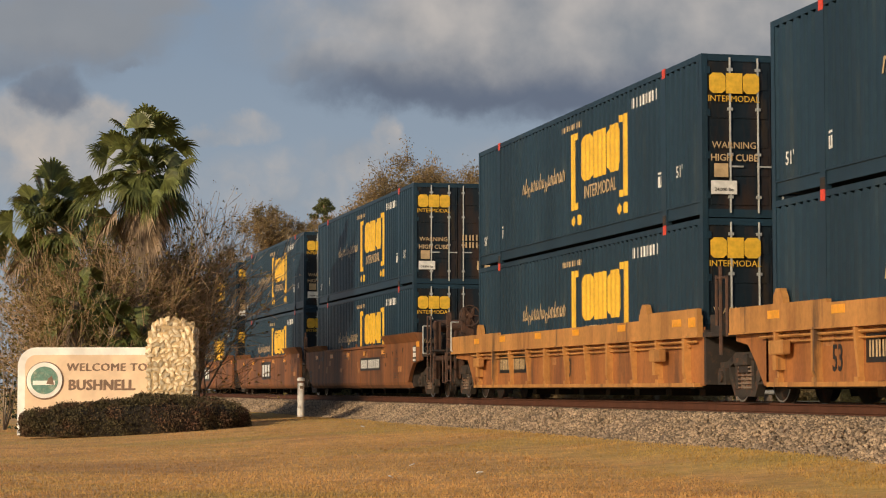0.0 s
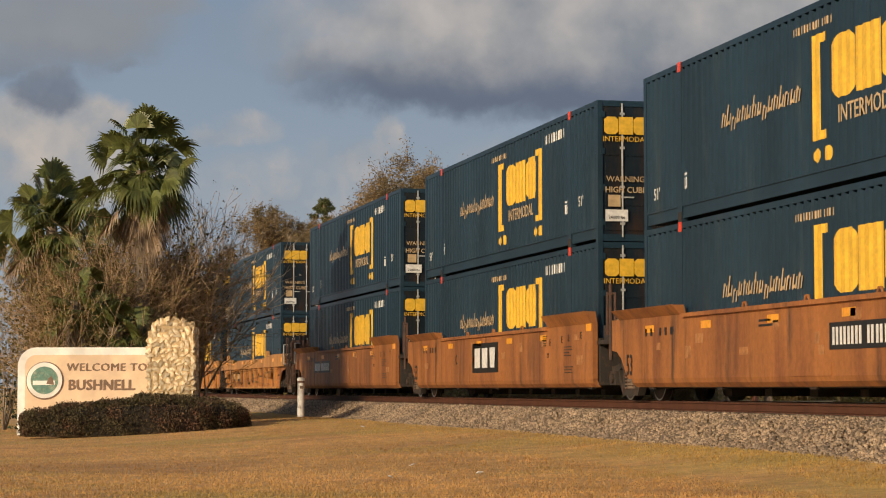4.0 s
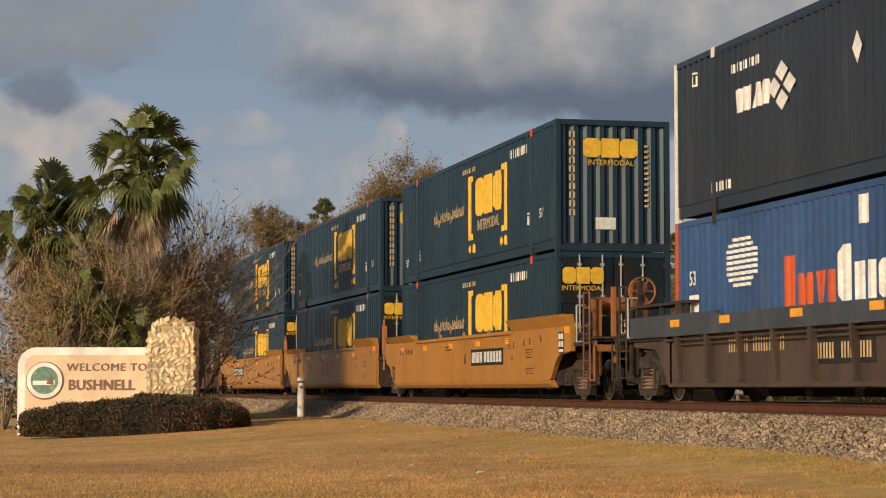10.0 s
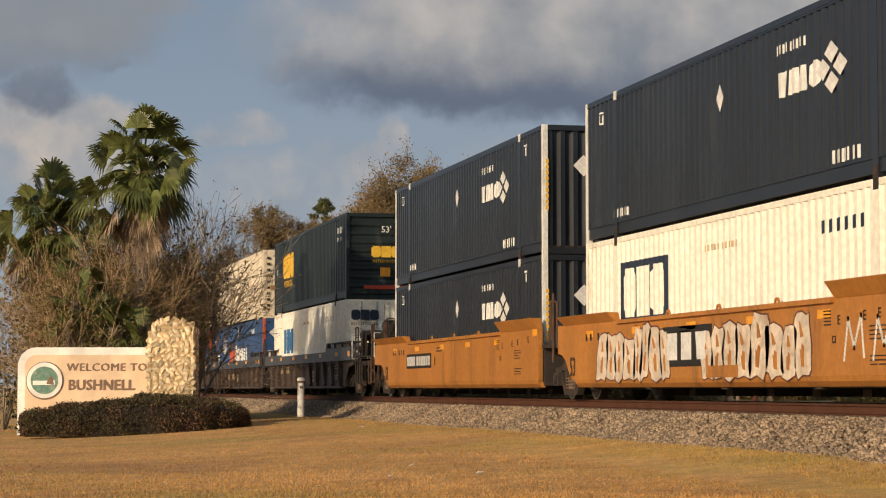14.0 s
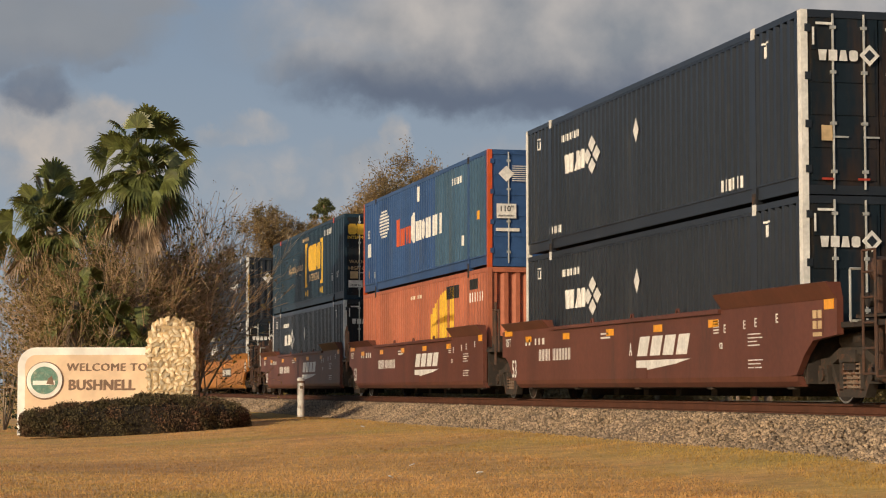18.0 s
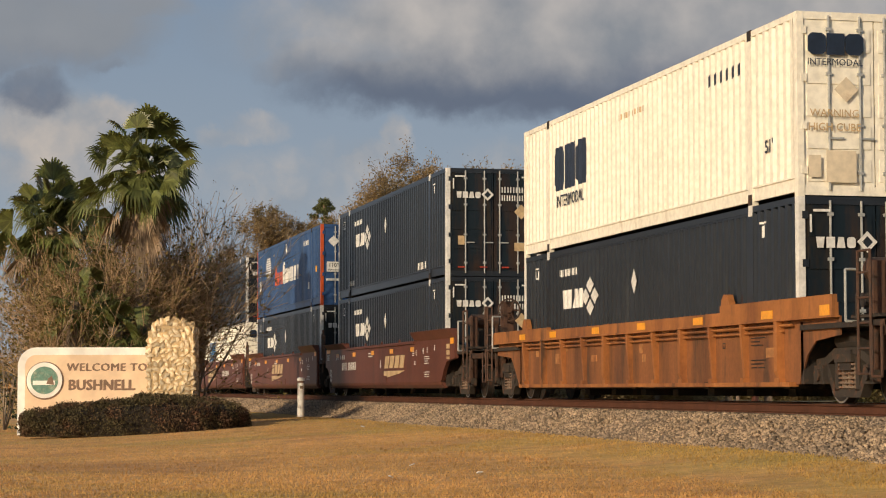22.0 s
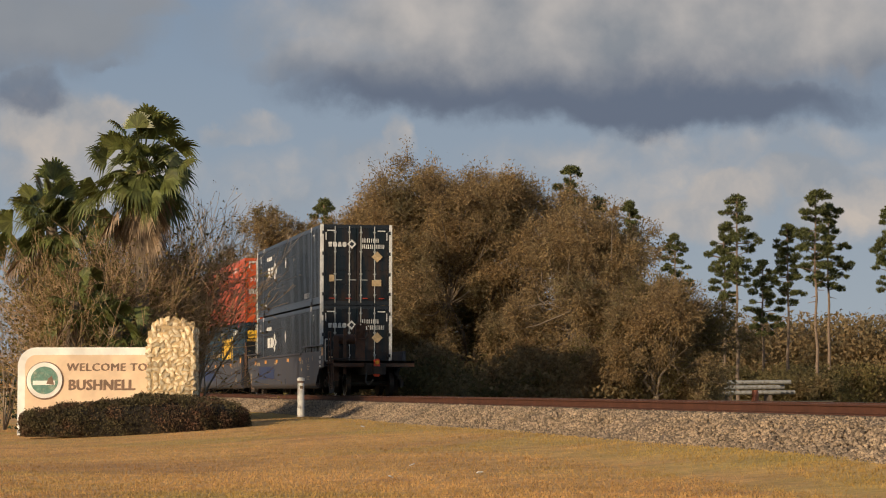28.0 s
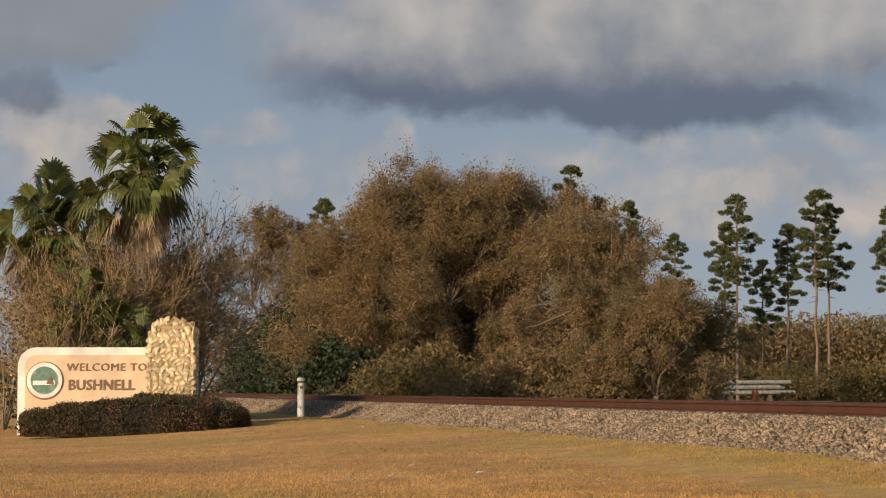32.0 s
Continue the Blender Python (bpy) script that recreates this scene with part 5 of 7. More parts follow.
# front of the load at the clip's start, and what each unit is
SPEED = 21.905
CONSIST = [
    (137.7, "deep", "joint", "coupler", False, {}, "teal", "teal", "doors", "doors"),
    (113.7, "deep", "coupler", "joint", False, {"logo": (5.0, "plate")}, "teal", "teal", "doors", "doors"),
    (94.2, "deep", "joint", "joint", False, {"logo": (6.4, "plate")}, "teal", "teal", "doors", "doors"),
    (74.82, "deep", "joint", "coupler", False, {"plate": 9.0}, "teal", "teal", "doors", "doors"),
    (50.97, "tan", "coupler", "joint", True, {"u53": 8.0, "panel": 2.2}, "teal", "teal", "doors", "doors"),
    (31.6, "tan", "joint", "joint", True, {"u53": 2.6, "panel": 3.6}, "teal", "teal", "doors", "waves"),
    (12.25, "tan", "joint", "coupler", True, {"u53": 8.5, "panel": 2.05}, "teal", "teal", "doors", "doors"),
    (-11.02, "rust", "coupler", "joint", False, {"plate": 2.05}, "teal", "teal", "doors", "doors"),
    (-30.5, "rust", "joint", "joint", False, {"logo": (6.12, "plate"), "letter": "C"}, "teal", "teal", "doors", "doors"),
    (-49.6, "rust", "joint", "coupler", False, {"plate": 9.0}, "teal", "teal", "doors", "doors"),
    (-72.8, "yellow", "coupler", "coupler", False, {"plate": 3.4, "logo": (9.23, "red"), "u53": 14.6, "empty": True}, None, None, "", ""),
    (-96.0, "brown", "coupler", "coupler", True, {"u53": 1.16, "numbers": 2.6, "big": True, "empty": True}, None, None, "", ""),
    (-120.01, "gold", "coupler", "joint", False, {"plate": 2.4, "letter": "A"}, "teal", "teal", "waves", "doors"),
    (-139.43, "gold", "joint", "joint", False, {"logo": (6.4, "red"), "letter": "C"}, "teal", "teal", "waves", "doors"),
    (-158.88, "gold", "joint", "coupler", False, {"plate": 9.03, "letter": "B", "letter_at": 8.4}, "teal", "teal", "waves", "doors"),
    (-182.78, "dark", "coupler", "joint", True, {"u53": 9.5, "numbers": 2.8, "panel": 6.2}, "black", "blue", "doors", "waves"),
    (-201.95, "dark", "joint", "joint", True, {"u53": 8.4, "panel": 5.0}, "tan", "blue", "doors", "doors"),
    (-221.3, "dark", "joint", "coupler", True, {"u53": 9.85, "numbers": 1.98}, "green", "cream", "louvres", "doors"),
    (-245.46, "orange", "coupler", "joint", False, {"plate": 2.4, "letter": "B", "letter_at": 6.0}, "black", "black", "waves", "waves"),
    (-264.85, "orange", "joint", "joint", False, {"logo": (5.3, "plate"), "tags": True}, "black", "cream", "waves", "doors"),
    (-284.3, "orange", "joint", "coupler", False, {"plate": 9.0}, "black", "black", "waves", "doors"),
    (-308.49, "oxide", "coupler", "joint", False, {"numbers": 3.0, "logo": (8.6, "white"), "letter": "B"}, "teal", "black", "doors", "doors"),
    (-328.1, "oxide", "joint", "joint", False, {"numbers": 3.3, "logo": (8.5, "white"), "letter": "C"}, "blue", "red", "doors", "waves"),
    (-347.79, "oxide", "joint", "coupler", False, {"numbers": 1.64, "logo": (8.5, "white"), "letter": "A", "letter_at": 8.1}, "black", "black", "doors", "doors"),
    (-371.83, "oxide", "coupler", "joint", False, {"numbers": 9.0, "logo": (3.4, "tan"), "letter": "B"}, "black", "cream", "doors", "doors"),
    (-391.5, "oxide", "joint", "joint", False, {"logo": (5.5, "tan"), "letter": "C"}, "blue", "black", "doors", "doors"),
    (-411.23, "oxide", "joint", "coupler", False, {"numbers": 1.64, "logo": (8.67, "tan"), "letter": "A", "letter_at": 8.1}, "black", "black", "doors", "doors"),
    (-435.24, "rust", "coupler", "coupler", True, {"u53": None}, "cream", "black", "doors", "doors"),
    (-459.2, "deep", "coupler", "coupler", False, {"plate": 2.06, "logo": (8.9, "plate"), "u53": -0.7}, "black", "pale", "doors", "louvres"),
    (-482.96, "grey", "coupler", "joint", False, {"plate": 1.98, "blue": 7.53, "letter": "A", "letter_at": 5.3}, "black", "black", "doors", "doors"),
    (-502.8, "grey", "joint", "joint", False, {"blue": 2.4, "letter": "C", "letter_at": 6.6}, "orange", "teal", "doors", "doors"),
    (-522.9, "grey", "joint", "coupler", False, {"blue": 1.9}, "black", "black", "doors", "doors"),
]
MOVING = []
MADE = {}


def take_container(style, end):
    key = (style, end)
    if key not in MADE:
        MADE[key] = container(style, end)
        return MADE[key]
    return copy_thing(MADE[key], Matrix())


def build_train():
    for front, style, fr, re, ribbed, marks, up, low, eu, el in CONSIST:
        y = front - HALF
        car = well_car(style, fr, re, ribbed, marks)
        car["group"] = "well cars of the train"
        MOVING.append((car, y, 1.0))
        for kind, end, z in ((low, el, 1.31), (up, eu, 1.31 + TALL)):
            if kind:
                c = take_container(kind, end)
                press(kind)
                c["group"] = f"{kind} containers"
                MOVING.append((c, y, z))
                if front == -328.1 and kind == "blue":
                    c["label"] = "royal blue freight container with a repainted grey-blue third"
                    mark("repainted_patch", [(10.3, 0.33, 5.5, 2.45)], M_BLUEGREY, c, "dull blue-grey repainted patch", proud=0.002)
                if front in (-264.85, -435.24) and kind == "cream":
                    c["label"] = "cream freight container with a dark navy emblem"
                    for mk in c.children:
                        if mk.name.startswith("emblem"):
                            mk.data = mk.data.copy()
                            mk.data.materials[0] = M_MNAVY if front < -400 else M_CREAM
                    if front > -400:
                        mark("emblem_panel", [(2.3, 0.86, 2.75, 1.52)], M_MNAVY, c, "square navy panel", proud=0.002)
                if front == -482.96 and z > 2:
                    c["label"] = "black freight container with white posts and sprayed white scrawl"
                    for a, b, tall in ((2.0, 4.2, 0.22), (4.9, 6.9, 0.3), (7.8, 10.6, 0.34)):
                        n = int((b - a) * 90)
                        path = []
                        for k in range(n):
                            t = k / n
                            w = 26 * (b - a) / 2.4 * t
                            path.append((a + (b - a) * t + 0.12 * math.cos(w * 1.3), 0.42 + tall + tall * math.sin(w) * (0.75 + 0.25 * math.sin(w * 0.37)), 0.055, 0.07))
                        mark("sprayed_strip", path, M_SPRAY, c, "white sprayed scrawl")
    # marker lamp on the last unit
    lamp = thing("rear_marker", "orange-red marker lamp hung on the last coupler", "marker lamp")
    part("lamp_body", soft_box(-0.1, 0.1, -0.08, 0.08, -0.3, 0.3, 0.03), M_LENS, lamp)
    part("lens", tubes([((0, -0.1, 0.18), (0, -0.07, 0.18), 0.07)], 12), M_REFLECT, lamp)
    MOVING.append((lamp, -522.9 - 2 * HALF - 3.75, 1.95))


build_train()

# ---- sign, pillar, hedge and post ----
M_PANEL = material("peach_sign_face", (0.83, 0.6, 0.4), 0.7, grain=2.5, stain=1.0, vary=(0.94, 1.04))
M_EDGE = material("white_sign_border", (0.88, 0.84, 0.77), 0.6, grain=2.5, stain=1.5, vary=(0.92, 1.04))
M_LETTER = material("brown_letters", (0.23, 0.135, 0.085), 0.6, grain=20, stain=2)
M_SEAL = material("sea_green_enamel", (0.13, 0.26, 0.2), 0.4, grain=20, stain=5, second=(0.34, 0.36, 0.26), amount=0.4)
M_ROCK = material("cream_fieldstone", (0.62, 0.43, 0.22), 0.8, grain=14, stain=3, second=(0.78, 0.68, 0.5), amount=0.5, per_object=0.38, bump=0.6)
M_MORTAR = material("sandy_mortar", (0.55, 0.4, 0.22), 0.9, grain=30, stain=3, bump=0.4)
M_HEDGE = material("hedge_leaves", (0.105, 0.082, 0.036), 0.85, grain=6, stain=1.1, second=(0.17, 0.082, 0.05), amount=0.42, island=0.7, thin=0.25)
M_HCORE = material("hedge_dark_core", (0.03, 0.022, 0.014), 0.9, grain=20, stain=3)
M_POST = material("white_post_paint", (0.84, 0.81, 0.75), 0.6, grain=15, stain=4, vary=(0.85, 1.04))

SIGN = pose(5.32, 59.6, -0.06, 0, 0, -14)


def build_sign():
    # local: x runs along the face, -y faces the viewer, origin at the pillar's foot
    s = thing("welcome_sign", "peach town welcome sign with white border and round seal", "sign", m=SIGN)
    w, h, r = 3.62, 2.45, 0.52

    def shape(inset):
        pts = [(0.02, inset if inset > 0.01 else 0.0), (0.02, h - inset)]
        for i in range(9):
            a = math.pi / 2 + i * math.pi / 16
            pts.append((-w + r + (r - inset) * math.cos(a), h - r + (r - inset) * math.sin(a)))
        pts.append((-w + inset, inset if inset > 0.01 else 0.0))
        return pts
    part("border", prism(bmesh.new(), shape(0.0), -0.2, 0.2, "y"), M_EDGE, s, "white rounded border")
    part("face_panel", prism(bmesh.new(), shape(0.21), -0.215, -0.2, "y"), M_PANEL, s, "peach panel")
    rim = [(-2.86 + 0.5 * math.cos(i * math.pi / 16), 1.53 + 0.5 * math.sin(i * math.pi / 16)) for i in range(32)]
    seal = part("seal_rim", prism(bmesh.new(), rim, -0.25, -0.21, "y"), M_EDGE, s, "white seal ring")
    disc = [(-2.86 + 0.385 * math.cos(i * math.pi / 16), 1.53 + 0.385 * math.sin(i * math.pi / 16)) for i in range(32)]
    part("seal_disc", prism(bmesh.new(), disc, -0.26, -0.25, "y"), M_SEAL, seal, "sea-green disc")
    part("seal_shore", boxes((-3.18, -2.56, -0.266, -0.26, 1.4, 1.52)), M_EDGE, seal, "pale shore strip")
    bm = prism(bmesh.new(), [(-2.8, 1.43), (-2.58, 1.4), (-2.65, 1.66), (-2.75, 1.58)], -0.27, -0.26, "y")
    part("seal_hut", bm, M_LETTER, seal, "small brown shape")
    # a brown disc, shifted right and down, paints the seal's cast shadow
    shade = [(-2.85 + 0.535 * math.cos(i * math.pi / 16), 1.52 + 0.535 * math.sin(i * math.pi / 16)) for i in range(32)]
    part("seal_edge", prism(bmesh.new(), shade, -0.224, -0.212, "y"), M_LETTER, seal, "brown ring painted as the seal's shadow")
    text("letters", "WELCOME TO", 0.305, M_LETTER, s, (-1.13, -0.22, 1.88), ON_END, "brown raised letters", wide=1.04, spaced=1.12, bold=0.03)
    text("letters", "BUSHNELL", 0.41, M_LETTER, s, (-1.28, -0.22, 1.38), ON_END, "brown raised letters", wide=0.93, spaced=1.05, bold=0.034)


def rough_stone(rng, sx, sy, sz):
    bm = bmesh.new()
    bmesh.ops.create_icosphere(bm, subdivisions=1, radius=1.0)
    for v in bm.verts:
        k = rng.uniform(0.68, 1.2)
        # blocky: push towards a box
        q = [math.copysign(abs(c) ** 0.6, c) for c in v.co]
        v.co = Vector((q[0] * sx * k, q[1] * sy * rng.uniform(0.85, 1.1), q[2] * sz * k))
    me = bpy.data.meshes.new("stone")
    bm.to_mesh(me)
    bm.free()
    me.materials.append(M_ROCK)
    return me


def build_pillar():
    rng = random.Random(21)
    p = thing("stone_pillar", "cream fieldstone pillar with an uneven top", "pillar", m=SIGN)
    x0, x1, y0, y1 = 0.08, 1.34, -0.6, 0.5
    part("mortar_core", boxes((x0, x1, y0, y1, 0, 2.9), (x0 + 0.2, x1 - 0.18, y0 + 0.1, y1 - 0.1, 2.9, 3.05)), M_MORTAR, p)
    kinds = [rough_stone(rng, 0.12, 0.032, 0.09), rough_stone(rng, 0.085, 0.028, 0.065), rough_stone(rng, 0.145, 0.034, 0.09), rough_stone(rng, 0.06, 0.026, 0.055), rough_stone(rng, 0.095, 0.03, 0.125), rough_stone(rng, 0.11, 0.028, 0.05)]

    def lay(x, y, z, turn):
        k = rng.choice(kinds)
        m = Matrix.Translation((x, y, z)) @ pose(0, 0, 0, rng.uniform(-14, 14), rng.uniform(-90, 90), turn)
        part("stone", k, None, p, m=m)
    z = 0.75
    while z < 2.94:
        x = x0 + 0.02 + rng.uniform(0, 0.06)
        while x < x1 + 0.02:
            if not (z > 2.75 and (x < x0 + 0.12 or x > x1 - 0.1)):
                lay(x, y0 - rng.uniform(0.0, 0.02), z + rng.uniform(-0.03, 0.03), 0)
            x += rng.uniform(0.13, 0.2)
        y = y0 + 0.06
        while y < y1:
            lay(x1, y, z + rng.uniform(-0.03, 0.03), 90)
            y += rng.uniform(0.14, 0.2)
        z += rng.uniform(0.12, 0.15)
    for x in np.linspace(x0 + 0.1, x1 - 0.1, 9):
        for y in (-0.5, -0.2, 0.15):
            lay(x + rng.uniform(-0.05, 0.05), y, 2.98 + 0.16 * (1 - ((x - 0.71) / 0.64) ** 2) + rng.uniform(-0.03, 0.05), 30 * rng.random())


def build_hedge():
    g = np.random.default_rng(17)
    h = thing("clipped_hedge", "low rounded dark hedge with reddish leaves round the sign", "hedge", m=pose(4.95, 57.4, -0.03, 0, 0, 3))
    # plan: a long bean-shaped bed, wider and lower at one end
    def top(u):
        return 0.86 + 0.16 * smooth(-1, 0.6, u)
    # a closed near-black shell, slightly smaller than the leaf surface
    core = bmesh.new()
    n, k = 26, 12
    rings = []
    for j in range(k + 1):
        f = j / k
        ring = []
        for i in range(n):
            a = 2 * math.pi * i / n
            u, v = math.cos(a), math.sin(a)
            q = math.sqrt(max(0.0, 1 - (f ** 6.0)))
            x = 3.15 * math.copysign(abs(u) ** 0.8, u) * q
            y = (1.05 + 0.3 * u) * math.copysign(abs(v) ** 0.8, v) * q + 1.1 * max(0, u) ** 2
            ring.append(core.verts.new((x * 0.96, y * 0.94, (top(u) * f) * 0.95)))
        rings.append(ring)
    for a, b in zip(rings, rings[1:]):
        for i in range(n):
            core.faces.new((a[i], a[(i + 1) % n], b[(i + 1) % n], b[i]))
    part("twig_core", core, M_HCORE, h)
    N = 50000
    a = g.uniform(0, 2 * math.pi, N)
    f = np.where(g.random(N) < 0.45, 1 - 0.12 * g.random(N) ** 3, g.random(N))
    u, v = np.cos(a), np.sin(a)
    q = np.sqrt(np.maximum(0, 1 - f ** 6.0))
    x = 3.15 * np.sign(u) * np.abs(u) ** 0.8 * q
    y = (1.05 + 0.3 * u) * np.sign(v) * np.abs(v) ** 0.8 * q + 1.1 * np.maximum(0, u) ** 2
    tt = np.clip((u + 1) / 1.6, 0, 1)
    z = (0.86 + 0.16 * tt * tt * (3 - 2 * tt)) * f
    c = np.stack([x, y, z], 1) + g.normal(0, 0.045, (N, 3))
    c += 0.05 * np.stack([np.sin(5.1 * x + 3 * z), np.sin(4.3 * y + 6.0 * x), np.sin(6.1 * x + 1.0) * np.cos(4.7 * y)], 1)
    c[:, 2] = np.maximum(c[:, 2], 0.02)
    s1, s2 = leaf_axes(g, N, 0.016, 0.036)
    part("foliage", leaf_mesh("foliage", c, s1, s2, M_HEDGE), None, h)


def leaf_axes(g, n, small, large, droop=0.0):
    d = g.normal(size=(n, 3))
    d[:, 2] -= droop
    d /= np.linalg.norm(d, axis=1, keepdims=True)
    e = np.cross(d, g.normal(size=(n, 3)))
    e /= np.linalg.norm(e, axis=1, keepdims=True) + 1e-9
    s = g.uniform(small, large, n)[:, None]
    return e * s * 0.5, d * s


def build_post():
    p = thing("marker_post", "white painted round concrete post with a dark band", "post", m=pose(10.65, 65.8, 0.36))
    bm = bmesh.new()
    tube(bm, (0, 0, 0), (0, 0, 1.06), 0.115, 20, 0.105)
    part("shaft", bm, M_POST, p)
    part("band", tubes([((0, 0, 1.06), (0, 0, 1.12), 0.108)], 20), M_LETTER, p, "dark band")
    bm = bmesh.new()
    tube(bm, (0, 0, 1.12), (0, 0, 1.2), 0.118, 20)
    tube(bm, (0, 0, 1.2), (0, 0, 1.23), 0.118, 20, 0.06)
    part("cap", bm, M_POST, p)
    part("chipped_patch", boxes((-0.05, 0.05, -0.122, -0.09, 0.88, 0.97)), M_GRAVEL, p, "grey chipped patch")


build_sign()
build_pillar()
build_hedge()
build_post()

# ---- palms, shrubs and trees ----
M_FROND = material("palm_fan_leaves", (0.15, 0.168, 0.05), 0.42, grain=8, stain=1.2, vary=(0.7, 1.25), second=(0.19, 0.17, 0.055), amount=0.25, island=0.35, thin=0.25)
M_DEAD = material("dead_palm_leaves", (0.31, 0.22, 0.145), 0.8, grain=10, stain=2, island=0.35)
M_TRUNK = material("grey_brown_bark", (0.24, 0.185, 0.135), 0.9, grain=12, stain=2, bump=0.8)
M_LIMB = material("pale_grey_oak_bark", (0.2, 0.15, 0.105), 0.9, grain=8, stain=1.5, bump=0.8)
M_TWIG = material("tan_twigs", (0.43, 0.29, 0.16), 0.85, grain=10, stain=1, island=0.35)
M_OTWIG = material("brown_oak_twigs", (0.25, 0.175, 0.1), 0.9, grain=10, stain=1, island=0.3)
M_TWIG2 = material("grey_twigs", (0.34, 0.28, 0.22), 0.85, grain=10, stain=1, island=0.35)
M_BRUSH = material("olive_brush_leaves", (0.2, 0.16, 0.05), 0.8, grain=10, stain=1, second=(0.2, 0.12, 0.05), amount=0.5, island=0.4, thin=0.35)
M_OAK = material("brown_olive_oak_leaves", (0.39, 0.268, 0.128), 0.85, grain=6, stain=0.35, second=(0.25, 0.205, 0.105), amount=0.45, island=0.3, thin=0.5)
M_OAKG = material("olive_bush_leaves", (0.24, 0.19, 0.075), 0.85, grain=6, stain=0.35, second=(0.34, 0.24, 0.115), amount=0.5, island=0.22, thin=0.6)
M_PINE = material("pine_needles", (0.135, 0.145, 0.05), 0.8, grain=6, stain=0.4, island=0.4, thin=0.3)
M_PTRUNK = material("pine_bark", (0.24, 0.17, 0.12), 0.9, grain=10, stain=1.5, bump=0.6)
# Near-black green that puts the undergrowth's shade into its leaf colour.
M_DARKLEAF = material("shade_dark_understorey_leaves", (0.035, 0.05, 0.02), 0.8, grain=6, stain=0.4, island=0.45)


SWAYING = []


def palm(x, y, height, crown, seed, label, fronds=56, dry=34):
    """A fan palm: ringed trunk, skirt of dead leaves, and pleated fans on stalks."""
    g = random.Random(seed)
    z0 = ground_z(x, y)
    p = thing("fan_palm", label, "palm tree", "palms behind the sign", m=pose(x, y, z0 - 0.05, 0, 0, 40 * seed))
    bm = bmesh.new()
    n = 22
    for i in range(n):
        a, b = i / n, (i + 1) / n
        tube(bm, (0.1 * a * a, 0, height * a), (0.1 * b * b, 0, height * b), 0.24 - 0.05 * a, 10, 0.215 - 0.05 * b)
    part("trunk", bm, M_TRUNK, p)

    def fan(bm, base, way, size, spread, droop):
        way = way.normalized()
        side = way.cross(Vector((0, 0, 1)))
        if side.length < 0.1:
            side = Vector((1, 0, 0))
        side.normalize()
        up = side.cross(way).normalized()
        roll = g.uniform(-1.1, 1.1)
        side = (side * math.cos(roll) + up * math.sin(roll)).normalized()
        up = side.cross(way).normalized()
        m = 21
        for i in range(m):
            t = -1 + 2 * i / (m - 1)
            a = t * spread
            d = (way * math.cos(a) + side * math.sin(a)).normalized()
            fold = up * (0.16 * size * (1 - abs(t)) * -1 if droop < 0.5 else 0.0)
            q = d.cross(up).normalized() * size * 0.062 * spread / 1.3
            ln = size * (1 - 0.2 * abs(t)) * g.uniform(0.88, 1.06)
            mid = base + d * ln * 0.5 + fold * 0.5
            end = base + d * ln * 0.78 + fold * 0.3 - Vector((0, 0, droop * ln * g.uniform(0.3, 0.6)))
            tip = base + d * ln * 1.03 - Vector((0, 0, droop * ln * g.uniform(1.0, 2.2)))
            v = [bm.verts.new(c) for c in (base, mid + q, mid - q + up * 0.05 * size, end + q * 0.55, end - q * 0.5, tip)]
            bm.faces.new((v[0], v[1], v[2]))
            bm.faces.new((v[1], v[3], v[4], v[2]))
            bm.faces.new((v[3], v[5], v[4]))

    top = Vector((0.1, 0, height))
    for k in range(fronds):
        f = k / (fronds - 1)
        a = k * 2.39996 + g.uniform(-0.35, 0.35)
        el = 1.4 - 2.15 * f ** 0.9 + g.uniform(-0.25, 0.25)
        way = Vector((math.cos(a) * math.cos(el), math.sin(a) * math.cos(el), math.sin(el)))
        stalk = crown * (g.uniform(0.36, 0.72) if k % 3 else g.uniform(0.12, 0.3))
        base = top + Vector((0, 0, -0.35 * f)) + way * stalk - Vector((0, 0, 0.12 * (1 - abs(el)) * stalk))
        bm = bmesh.new()
        tube(bm, top + Vector((0, 0, -0.4 * f)), base, 0.024, 4, 0.016)
        fan(bm, base, way + Vector((g.uniform(-0.35, 0.35), g.uniform(-0.35, 0.35), g.uniform(-0.5, 0.15))), crown * g.uniform(0.36, 0.54), 1.45, 0.18 + 0.22 * f)
        leaf = part("frond", bm, M_FROND if f < 0.93 else M_DEAD, p)
        if height > 6:
            SWAYING.append((leaf, top, a))
    for k in range(dry):
        a = k * 2.39996
        lean = g.uniform(0.1, 0.45)
        way = Vector((math.cos(a) * lean, math.sin(a) * lean, -1))
        bm = bmesh.new()
        fan(bm, top + Vector((math.cos(a) * 0.26, math.sin(a) * 0.26, -0.45 - 1.0 * g.random())), way, crown * g.uniform(0.5, 0.85), 0.45, 0.06)
        part("dead_frond", bm, M_DEAD, p, "hanging dry brown leaf")
    return p


palm(5.56, 64.3, 7.85, 2.05, 3, "tall fan palm with green crown and brown skirt")
palm(3.05, 67.4, 6.45, 2.0, 5, "shorter fan palm with green crown and brown skirt")


palm(-1.6, 67.3, 10.7, 1.9, 11, "tallest fan palm, standing apart from the sign")
palm(4.5, 62.5, 3.1, 1.3, 8, "young low fan palm among the brown shrubs", 26, 10)
palm(3.35, 62.9, 3.9, 1.4, 9, "young fan palm with yellowing leaves among the brown shrubs", 22, 8)
palm(4.7, 62.9, 3.2, 1.3, 10, "young fan palm with yellow-green leaves behind the sign", 20, 6)


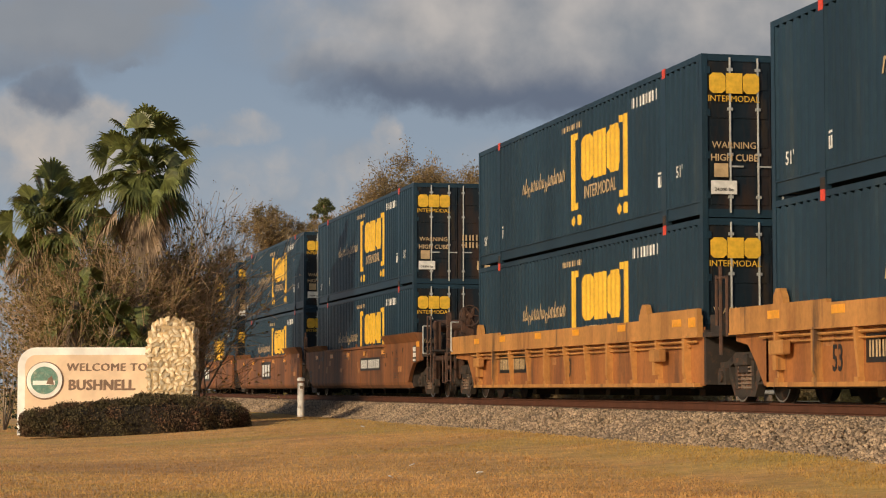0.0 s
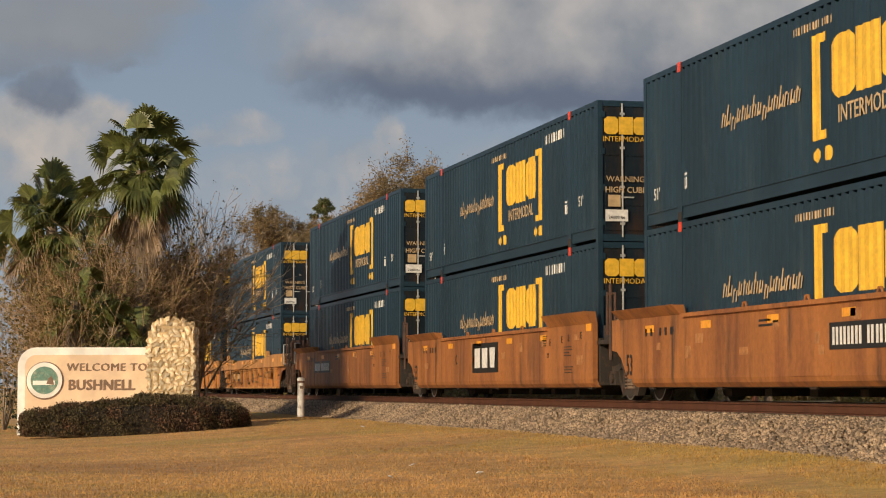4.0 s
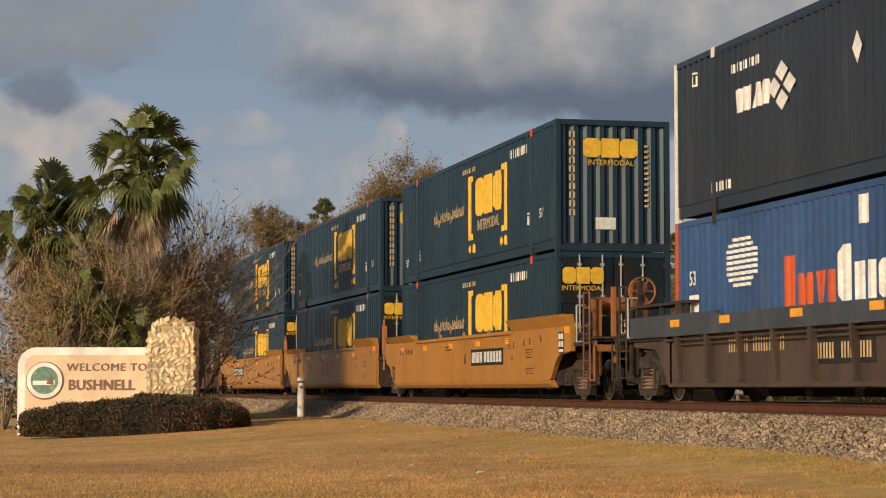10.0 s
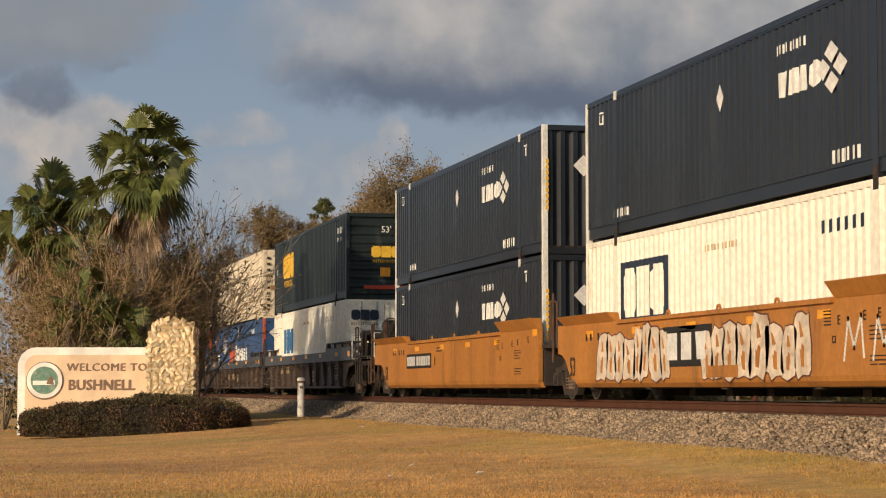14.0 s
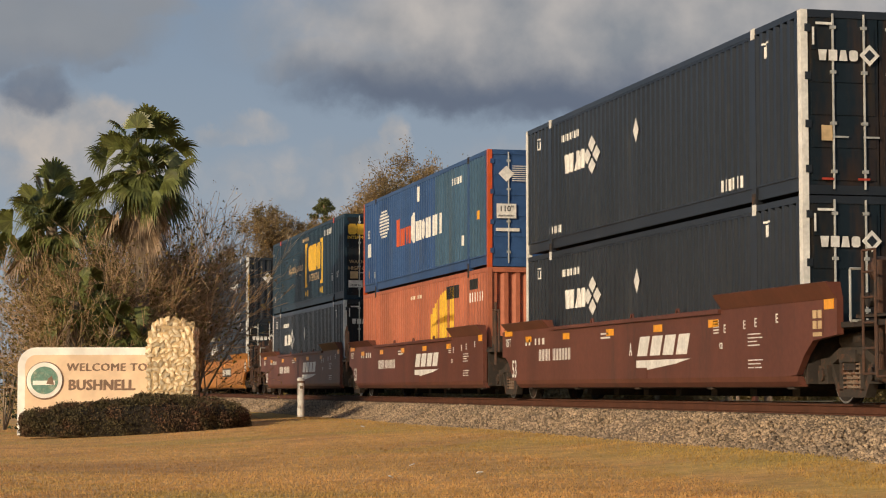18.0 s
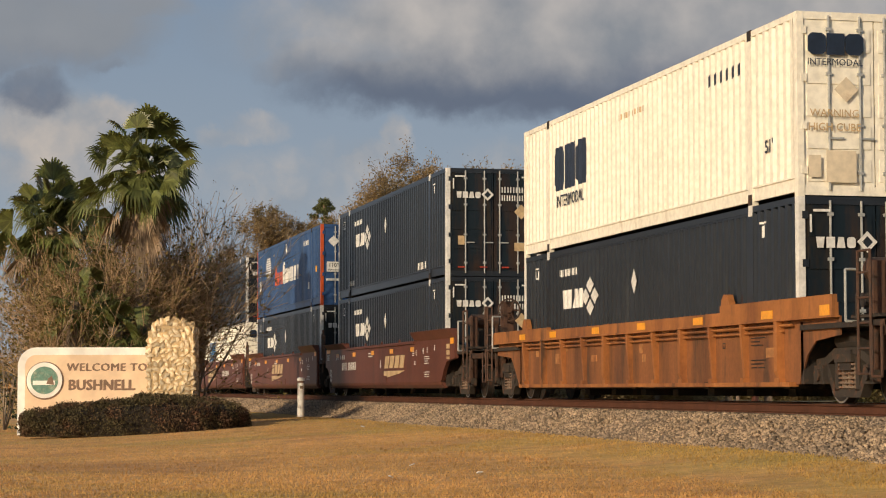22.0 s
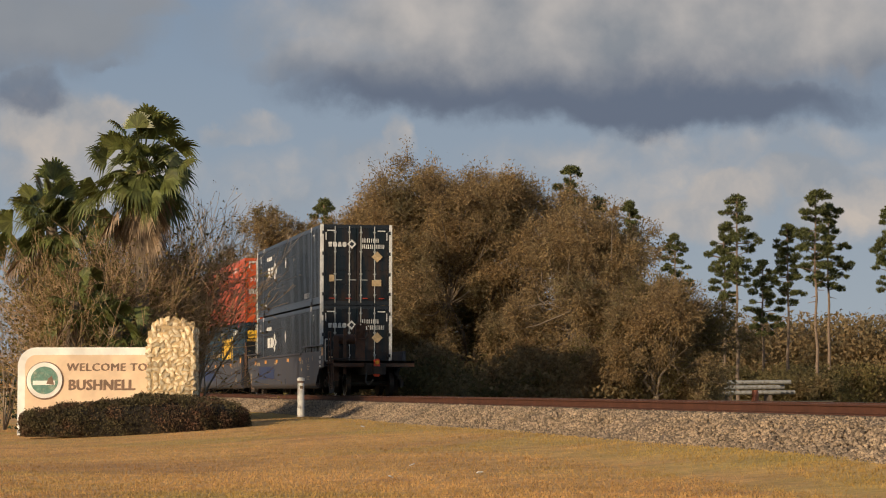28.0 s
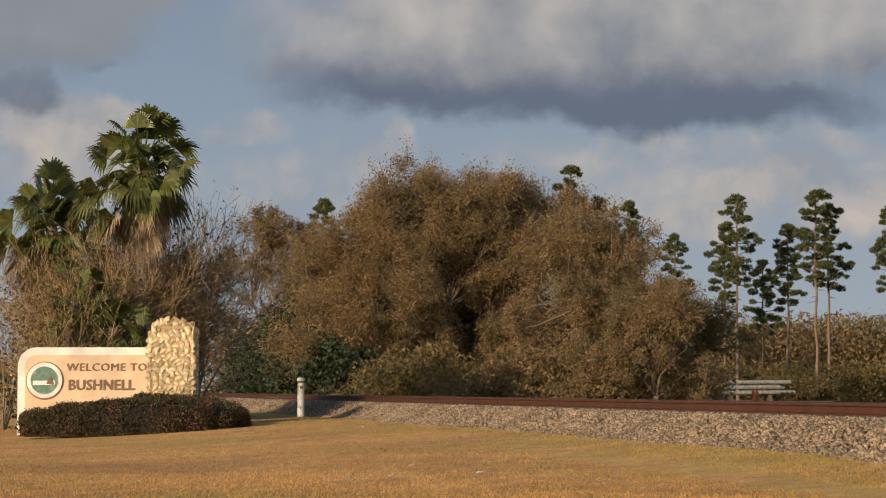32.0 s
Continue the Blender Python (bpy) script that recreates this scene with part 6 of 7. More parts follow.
def branching(g, stems, height, spread, levels, wander=0.2):
    """Ends and radii of a bare many-stemmed shrub."""
    p0, p1, r0, r1, tips = [], [], [], [], []

    def grow(p, d, length, r, level):
        pts = 3
        for i in range(pts):
            d = (d + g.normal(0, wander * 0.35, 3)).astype(float)
            d[2] += 0.04
            d /= np.linalg.norm(d)
            q = p + d * length / pts
            p0.append(p), p1.append(q), r0.append(r), r1.append(r * 0.82)
            r *= 0.82
            p = q
            if level > 0 and i > 0 or level == levels:
                for _ in range(1 if level == levels else 2):
                    if level > 0:
                        e = d + g.normal(0, 0.42, 3)
                        e /= np.linalg.norm(e)
                        grow(p, e, length * g.uniform(0.5, 0.75), r * 0.7, level - 1)
        tips.append(p)
    for _ in range(stems):
        a = g.uniform(0, 2 * math.pi)
        k = g.uniform(0.1, 1.0) * spread
        d = np.array([math.cos(a) * k, math.sin(a) * k, 1.0])
        d /= np.linalg.norm(d)
        grow(np.array([math.cos(a) * 0.25 * k, math.sin(a) * 0.25 * k, 0.0]), d, height * g.uniform(0.42, 0.58), 0.03 * height / 4, levels)
    return np.array(p0), np.array(p1), np.array(r0), np.array(r1), np.array(tips)


def shrub(x, y, height, spread, seed, stems, mat, label, leaves=0, leaf_mat=None, levels=3, leaf=(0.03, 0.07)):
    g = np.random.default_rng(seed)
    p = thing("bare_shrub", label, "shrub", "shrubs behind the sign", m=pose(x, y, ground_z(x, y) - 0.03))
    a, b, r0, r1, tips = branching(g, stems, height, spread, levels)
    part("branchwork", sticks("branchwork", a, b, np.maximum(r0, 0.009), np.maximum(r1, 0.007), mat), None, p)
    if leaves:
        at = tips[g.integers(0, len(tips), leaves)] + g.normal(0, 0.16, (leaves, 3))
        at[:, 2] = np.maximum(at[:, 2], 0.05)
        s1, s2 = leaf_axes(g, leaves, *leaf)
        part("leaves", leaf_mesh("leaves", at, s1, s2, leaf_mat), None, p)
    return p


for i, (x, y, h, k, stems, leaves, word) in enumerate((
        (3.4, 68.0, 5.2, 0.36, 16, 1800, "tall tan-brown leafless shrub with dry leaves"), (4.4, 66.4, 5.2, 0.5, 22, 2000, "tan-brown shrub with a few olive leaves"),
        (5.6, 66.8, 6.2, 0.5, 26, 1500, "tan-brown many-stemmed leafless shrub"), (6.8, 68.4, 6.0, 0.46, 32, 1500, "wide tan-brown many-stemmed bare shrub"),
        (6.4, 66.6, 5.2, 0.7, 30, 1200, "spreading tan-brown bare shrub"), (3.0, 66.0, 4.6, 0.3, 12, 1300, "brown shrub with dry olive leaves"),
        (4.8, 64.9, 5.2, 0.4, 18, 1500, "brown shrub in front of the palm trunk"), (3.6, 63.2, 4.6, 0.5, 18, 2500, "brown shrub with dry leaves behind the sign"))):
    shrub(x, y, h, k, 31 + i, stems, M_TWIG, word, leaves, M_BRUSH)
shrub(8.0, 72.0, 6.9, 0.4, 45, 12, M_TWIG2, "thin grey bare tree with fine twigs", 1500, M_TWIG2, 3, (0.02, 0.05))
shrub(1.6, 70.0, 5.0, 0.9, 46, 4, M_TWIG2, "grey bare shrub leaning outward", 150, M_BRUSH)
shrub(4.0, 70.5, 4.2, 0.5, 47, 14, M_TWIG, "dense brown shrub with dry leaves", 4000, M_BRUSH, 3, (0.04, 0.09))
shrub(5.7, 71.0, 4.2, 0.8, 48, 14, M_TWIG, "dense brown shrub with dry leaves", 4000, M_BRUSH, 3, (0.04, 0.09))


def tree(name, label, category, group, x, y, height, wide, seed, mat, bark, trunk_r, lobes, leaves, leaf, trunk_to=0.35, low=0.1, droop=0.3, z0=0.34, flat=1.0, hollow=False, spray=1.0):
    """A broad tree: forked trunk and limbs, and a crown of leaf clumps gathered round many branch ends."""
    g = np.random.default_rng(seed)
    p = thing(name, label, category, group, m=pose(x, y, z0 - 0.05))
    ends = []
    for _ in range(lobes):
        a = g.uniform(0, 2 * math.pi)
        f = g.uniform(0, 1) ** 0.8
        rr = math.sqrt(g.uniform(0.04, 1)) * wide
        z = height * (low + (0.88 - low) * f)
        belt = max(0.05, 1 - ((z / height - 0.36) / 0.64) ** 2) ** 0.86
        if hollow and z < height * 0.3 and rr < wide * 0.25 and math.sin(a) < 0.3:
            continue
        ends.append((math.cos(a) * rr * belt, math.sin(a) * rr * belt * flat, z))
    if hollow:
        # an open front, through which the forked trunk shows
        ends = [e for e in ends if not (e[2] < height * 0.46 and abs(e[0] * 0.97 - e[1] * 0.24 - 0.1) < 1.3 - e[2] * 0.15 and e[1] < -0.5)]
    lumps = np.array(ends)[:max(8, lobes // 6)]
    ends = []
    for q in lumps:
        big = g.uniform(0.45, 1.55) * (0.5 + wide * 0.085)
        for _ in range(8):
            d = g.normal(size=3)
            d[2] = d[2] * 0.7 + 0.25
            ends.append(q + d / np.linalg.norm(d) * big)
    ends = np.array(ends)
    ends[:, 2] = np.maximum(ends[:, 2], height * 0.05)
    ends = ends[x + ends[:, 0] > TRACK_X + 2.9]
    if hollow:
        side = np.abs(ends[:, 0] * 0.97 - ends[:, 1] * 0.24 - 0.1)
        ends = ends[~((ends[:, 2] < height * 0.38) & (side < 0.8) & (ends[:, 1] < -0.5))]
    p0, p1, r0, r1 = [], [], [], []
    fork = np.array([0, 0, height * trunk_to * 0.4])
    p0.append((0, 0, 0)), p1.append(fork), r0.append(trunk_r), r1.append(trunk_r * 0.85)
    limbs = []
    for k in range(6):
        a = 2 * math.pi * k / 6 + g.uniform(-0.3, 0.3)
        q = fork + np.array([math.cos(a) * wide * 0.3, math.sin(a) * wide * 0.3, height * g.uniform(0.2, 0.4) * (0.35 if k == 0 else 1.0)])
        mid = fork + (q - fork) * 0.45 + np.array([g.normal(0, 0.15), g.normal(0, 0.15), height * (0.04 if k else -0.01)])
        p0 += [fork, mid]
        p1 += [mid, q]
        r0 += [trunk_r * 0.5, trunk_r * 0.36]
        r1 += [trunk_r * 0.36, trunk_r * 0.2]
        limbs.append(q)
    limbs = np.array(limbs)
    for e in ends[::3]:
        k = np.argmin(((limbs - e) ** 2).sum(1))
        mid = (limbs[k] + e) / 2 + g.normal(0, 0.3, 3)
        p0 += [limbs[k], mid]
        p1 += [mid, e]
        r0 += [trunk_r * 0.17, trunk_r * 0.1]
        r1 += [trunk_r * 0.1, 0.016]
    part("trunk", sticks("trunk", p0[:1], p1[:1], r0[:1], r1[:1], bark, 10), None, p)
    for k in range(6):
        i = 1 + 2 * k
        part("limb", sticks("limb", p0[i:i + 2], p1[i:i + 2], r0[i:i + 2], r1[i:i + 2], bark, 7), None, p)
    part("branchwork", sticks("branchwork", p0[13:], p1[13:], r0[13:], r1[13:], M_LIMB, 4), None, p)
    # sprays of twigs from every branch end, with the leaves strung along them
    size = (0.55 + wide * 0.055) * spray
    per = 13
    core = np.array([0, 0, height * 0.42])
    out = ends - core
    out /= np.linalg.norm(out, axis=1, keepdims=True) + 1e-9
    d = out[:, None, :] * 0.55 + g.normal(0, 0.6, (len(ends), per, 3))
    d[:, :, 2] -= 0.12
    d /= np.linalg.norm(d, axis=2, keepdims=True)
    d = d.reshape(-1, 3)
    root = np.repeat(ends, per, 0)
    long = (size * g.uniform(0.35, 1.25, len(d)))[:, None]
    tip = root + d * long
    tip[:, 2] = np.maximum(tip[:, 2], 0.1)
    part("twigwork", sticks("twigwork", root, tip, np.full(len(d), 0.016), np.full(len(d), 0.006), M_OTWIG), None, p)
    pick = g.integers(0, len(d), leaves)
    along = np.sqrt(g.random(leaves))[:, None]
    c = root[pick] + (tip - root)[pick] * along + g.normal(0, 0.075 + 0.012 * wide, (leaves, 3))
    c[:, 2] = np.maximum(c[:, 2], 0.12)
    lie = d[pick] + g.normal(0, 0.75, (leaves, 3))
    lie[:, 2] -= droop
    lie /= np.linalg.norm(lie, axis=1, keepdims=True)
    flatway = np.cross(lie, g.normal(size=(leaves, 3)))
    flatway /= np.linalg.norm(flatway, axis=1, keepdims=True) + 1e-9
    s = g.uniform(leaf * 0.5, leaf, leaves)[:, None]
    part("crown", leaf_mesh("crown", c, flatway * s * 0.36, lie * s, mat), None, p)
    return p


G = "trees behind the line"
tree("oak_tree", "broad brown-leaved oak with a forked trunk", "tree", G, 27.1, 111.0, 12.6, 10.4, 41, M_OAK, M_LIMB, 0.36, 760, 330000, 0.084, flat=0.6, hollow=True)
tree("oak_tree", "brown-leaved oak beside the larger oak", "tree", G, 27.7, 90.2, 9.1, 3.6, 42, M_OAK, M_TRUNK, 0.3, 240, 60000, 0.078)
tree("oak_tree", "brown half-bare oak beyond the line", "tree", G, 21.8, 120.0, 10.2, 4.0, 43, M_OAK, M_TRUNK, 0.3, 260, 50000, 0.09)
tree("oak_tree", "brown oak further along the line", "tree", G, 22.2, 150.0, 14.2, 4.8, 44, M_OAK, M_TRUNK, 0.3, 420, 50000, 0.11)
tree("oak_tree", "low sunlit brown oak beyond the line", "tree", G, 28.9, 85.0, 5.3, 3.2, 46, M_OAKG, M_TRUNK, 0.2, 170, 36000, 0.07)
tree("oak_tree", "low tan scrub oak beyond the line", "tree", G, 27.9, 82.0, 4.7, 2.5, 47, M_OAK, M_TRUNK, 0.15, 140, 32000, 0.07)
tree("oak_tree", "tall brown oak among the pines", "tree", G, 33.0, 104.0, 8.6, 2.9, 45, M_OAK, M_TRUNK, 0.3, 170, 28000, 0.1)


def bush(x, y, height, wide, seed, mat, n, leaf, label):
    g = np.random.default_rng(seed)
    p = thing("bush", label, "bush", "bushes behind the line" if x > 11 else "undergrowth behind the sign", m=pose(x, y, 0.3 if x > 11 else ground_z(x, y)))
    k = 26
    ends = np.stack([g.normal(0, wide * 0.45, k), g.normal(0, wide * 0.35, k), height * g.uniform(0.1, 0.85, k)], 1)
    ends[:, 0] *= 1.1 - 0.5 * ends[:, 2] / height
    c = ends[g.integers(0, k, n)] + g.normal(0, 1, (n, 3)) * np.array([wide * 0.2, wide * 0.2, height * 0.14])
    c[:, 2] = np.clip(c[:, 2], 0.02, None)
    s1, s2 = leaf_axes(g, n, leaf * 0.5, leaf, 0.0)
    part("leaves", leaf_mesh("leaves", c, s1, s2, mat), None, p)
    m = 70
    e = ends[g.integers(0, k, m)]
    part("branchwork", sticks("branchwork", e * np.array([0.25, 0.25, 0.0]), e, np.full(m, 0.035), np.full(m, 0.01), M_TWIG), None, p)


def pine(x, y, height, seed, wide=2.6, bare=0.55):
    g = np.random.default_rng(seed)
    p = thing("pine_tree", "tall pine with bare trunk and tufted green crown", "pine tree", "pines beyond the line", m=pose(x, y, 0.3))
    p0, p1, r0, r1 = [], [], [], []
    q = np.zeros(3)
    r = 0.18
    for i in range(8):
        e = np.array([g.normal(0, 0.05), g.normal(0, 0.05), height * (i + 1) / 8])
        p0.append(q), p1.append(e), r0.append(r), r1.append(r * 0.86)
        q, r = e, r * 0.86
    part("trunk", sticks("trunk", p0, p1, r0, r1, M_PTRUNK, 8), None, p)
    p0, p1, tufts, sizes = [], [], [], []
    m = 38
    for k in range(m):
        f = (k + g.uniform(0, 1)) / m
        z = height * (bare + (1 - bare) * f)
        a = k * 2.4 + g.uniform(-0.6, 0.6)
        reach = wide * (0.16 + 0.74 * (1 - f) ** 0.6) * g.uniform(0.3, 1.1) * min(1, f * 2.0 + 0.5)
        e = np.array([math.cos(a) * reach, math.sin(a) * reach, z + reach * g.uniform(-0.1, 0.45)])
        p0.append((0, 0, z)), p1.append(e)
        tufts.append(e)
        sizes.append(g.uniform(0.24, 0.48) * (0.75 + 0.1 * wide))
        if reach > 1.0:
            tufts.append(e * np.array([0.62, 0.62, 1]) + g.normal(0, 0.2, 3))
            sizes.append(g.uniform(0.22, 0.4))
    tufts.append(np.array([0, 0, height]))
    sizes.append(0.45)
    # a few dead stubs on the bare trunk
    for _ in range(5):
        z, a = height * g.uniform(bare * 0.6, bare), g.uniform(0, 2 * math.pi)
        p0.append((0, 0, z)), p1.append((math.cos(a) * 0.7, math.sin(a) * 0.7, z + g.uniform(-0.2, 0.15)))
    part("branchwork", sticks("branchwork", p0, p1, np.full(len(p0), 0.05), np.full(len(p0), 0.02), M_PTRUNK), None, p)
    tufts, sizes = np.array(tufts), np.array(sizes)
    n = 10000
    pick = g.choice(len(tufts), n, p=sizes ** 2 / (sizes ** 2).sum())
    d = g.normal(size=(n, 3))
    d /= np.linalg.norm(d, axis=1, keepdims=True)
    c = tufts[pick] + d * (sizes[pick] * g.random(n) ** 0.4)[:, None] * np.array([1.15, 1.15, 0.72])
    lie = d + g.normal(0, 0.4, (n, 3)) + np.array([0, 0, 0.3])
    lie /= np.linalg.norm(lie, axis=1, keepdims=True)
    across = np.cross(lie, g.normal(size=(n, 3)))
    across /= np.linalg.norm(across, axis=1, keepdims=True) + 1e-9
    s = g.uniform(0.06, 0.13, n)[:, None]
    part("crown", leaf_mesh("crown", c, across * s * 0.3, lie * s, M_PINE), None, p)


for i, (x, y, h, w) in enumerate(((61.43, 160.3, 16.4, 2.7), (67.6, 158.8, 16.7, 3.0), (69.6, 160.9, 15.9, 2.6), (67.3, 164.0, 14.4, 2.2), (64.0, 169.9, 14.6, 2.2), (57.7, 176.5, 17.2, 1.8),
                                  (66.5, 189.9, 15.4, 2.2), (71.6, 153.2, 15.2, 2.4), (69.0, 173.9, 12.0, 2.2), (42.7, 144.1, 16.6, 2.2), (45.3, 146.0, 14.6, 2.2), (28.5, 165.0, 15.8, 2.6))):
    pine(x, y, h, 60 + i, w, 0.56 if i != 8 else 0.45)

rng = random.Random(77)
for i in range(24):
    y = rng.uniform(84, 108)
    rng.random()
    x = max(19.6, y * rng.uniform(0.175, 0.30))
    if y < 97 and 0.225 < x / y < 0.268:
        x = y * (0.218 if i % 2 else 0.275)
    bush(x, y, rng.uniform(1.3, 2.6), rng.uniform(1.6, 2.8), 200 + i, rng.choice((M_OAKG, M_OAK, M_OAK)), 3800, 0.115, "olive-brown scrub bush beside the line")
for i in range(9):
    y = rng.uniform(112, 130)
    x = y * rng.uniform(0.30, 0.352)
    bush(x, y, rng.uniform(2.6, 4.2), rng.uniform(2.2, 3.4), 240 + i, rng.choice((M_OAKG, M_OAK)), 5000, 0.135, "tan and olive scrub bush among the pines")
for i in range(8):
    y = rng.uniform(125, 150)
    x = y * rng.uniform(0.45, 0.49)
    bush(x, y, rng.uniform(1.2, 2.4), rng.uniform(2.2, 3.0), 260 + i, (M_OAKG, M_BRUSH)[i % 2], 4500, 0.12, "olive scrub bush among the pines")
for i in range(7):
    y = rng.uniform(152, 172)
    x = y * rng.uniform(0.36, 0.44)
    bush(x, y, rng.uniform(1.8, 3.4), rng.uniform(2.6, 3.6), 270 + i, M_OAKG, 6500, 0.15, "tan scrub bush behind the pipes")
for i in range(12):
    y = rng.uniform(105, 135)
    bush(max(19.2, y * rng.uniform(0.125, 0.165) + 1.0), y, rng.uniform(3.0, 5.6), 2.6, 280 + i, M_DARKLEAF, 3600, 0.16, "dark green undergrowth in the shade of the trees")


bush(28.4, 118.0, 8.0, 3.4, 301, M_OAKG, 16000, 0.12, "tall olive scrub bush behind the large oak")
bush(30.4, 119.5, 8.0, 3.4, 302, M_OAKG, 16000, 0.12, "olive scrub bush in the shade behind the large oak")


def far_wood(name, x0, y0, x1, y1, height, seed, n, mat):
    g = np.random.default_rng(seed)
    t = g.random(n)
    k = 60
    hs = g.uniform(0.45, 1.0, k)
    h = np.interp(t, np.linspace(0, 1, k), hs) * height
    z = 0.2 + h * g.random(n) ** 0.8
    c = np.stack([x0 + (x1 - x0) * t + g.normal(0, 3, n), y0 + (y1 - y0) * t + g.normal(0, 5, n), z], 1)
    s1, s2 = leaf_axes(g, n, 0.12, 0.26)
    me = leaf_mesh(name, c, s1, s2, mat)
    tagged(new(name, me), "distant brown and olive winter woods", "woods", kind="stuff")


# bushes added so their dark leaves give shaded gaps between the shrubs
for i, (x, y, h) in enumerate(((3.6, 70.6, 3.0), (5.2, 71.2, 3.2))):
    bush(x, y, h, 1.7, 310 + i, M_DARKLEAF, 4200, 0.09, "undergrowth with shade in its dark leaves, behind the shrubs")

far_wood("far_woods", -60, 250, 60, 260, 9, 301, 14000, M_OAKG)
far_wood("far_woods", 60, 215, 125, 190, 9.5, 302, 130000, M_OAK)
far_wood("far_woods", 20, 150, 55, 200, 6.5, 303, 30000, M_OAK)

# ---- pale pipes, and an orange drum beyond the line ----


M_PIPE = material("weathered_pipe_grey", (0.3, 0.29, 0.27), 0.6, grain=10, stain=1.5, soil=(0.16, 0.13, 0.1), soil_amount=0.4)


def build_yard():
    p = thing("pipe_stack", "stack of long pale grey pipes lying beyond the line", "pipes", m=pose(54.9, 141.2, 0.3, 0, 0, -13))
    rows = [(z, y) for z, ys in ((0.65, (-0.6, -0.2, 0.2, 0.6)), (1.02, (-0.4, 0.4)), (1.38, (-0.1,))) for y in ys]
    for i, (z, y) in enumerate(rows):
        bm = bmesh.new()
        tube(bm, (-5.2 + 0.7 * (i % 3), y, z), (2.2 + 0.4 * (i % 4), y, z + 0.06), 0.15, 12)
        part("pipe", bm, M_PIPE, p)
    for x in (-4.2, -1.4, 1.4):
        part("bearer", boxes((x - 0.1, x + 0.1, -1.2, 1.2, 0.0, 0.51)), M_TIE, p)
        part("upright", boxes((x - 0.06, x + 0.06, 0.75, 0.87, 0.5, 1.25)), M_TIE, p)
    d = thing("orange_drum", "small orange-red drum standing beyond the line", "drum", m=pose(44.3, 112.9, 0.33))
    bm = bmesh.new()
    tube(bm, (0, 0, 0), (0, 0, 0.85), 0.2, 16, 0.17)
    for z in (0.25, 0.55):
        tube(bm, (0, 0, z), (0, 0, z + 0.06), 0.215, 16)
    part("drum_body", bm, M_RED, d)


build_yard()

# ---- sky and clouds: far backdrops ----


def cloud_nodes(m, blobs, wobble, ragged=7.0):
    """Soft cloud cover as the largest of several ruffled ovals, in metres of the backdrop; returns the tree, the cover and fine noise."""
    m.use_nodes = True
    nt = m.node_tree
    nt.nodes.clear()
    tc = nt.nodes.new("ShaderNodeTexCoord")
    n1 = nt.nodes.new("ShaderNodeTexNoise")
    n1.inputs["Scale"].default_value, n1.inputs["Detail"].default_value = 0.017, 8
    n1.inputs["Roughness"].default_value = 0.6
    nt.links.new(tc.outputs["Object"], n1.inputs["Vector"])
    off = nt.nodes.new("ShaderNodeVectorMath")
    off.operation = "SUBTRACT"
    nt.links.new(n1.outputs["Color"], off.inputs[0])
    off.inputs[1].default_value = (0.5, 0.5, 0.5)
    sc = nt.nodes.new("ShaderNodeVectorMath")
    sc.operation = "SCALE"
    sc.inputs["Scale"].default_value = wobble
    nt.links.new(off.outputs[0], sc.inputs[0])
    ad = nt.nodes.new("ShaderNodeVectorMath")
    nt.links.new(tc.outputs["Object"], ad.inputs[0])
    nt.links.new(sc.outputs[0], ad.inputs[1])
    out = None
    for x, z, rx, rz, power in blobs:
        mp = nt.nodes.new("ShaderNodeVectorMath")
        mp.operation = "SUBTRACT"
        mp.inputs[1].default_value = (x, 0, z)
        nt.links.new(ad.outputs[0], mp.inputs[0])
        dv = nt.nodes.new("ShaderNodeVectorMath")
        dv.operation = "MULTIPLY"
        dv.inputs[1].default_value = (1 / rx, 0, 1 / rz)
        nt.links.new(mp.outputs[0], dv.inputs[0])
        ln = nt.nodes.new("ShaderNodeVectorMath")
        ln.operation = "LENGTH"
        nt.links.new(dv.outputs[0], ln.inputs[0])
        r = nt.nodes.new("ShaderNodeMapRange")
        r.interpolation_type = "SMOOTHSTEP"
        r.inputs[1].default_value, r.inputs[2].default_value = 1.18, 0.55
        r.inputs[3].default_value, r.inputs[4].default_value = 0.0, power
        nt.links.new(ln.outputs["Value"], r.inputs[0])
        if out is None:
            out = r.outputs[0]
        else:
            mxn = nt.nodes.new("ShaderNodeMath")
            mxn.operation = "MAXIMUM"
            nt.links.new(out, mxn.inputs[0])
            nt.links.new(r.outputs[0], mxn.inputs[1])
            out = mxn.outputs[0]
    # ragged edges: fine noise where the cover is neither full nor none
    n3 = nt.nodes.new("ShaderNodeTexNoise")
    n3.inputs["Scale"].default_value, n3.inputs["Detail"].default_value = 0.045, 8
    n3.inputs["Roughness"].default_value = 0.62
    nt.links.new(ad.outputs[0], n3.inputs["Vector"])

    def calc(op, a, b):
        k = nt.nodes.new("ShaderNodeMath")
        k.operation = op
        for sock, v in zip(k.inputs, (a, b)):
            if isinstance(v, float):
                sock.default_value = v
            else:
                nt.links.new(v, sock)
        return k.outputs[0]
    rag = calc("MULTIPLY", calc("SUBTRACT", n3.outputs[0], 0.5), ragged)
    band = calc("MULTIPLY", out, calc("SUBTRACT", 1.0, out))
    k = nt.nodes.new("ShaderNodeClamp")
    nt.links.new(calc("ADD", out, calc("MULTIPLY", rag, band)), k.inputs[0])
    return nt, tc, ad.outputs[0], k.outputs[0], n3


def tint_mix(nt, fac, a, b):
    m = nt.nodes.new("ShaderNodeMix")
    m.data_type = "RGBA"
    for sock, v in ((m.inputs[6], a), (m.inputs[7], b)):
        if isinstance(v, tuple):
            sock.default_value = (*v, 1)
        else:
            nt.links.new(v, sock)
    nt.links.new(fac, m.inputs[0])
    return m.outputs[2]


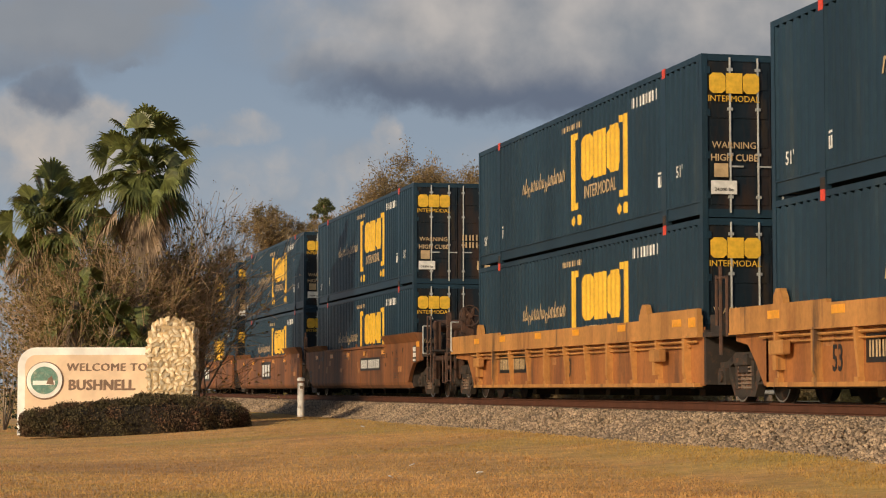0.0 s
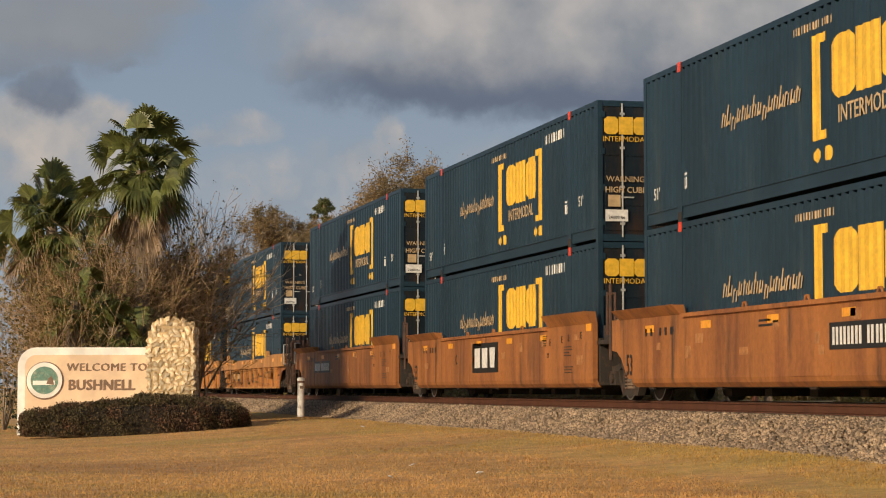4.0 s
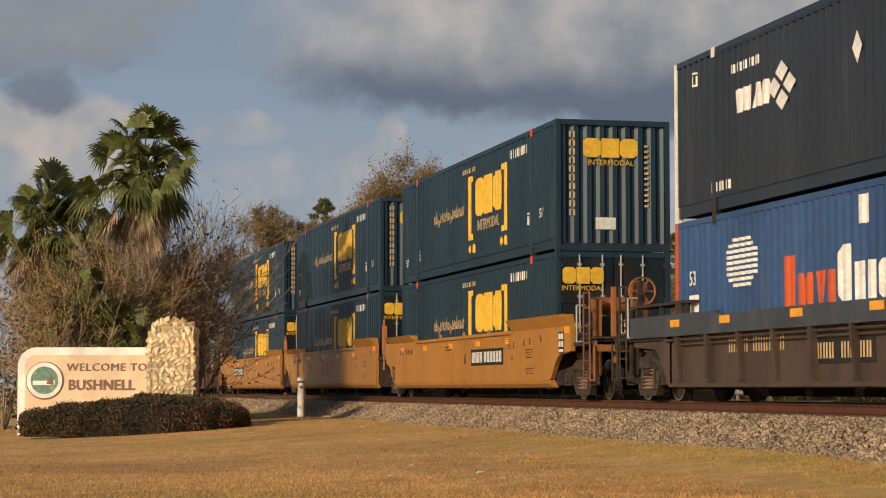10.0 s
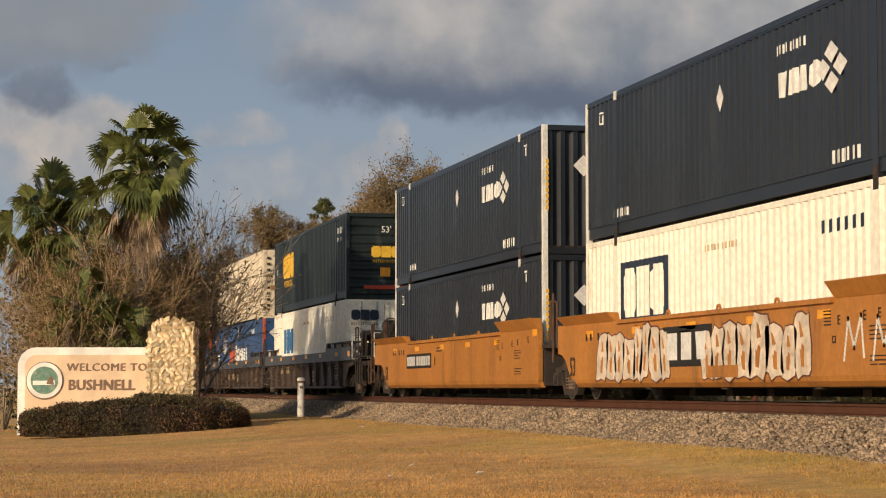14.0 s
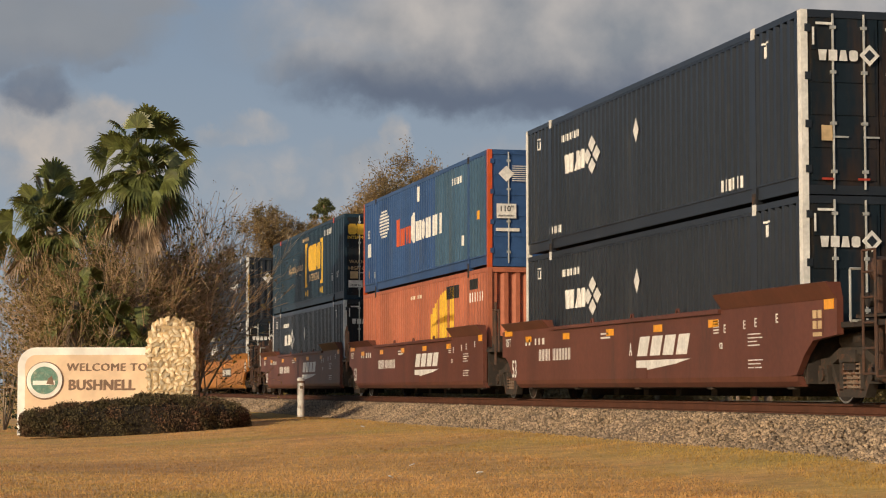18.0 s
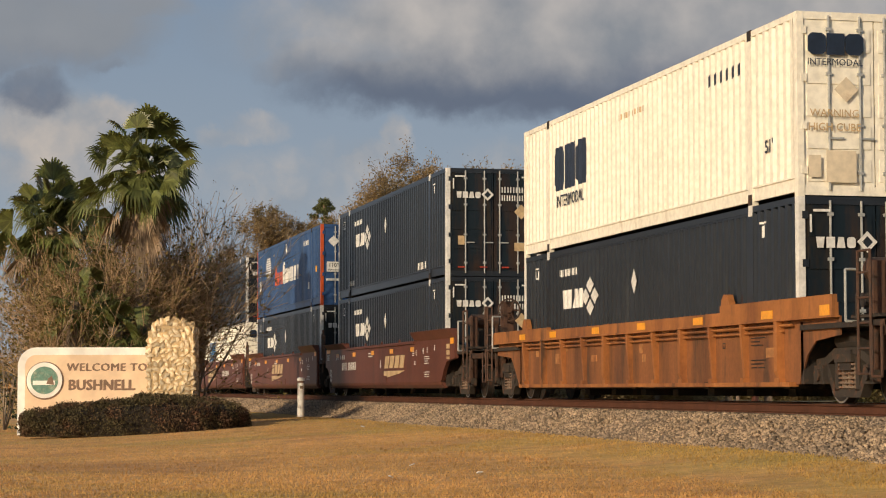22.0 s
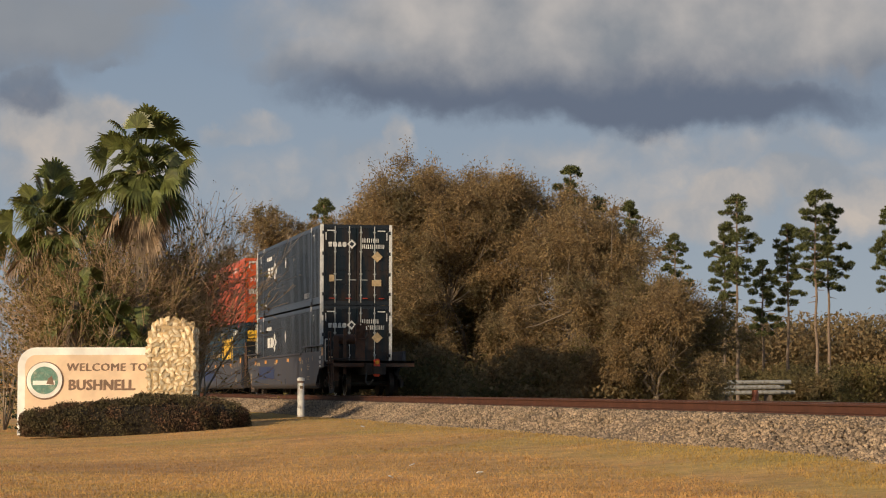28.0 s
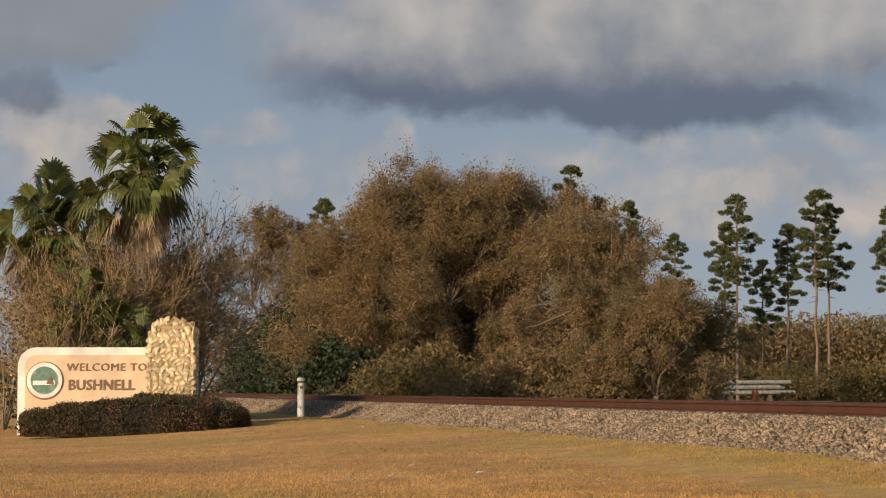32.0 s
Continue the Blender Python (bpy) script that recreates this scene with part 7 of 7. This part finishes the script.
FAR = 1500.0
SKY_AT = pose(FAR * math.sin(radians(13.036)), FAR * math.cos(radians(13.036)), 0, 0, 0, -13.036)


def backdrop(name, label, mat, extra):
    bm = bmesh.new()
    v = [bm.verts.new(c) for c in ((-1400, extra, -60), (1400, extra, -60), (1400, extra, 700), (-1400, extra, 700))]
    bm.faces.new(v)
    me = bpy.data.meshes.new(name)
    bm.to_mesh(me)
    bm.free()
    me.materials.append(mat)
    ob = new(name, me)
    ob.matrix_basis = SKY_AT
    ob.visible_shadow = False
    return tagged(ob, label, "sky", kind="structure")


def build_sky():
    # in backdrop metres 1 m is about 2.49 steps of the picture's width in 1568
    m = bpy.data.materials.new("sky_and_low_clouds")
    low = [(-292, 192, 62, 30, 1.0), (-252, 202, 30, 18, 0.95), (-262, 160, 80, 30, 0.9), (-146, 194, 24, 10, 0.42), (-170, 187, 18, 8, 0.5), (-38, 184, 11, 16, 0.55), (-56, 164, 30, 18, 0.55), (-100, 150, 90, 34, 0.4), (257, 158, 40, 17, 0.95), (207, 146, 46, 20, 0.95), (178, 128, 44, 20, 0.9), (290, 136, 48, 26, 0.9), (190, 168, 190, 26, 0.5), (120, 140, 60, 30, 0.55)]
    nt, tc, warped, cover, n1 = cloud_nodes(m, low, 42, 4.5)
    sep = nt.nodes.new("ShaderNodeSeparateXYZ")
    nt.links.new(tc.outputs["Object"], sep.inputs[0])
    r = nt.nodes.new("ShaderNodeMapRange")
    r.inputs[1].default_value, r.inputs[2].default_value = 60, 330
    nt.links.new(sep.outputs[2], r.inputs[0])
    blue = tint_mix(nt, r.outputs[0], (0.33, 0.38, 0.43), (0.2, 0.275, 0.38))
    n2 = nt.nodes.new("ShaderNodeTexNoise")
    n2.inputs["Scale"].default_value, n2.inputs["Detail"].default_value = 0.022, 7
    nt.links.new(warped, n2.inputs["Vector"])
    r2 = nt.nodes.new("ShaderNodeMapRange")
    r2.inputs[1].default_value, r2.inputs[2].default_value = 0.36, 0.72
    nt.links.new(n2.outputs[0], r2.inputs[0])
    body = tint_mix(nt, r2.outputs[0], (0.3, 0.325, 0.36), (0.56, 0.49, 0.43))
    col = tint_mix(nt, cover, blue, body)
    em = nt.nodes.new("ShaderNodeEmission")
    em.inputs[1].default_value = 1.0
    nt.links.new(col, em.inputs[0])
    o = nt.nodes.new("ShaderNodeOutputMaterial")
    nt.links.new(em.outputs[0], o.inputs[0])
    lowsky = backdrop("sky_backdrop", "pale blue sky with low cream clouds", m, 40.0)

    m = bpy.data.materials.new("high_cloud_bank")
    high = [(150, 262, 300, 62, 1.0), (170, 208, 175, 26, 1.0), (20, 222, 130, 28, 1.0), (-40, 236, 90, 24, 0.85), (310, 246, 80, 24, 1.0), (-272, 262, 90, 34, 0.95), (-225, 276, 60, 18, 0.9), (-320, 244, 50, 22, 0.8), (-278, 219, 28, 20, 0.8), (-232, 236, 16, 7, 0.55)]
    nt, tc, warped, cover, n1 = cloud_nodes(m, high, 46, 3.2)
    sep = nt.nodes.new("ShaderNodeSeparateXYZ")
    nt.links.new(warped, sep.inputs[0])
    r = nt.nodes.new("ShaderNodeMapRange")
    r.interpolation_type = "SMOOTHSTEP"
    r.inputs[1].default_value, r.inputs[2].default_value = 208, 256
    nt.links.new(sep.outputs[2], r.inputs[0])
    n2 = nt.nodes.new("ShaderNodeTexNoise")
    n2.inputs["Scale"].default_value, n2.inputs["Detail"].default_value = 0.013, 6
    nt.links.new(tc.outputs["Object"], n2.inputs["Vector"])
    r2 = nt.nodes.new("ShaderNodeMapRange")
    r2.inputs[1].default_value, r2.inputs[2].default_value = 0.36, 0.7
    nt.links.new(n2.outputs[0], r2.inputs[0])
    lit = nt.nodes.new("ShaderNodeMath")
    lit.operation = "MULTIPLY"
    nt.links.new(r.outputs[0], lit.inputs[0])
    nt.links.new(r2.outputs[0], lit.inputs[1])
    rx = nt.nodes.new("ShaderNodeMapRange")
    rx.interpolation_type = "SMOOTHSTEP"
    rx.inputs[1].default_value, rx.inputs[2].default_value = -190, -60
    rx.inputs[3].default_value = 0.12
    nt.links.new(sep.outputs[0], rx.inputs[0])
    both = nt.nodes.new("ShaderNodeMath")
    both.operation = "MULTIPLY"
    nt.links.new(lit.outputs[0], both.inputs[0])
    nt.links.new(rx.outputs[0], both.inputs[1])
    lit = both
    col = tint_mix(nt, r.outputs[0], (0.132, 0.16, 0.216), (0.245, 0.265, 0.295))
    col = tint_mix(nt, lit.outputs[0], col, (0.52, 0.48, 0.45))
    em = nt.nodes.new("ShaderNodeEmission")
    nt.links.new(col, em.inputs[0])
    tr = nt.nodes.new("ShaderNodeBsdfTransparent")
    mix = nt.nodes.new("ShaderNodeMixShader")
    nt.links.new(cover, mix.inputs[0])
    nt.links.new(tr.outputs[0], mix.inputs[1])
    nt.links.new(em.outputs[0], mix.inputs[2])
    o = nt.nodes.new("ShaderNodeOutputMaterial")
    nt.links.new(mix.outputs[0], o.inputs[0])
    bank = backdrop("cloud_backdrop", "grey cloud bank with lit tops", m, 0.0)
    return lowsky, bank


LOW_SKY, CLOUD_BANK = build_sky()

# ---- ties under the rails ----


def build_ties():
    bm = soft_box(-1.3, 1.3, -0.115, 0.115, -0.16, 0.0, 0.015)
    me = bpy.data.meshes.new("tie")
    bm.to_mesh(me)
    bm.free()
    me.materials.append(M_TIE)
    bed = bpy.data.objects["ballast_bed"]
    for i in range(190):
        part("tie", me, None, bed, m=Matrix.Translation((TRACK_X, 24 + i * 0.5, 0.826)))


build_ties()
for i, (x, y) in enumerate(((9.7, 50.6), (5.6, 27.2), (6.9, 27.6), (6.6, 30.5))):
    bit = part("litter", prism(bmesh.new(), [(-0.05, 0), (0.0, 0.04), (0.06, 0.02), (0.04, -0.03)], 0, 0.012, "z"), M_WHITE, None, m=pose(x, y, ground_z(x, y) + 0.02, 20, 15, 70 * i))
    tagged(bit, "small scrap of white paper on the lawn", "litter", "scraps on the lawn")


def motions():
    for ob, y, z in MOVING:
        walk(ob, [(t, pose(TRACK_X, y + SPEED * t, z)) for t in (0, 8, 16, 24, 32)])
    # the tall palms' leaves stir in the wind
    for ob, hub, phase in SWAYING:
        there, back = Matrix.Translation(hub), Matrix.Translation(-hub)
        walk(ob, [(t, there @ pose(0, 0, 0, 1.0 * math.sin(1.9 * t + phase), 1.0 * math.cos(1.3 * t + 2 * phase), 0.6 * math.sin(1.1 * t + 3 * phase)) @ back) for t in range(0, 33, 2)])
    drift = Vector((math.cos(radians(13.036)), -math.sin(radians(13.036)), 0))
    for ob, a in ((LOW_SKY, 9.0), (CLOUD_BANK, -17.0)):
        walk(ob, [(t, Matrix.Translation(drift * a * t / 32) @ SKY_AT) for t in (0, 16, 32)])


motions()
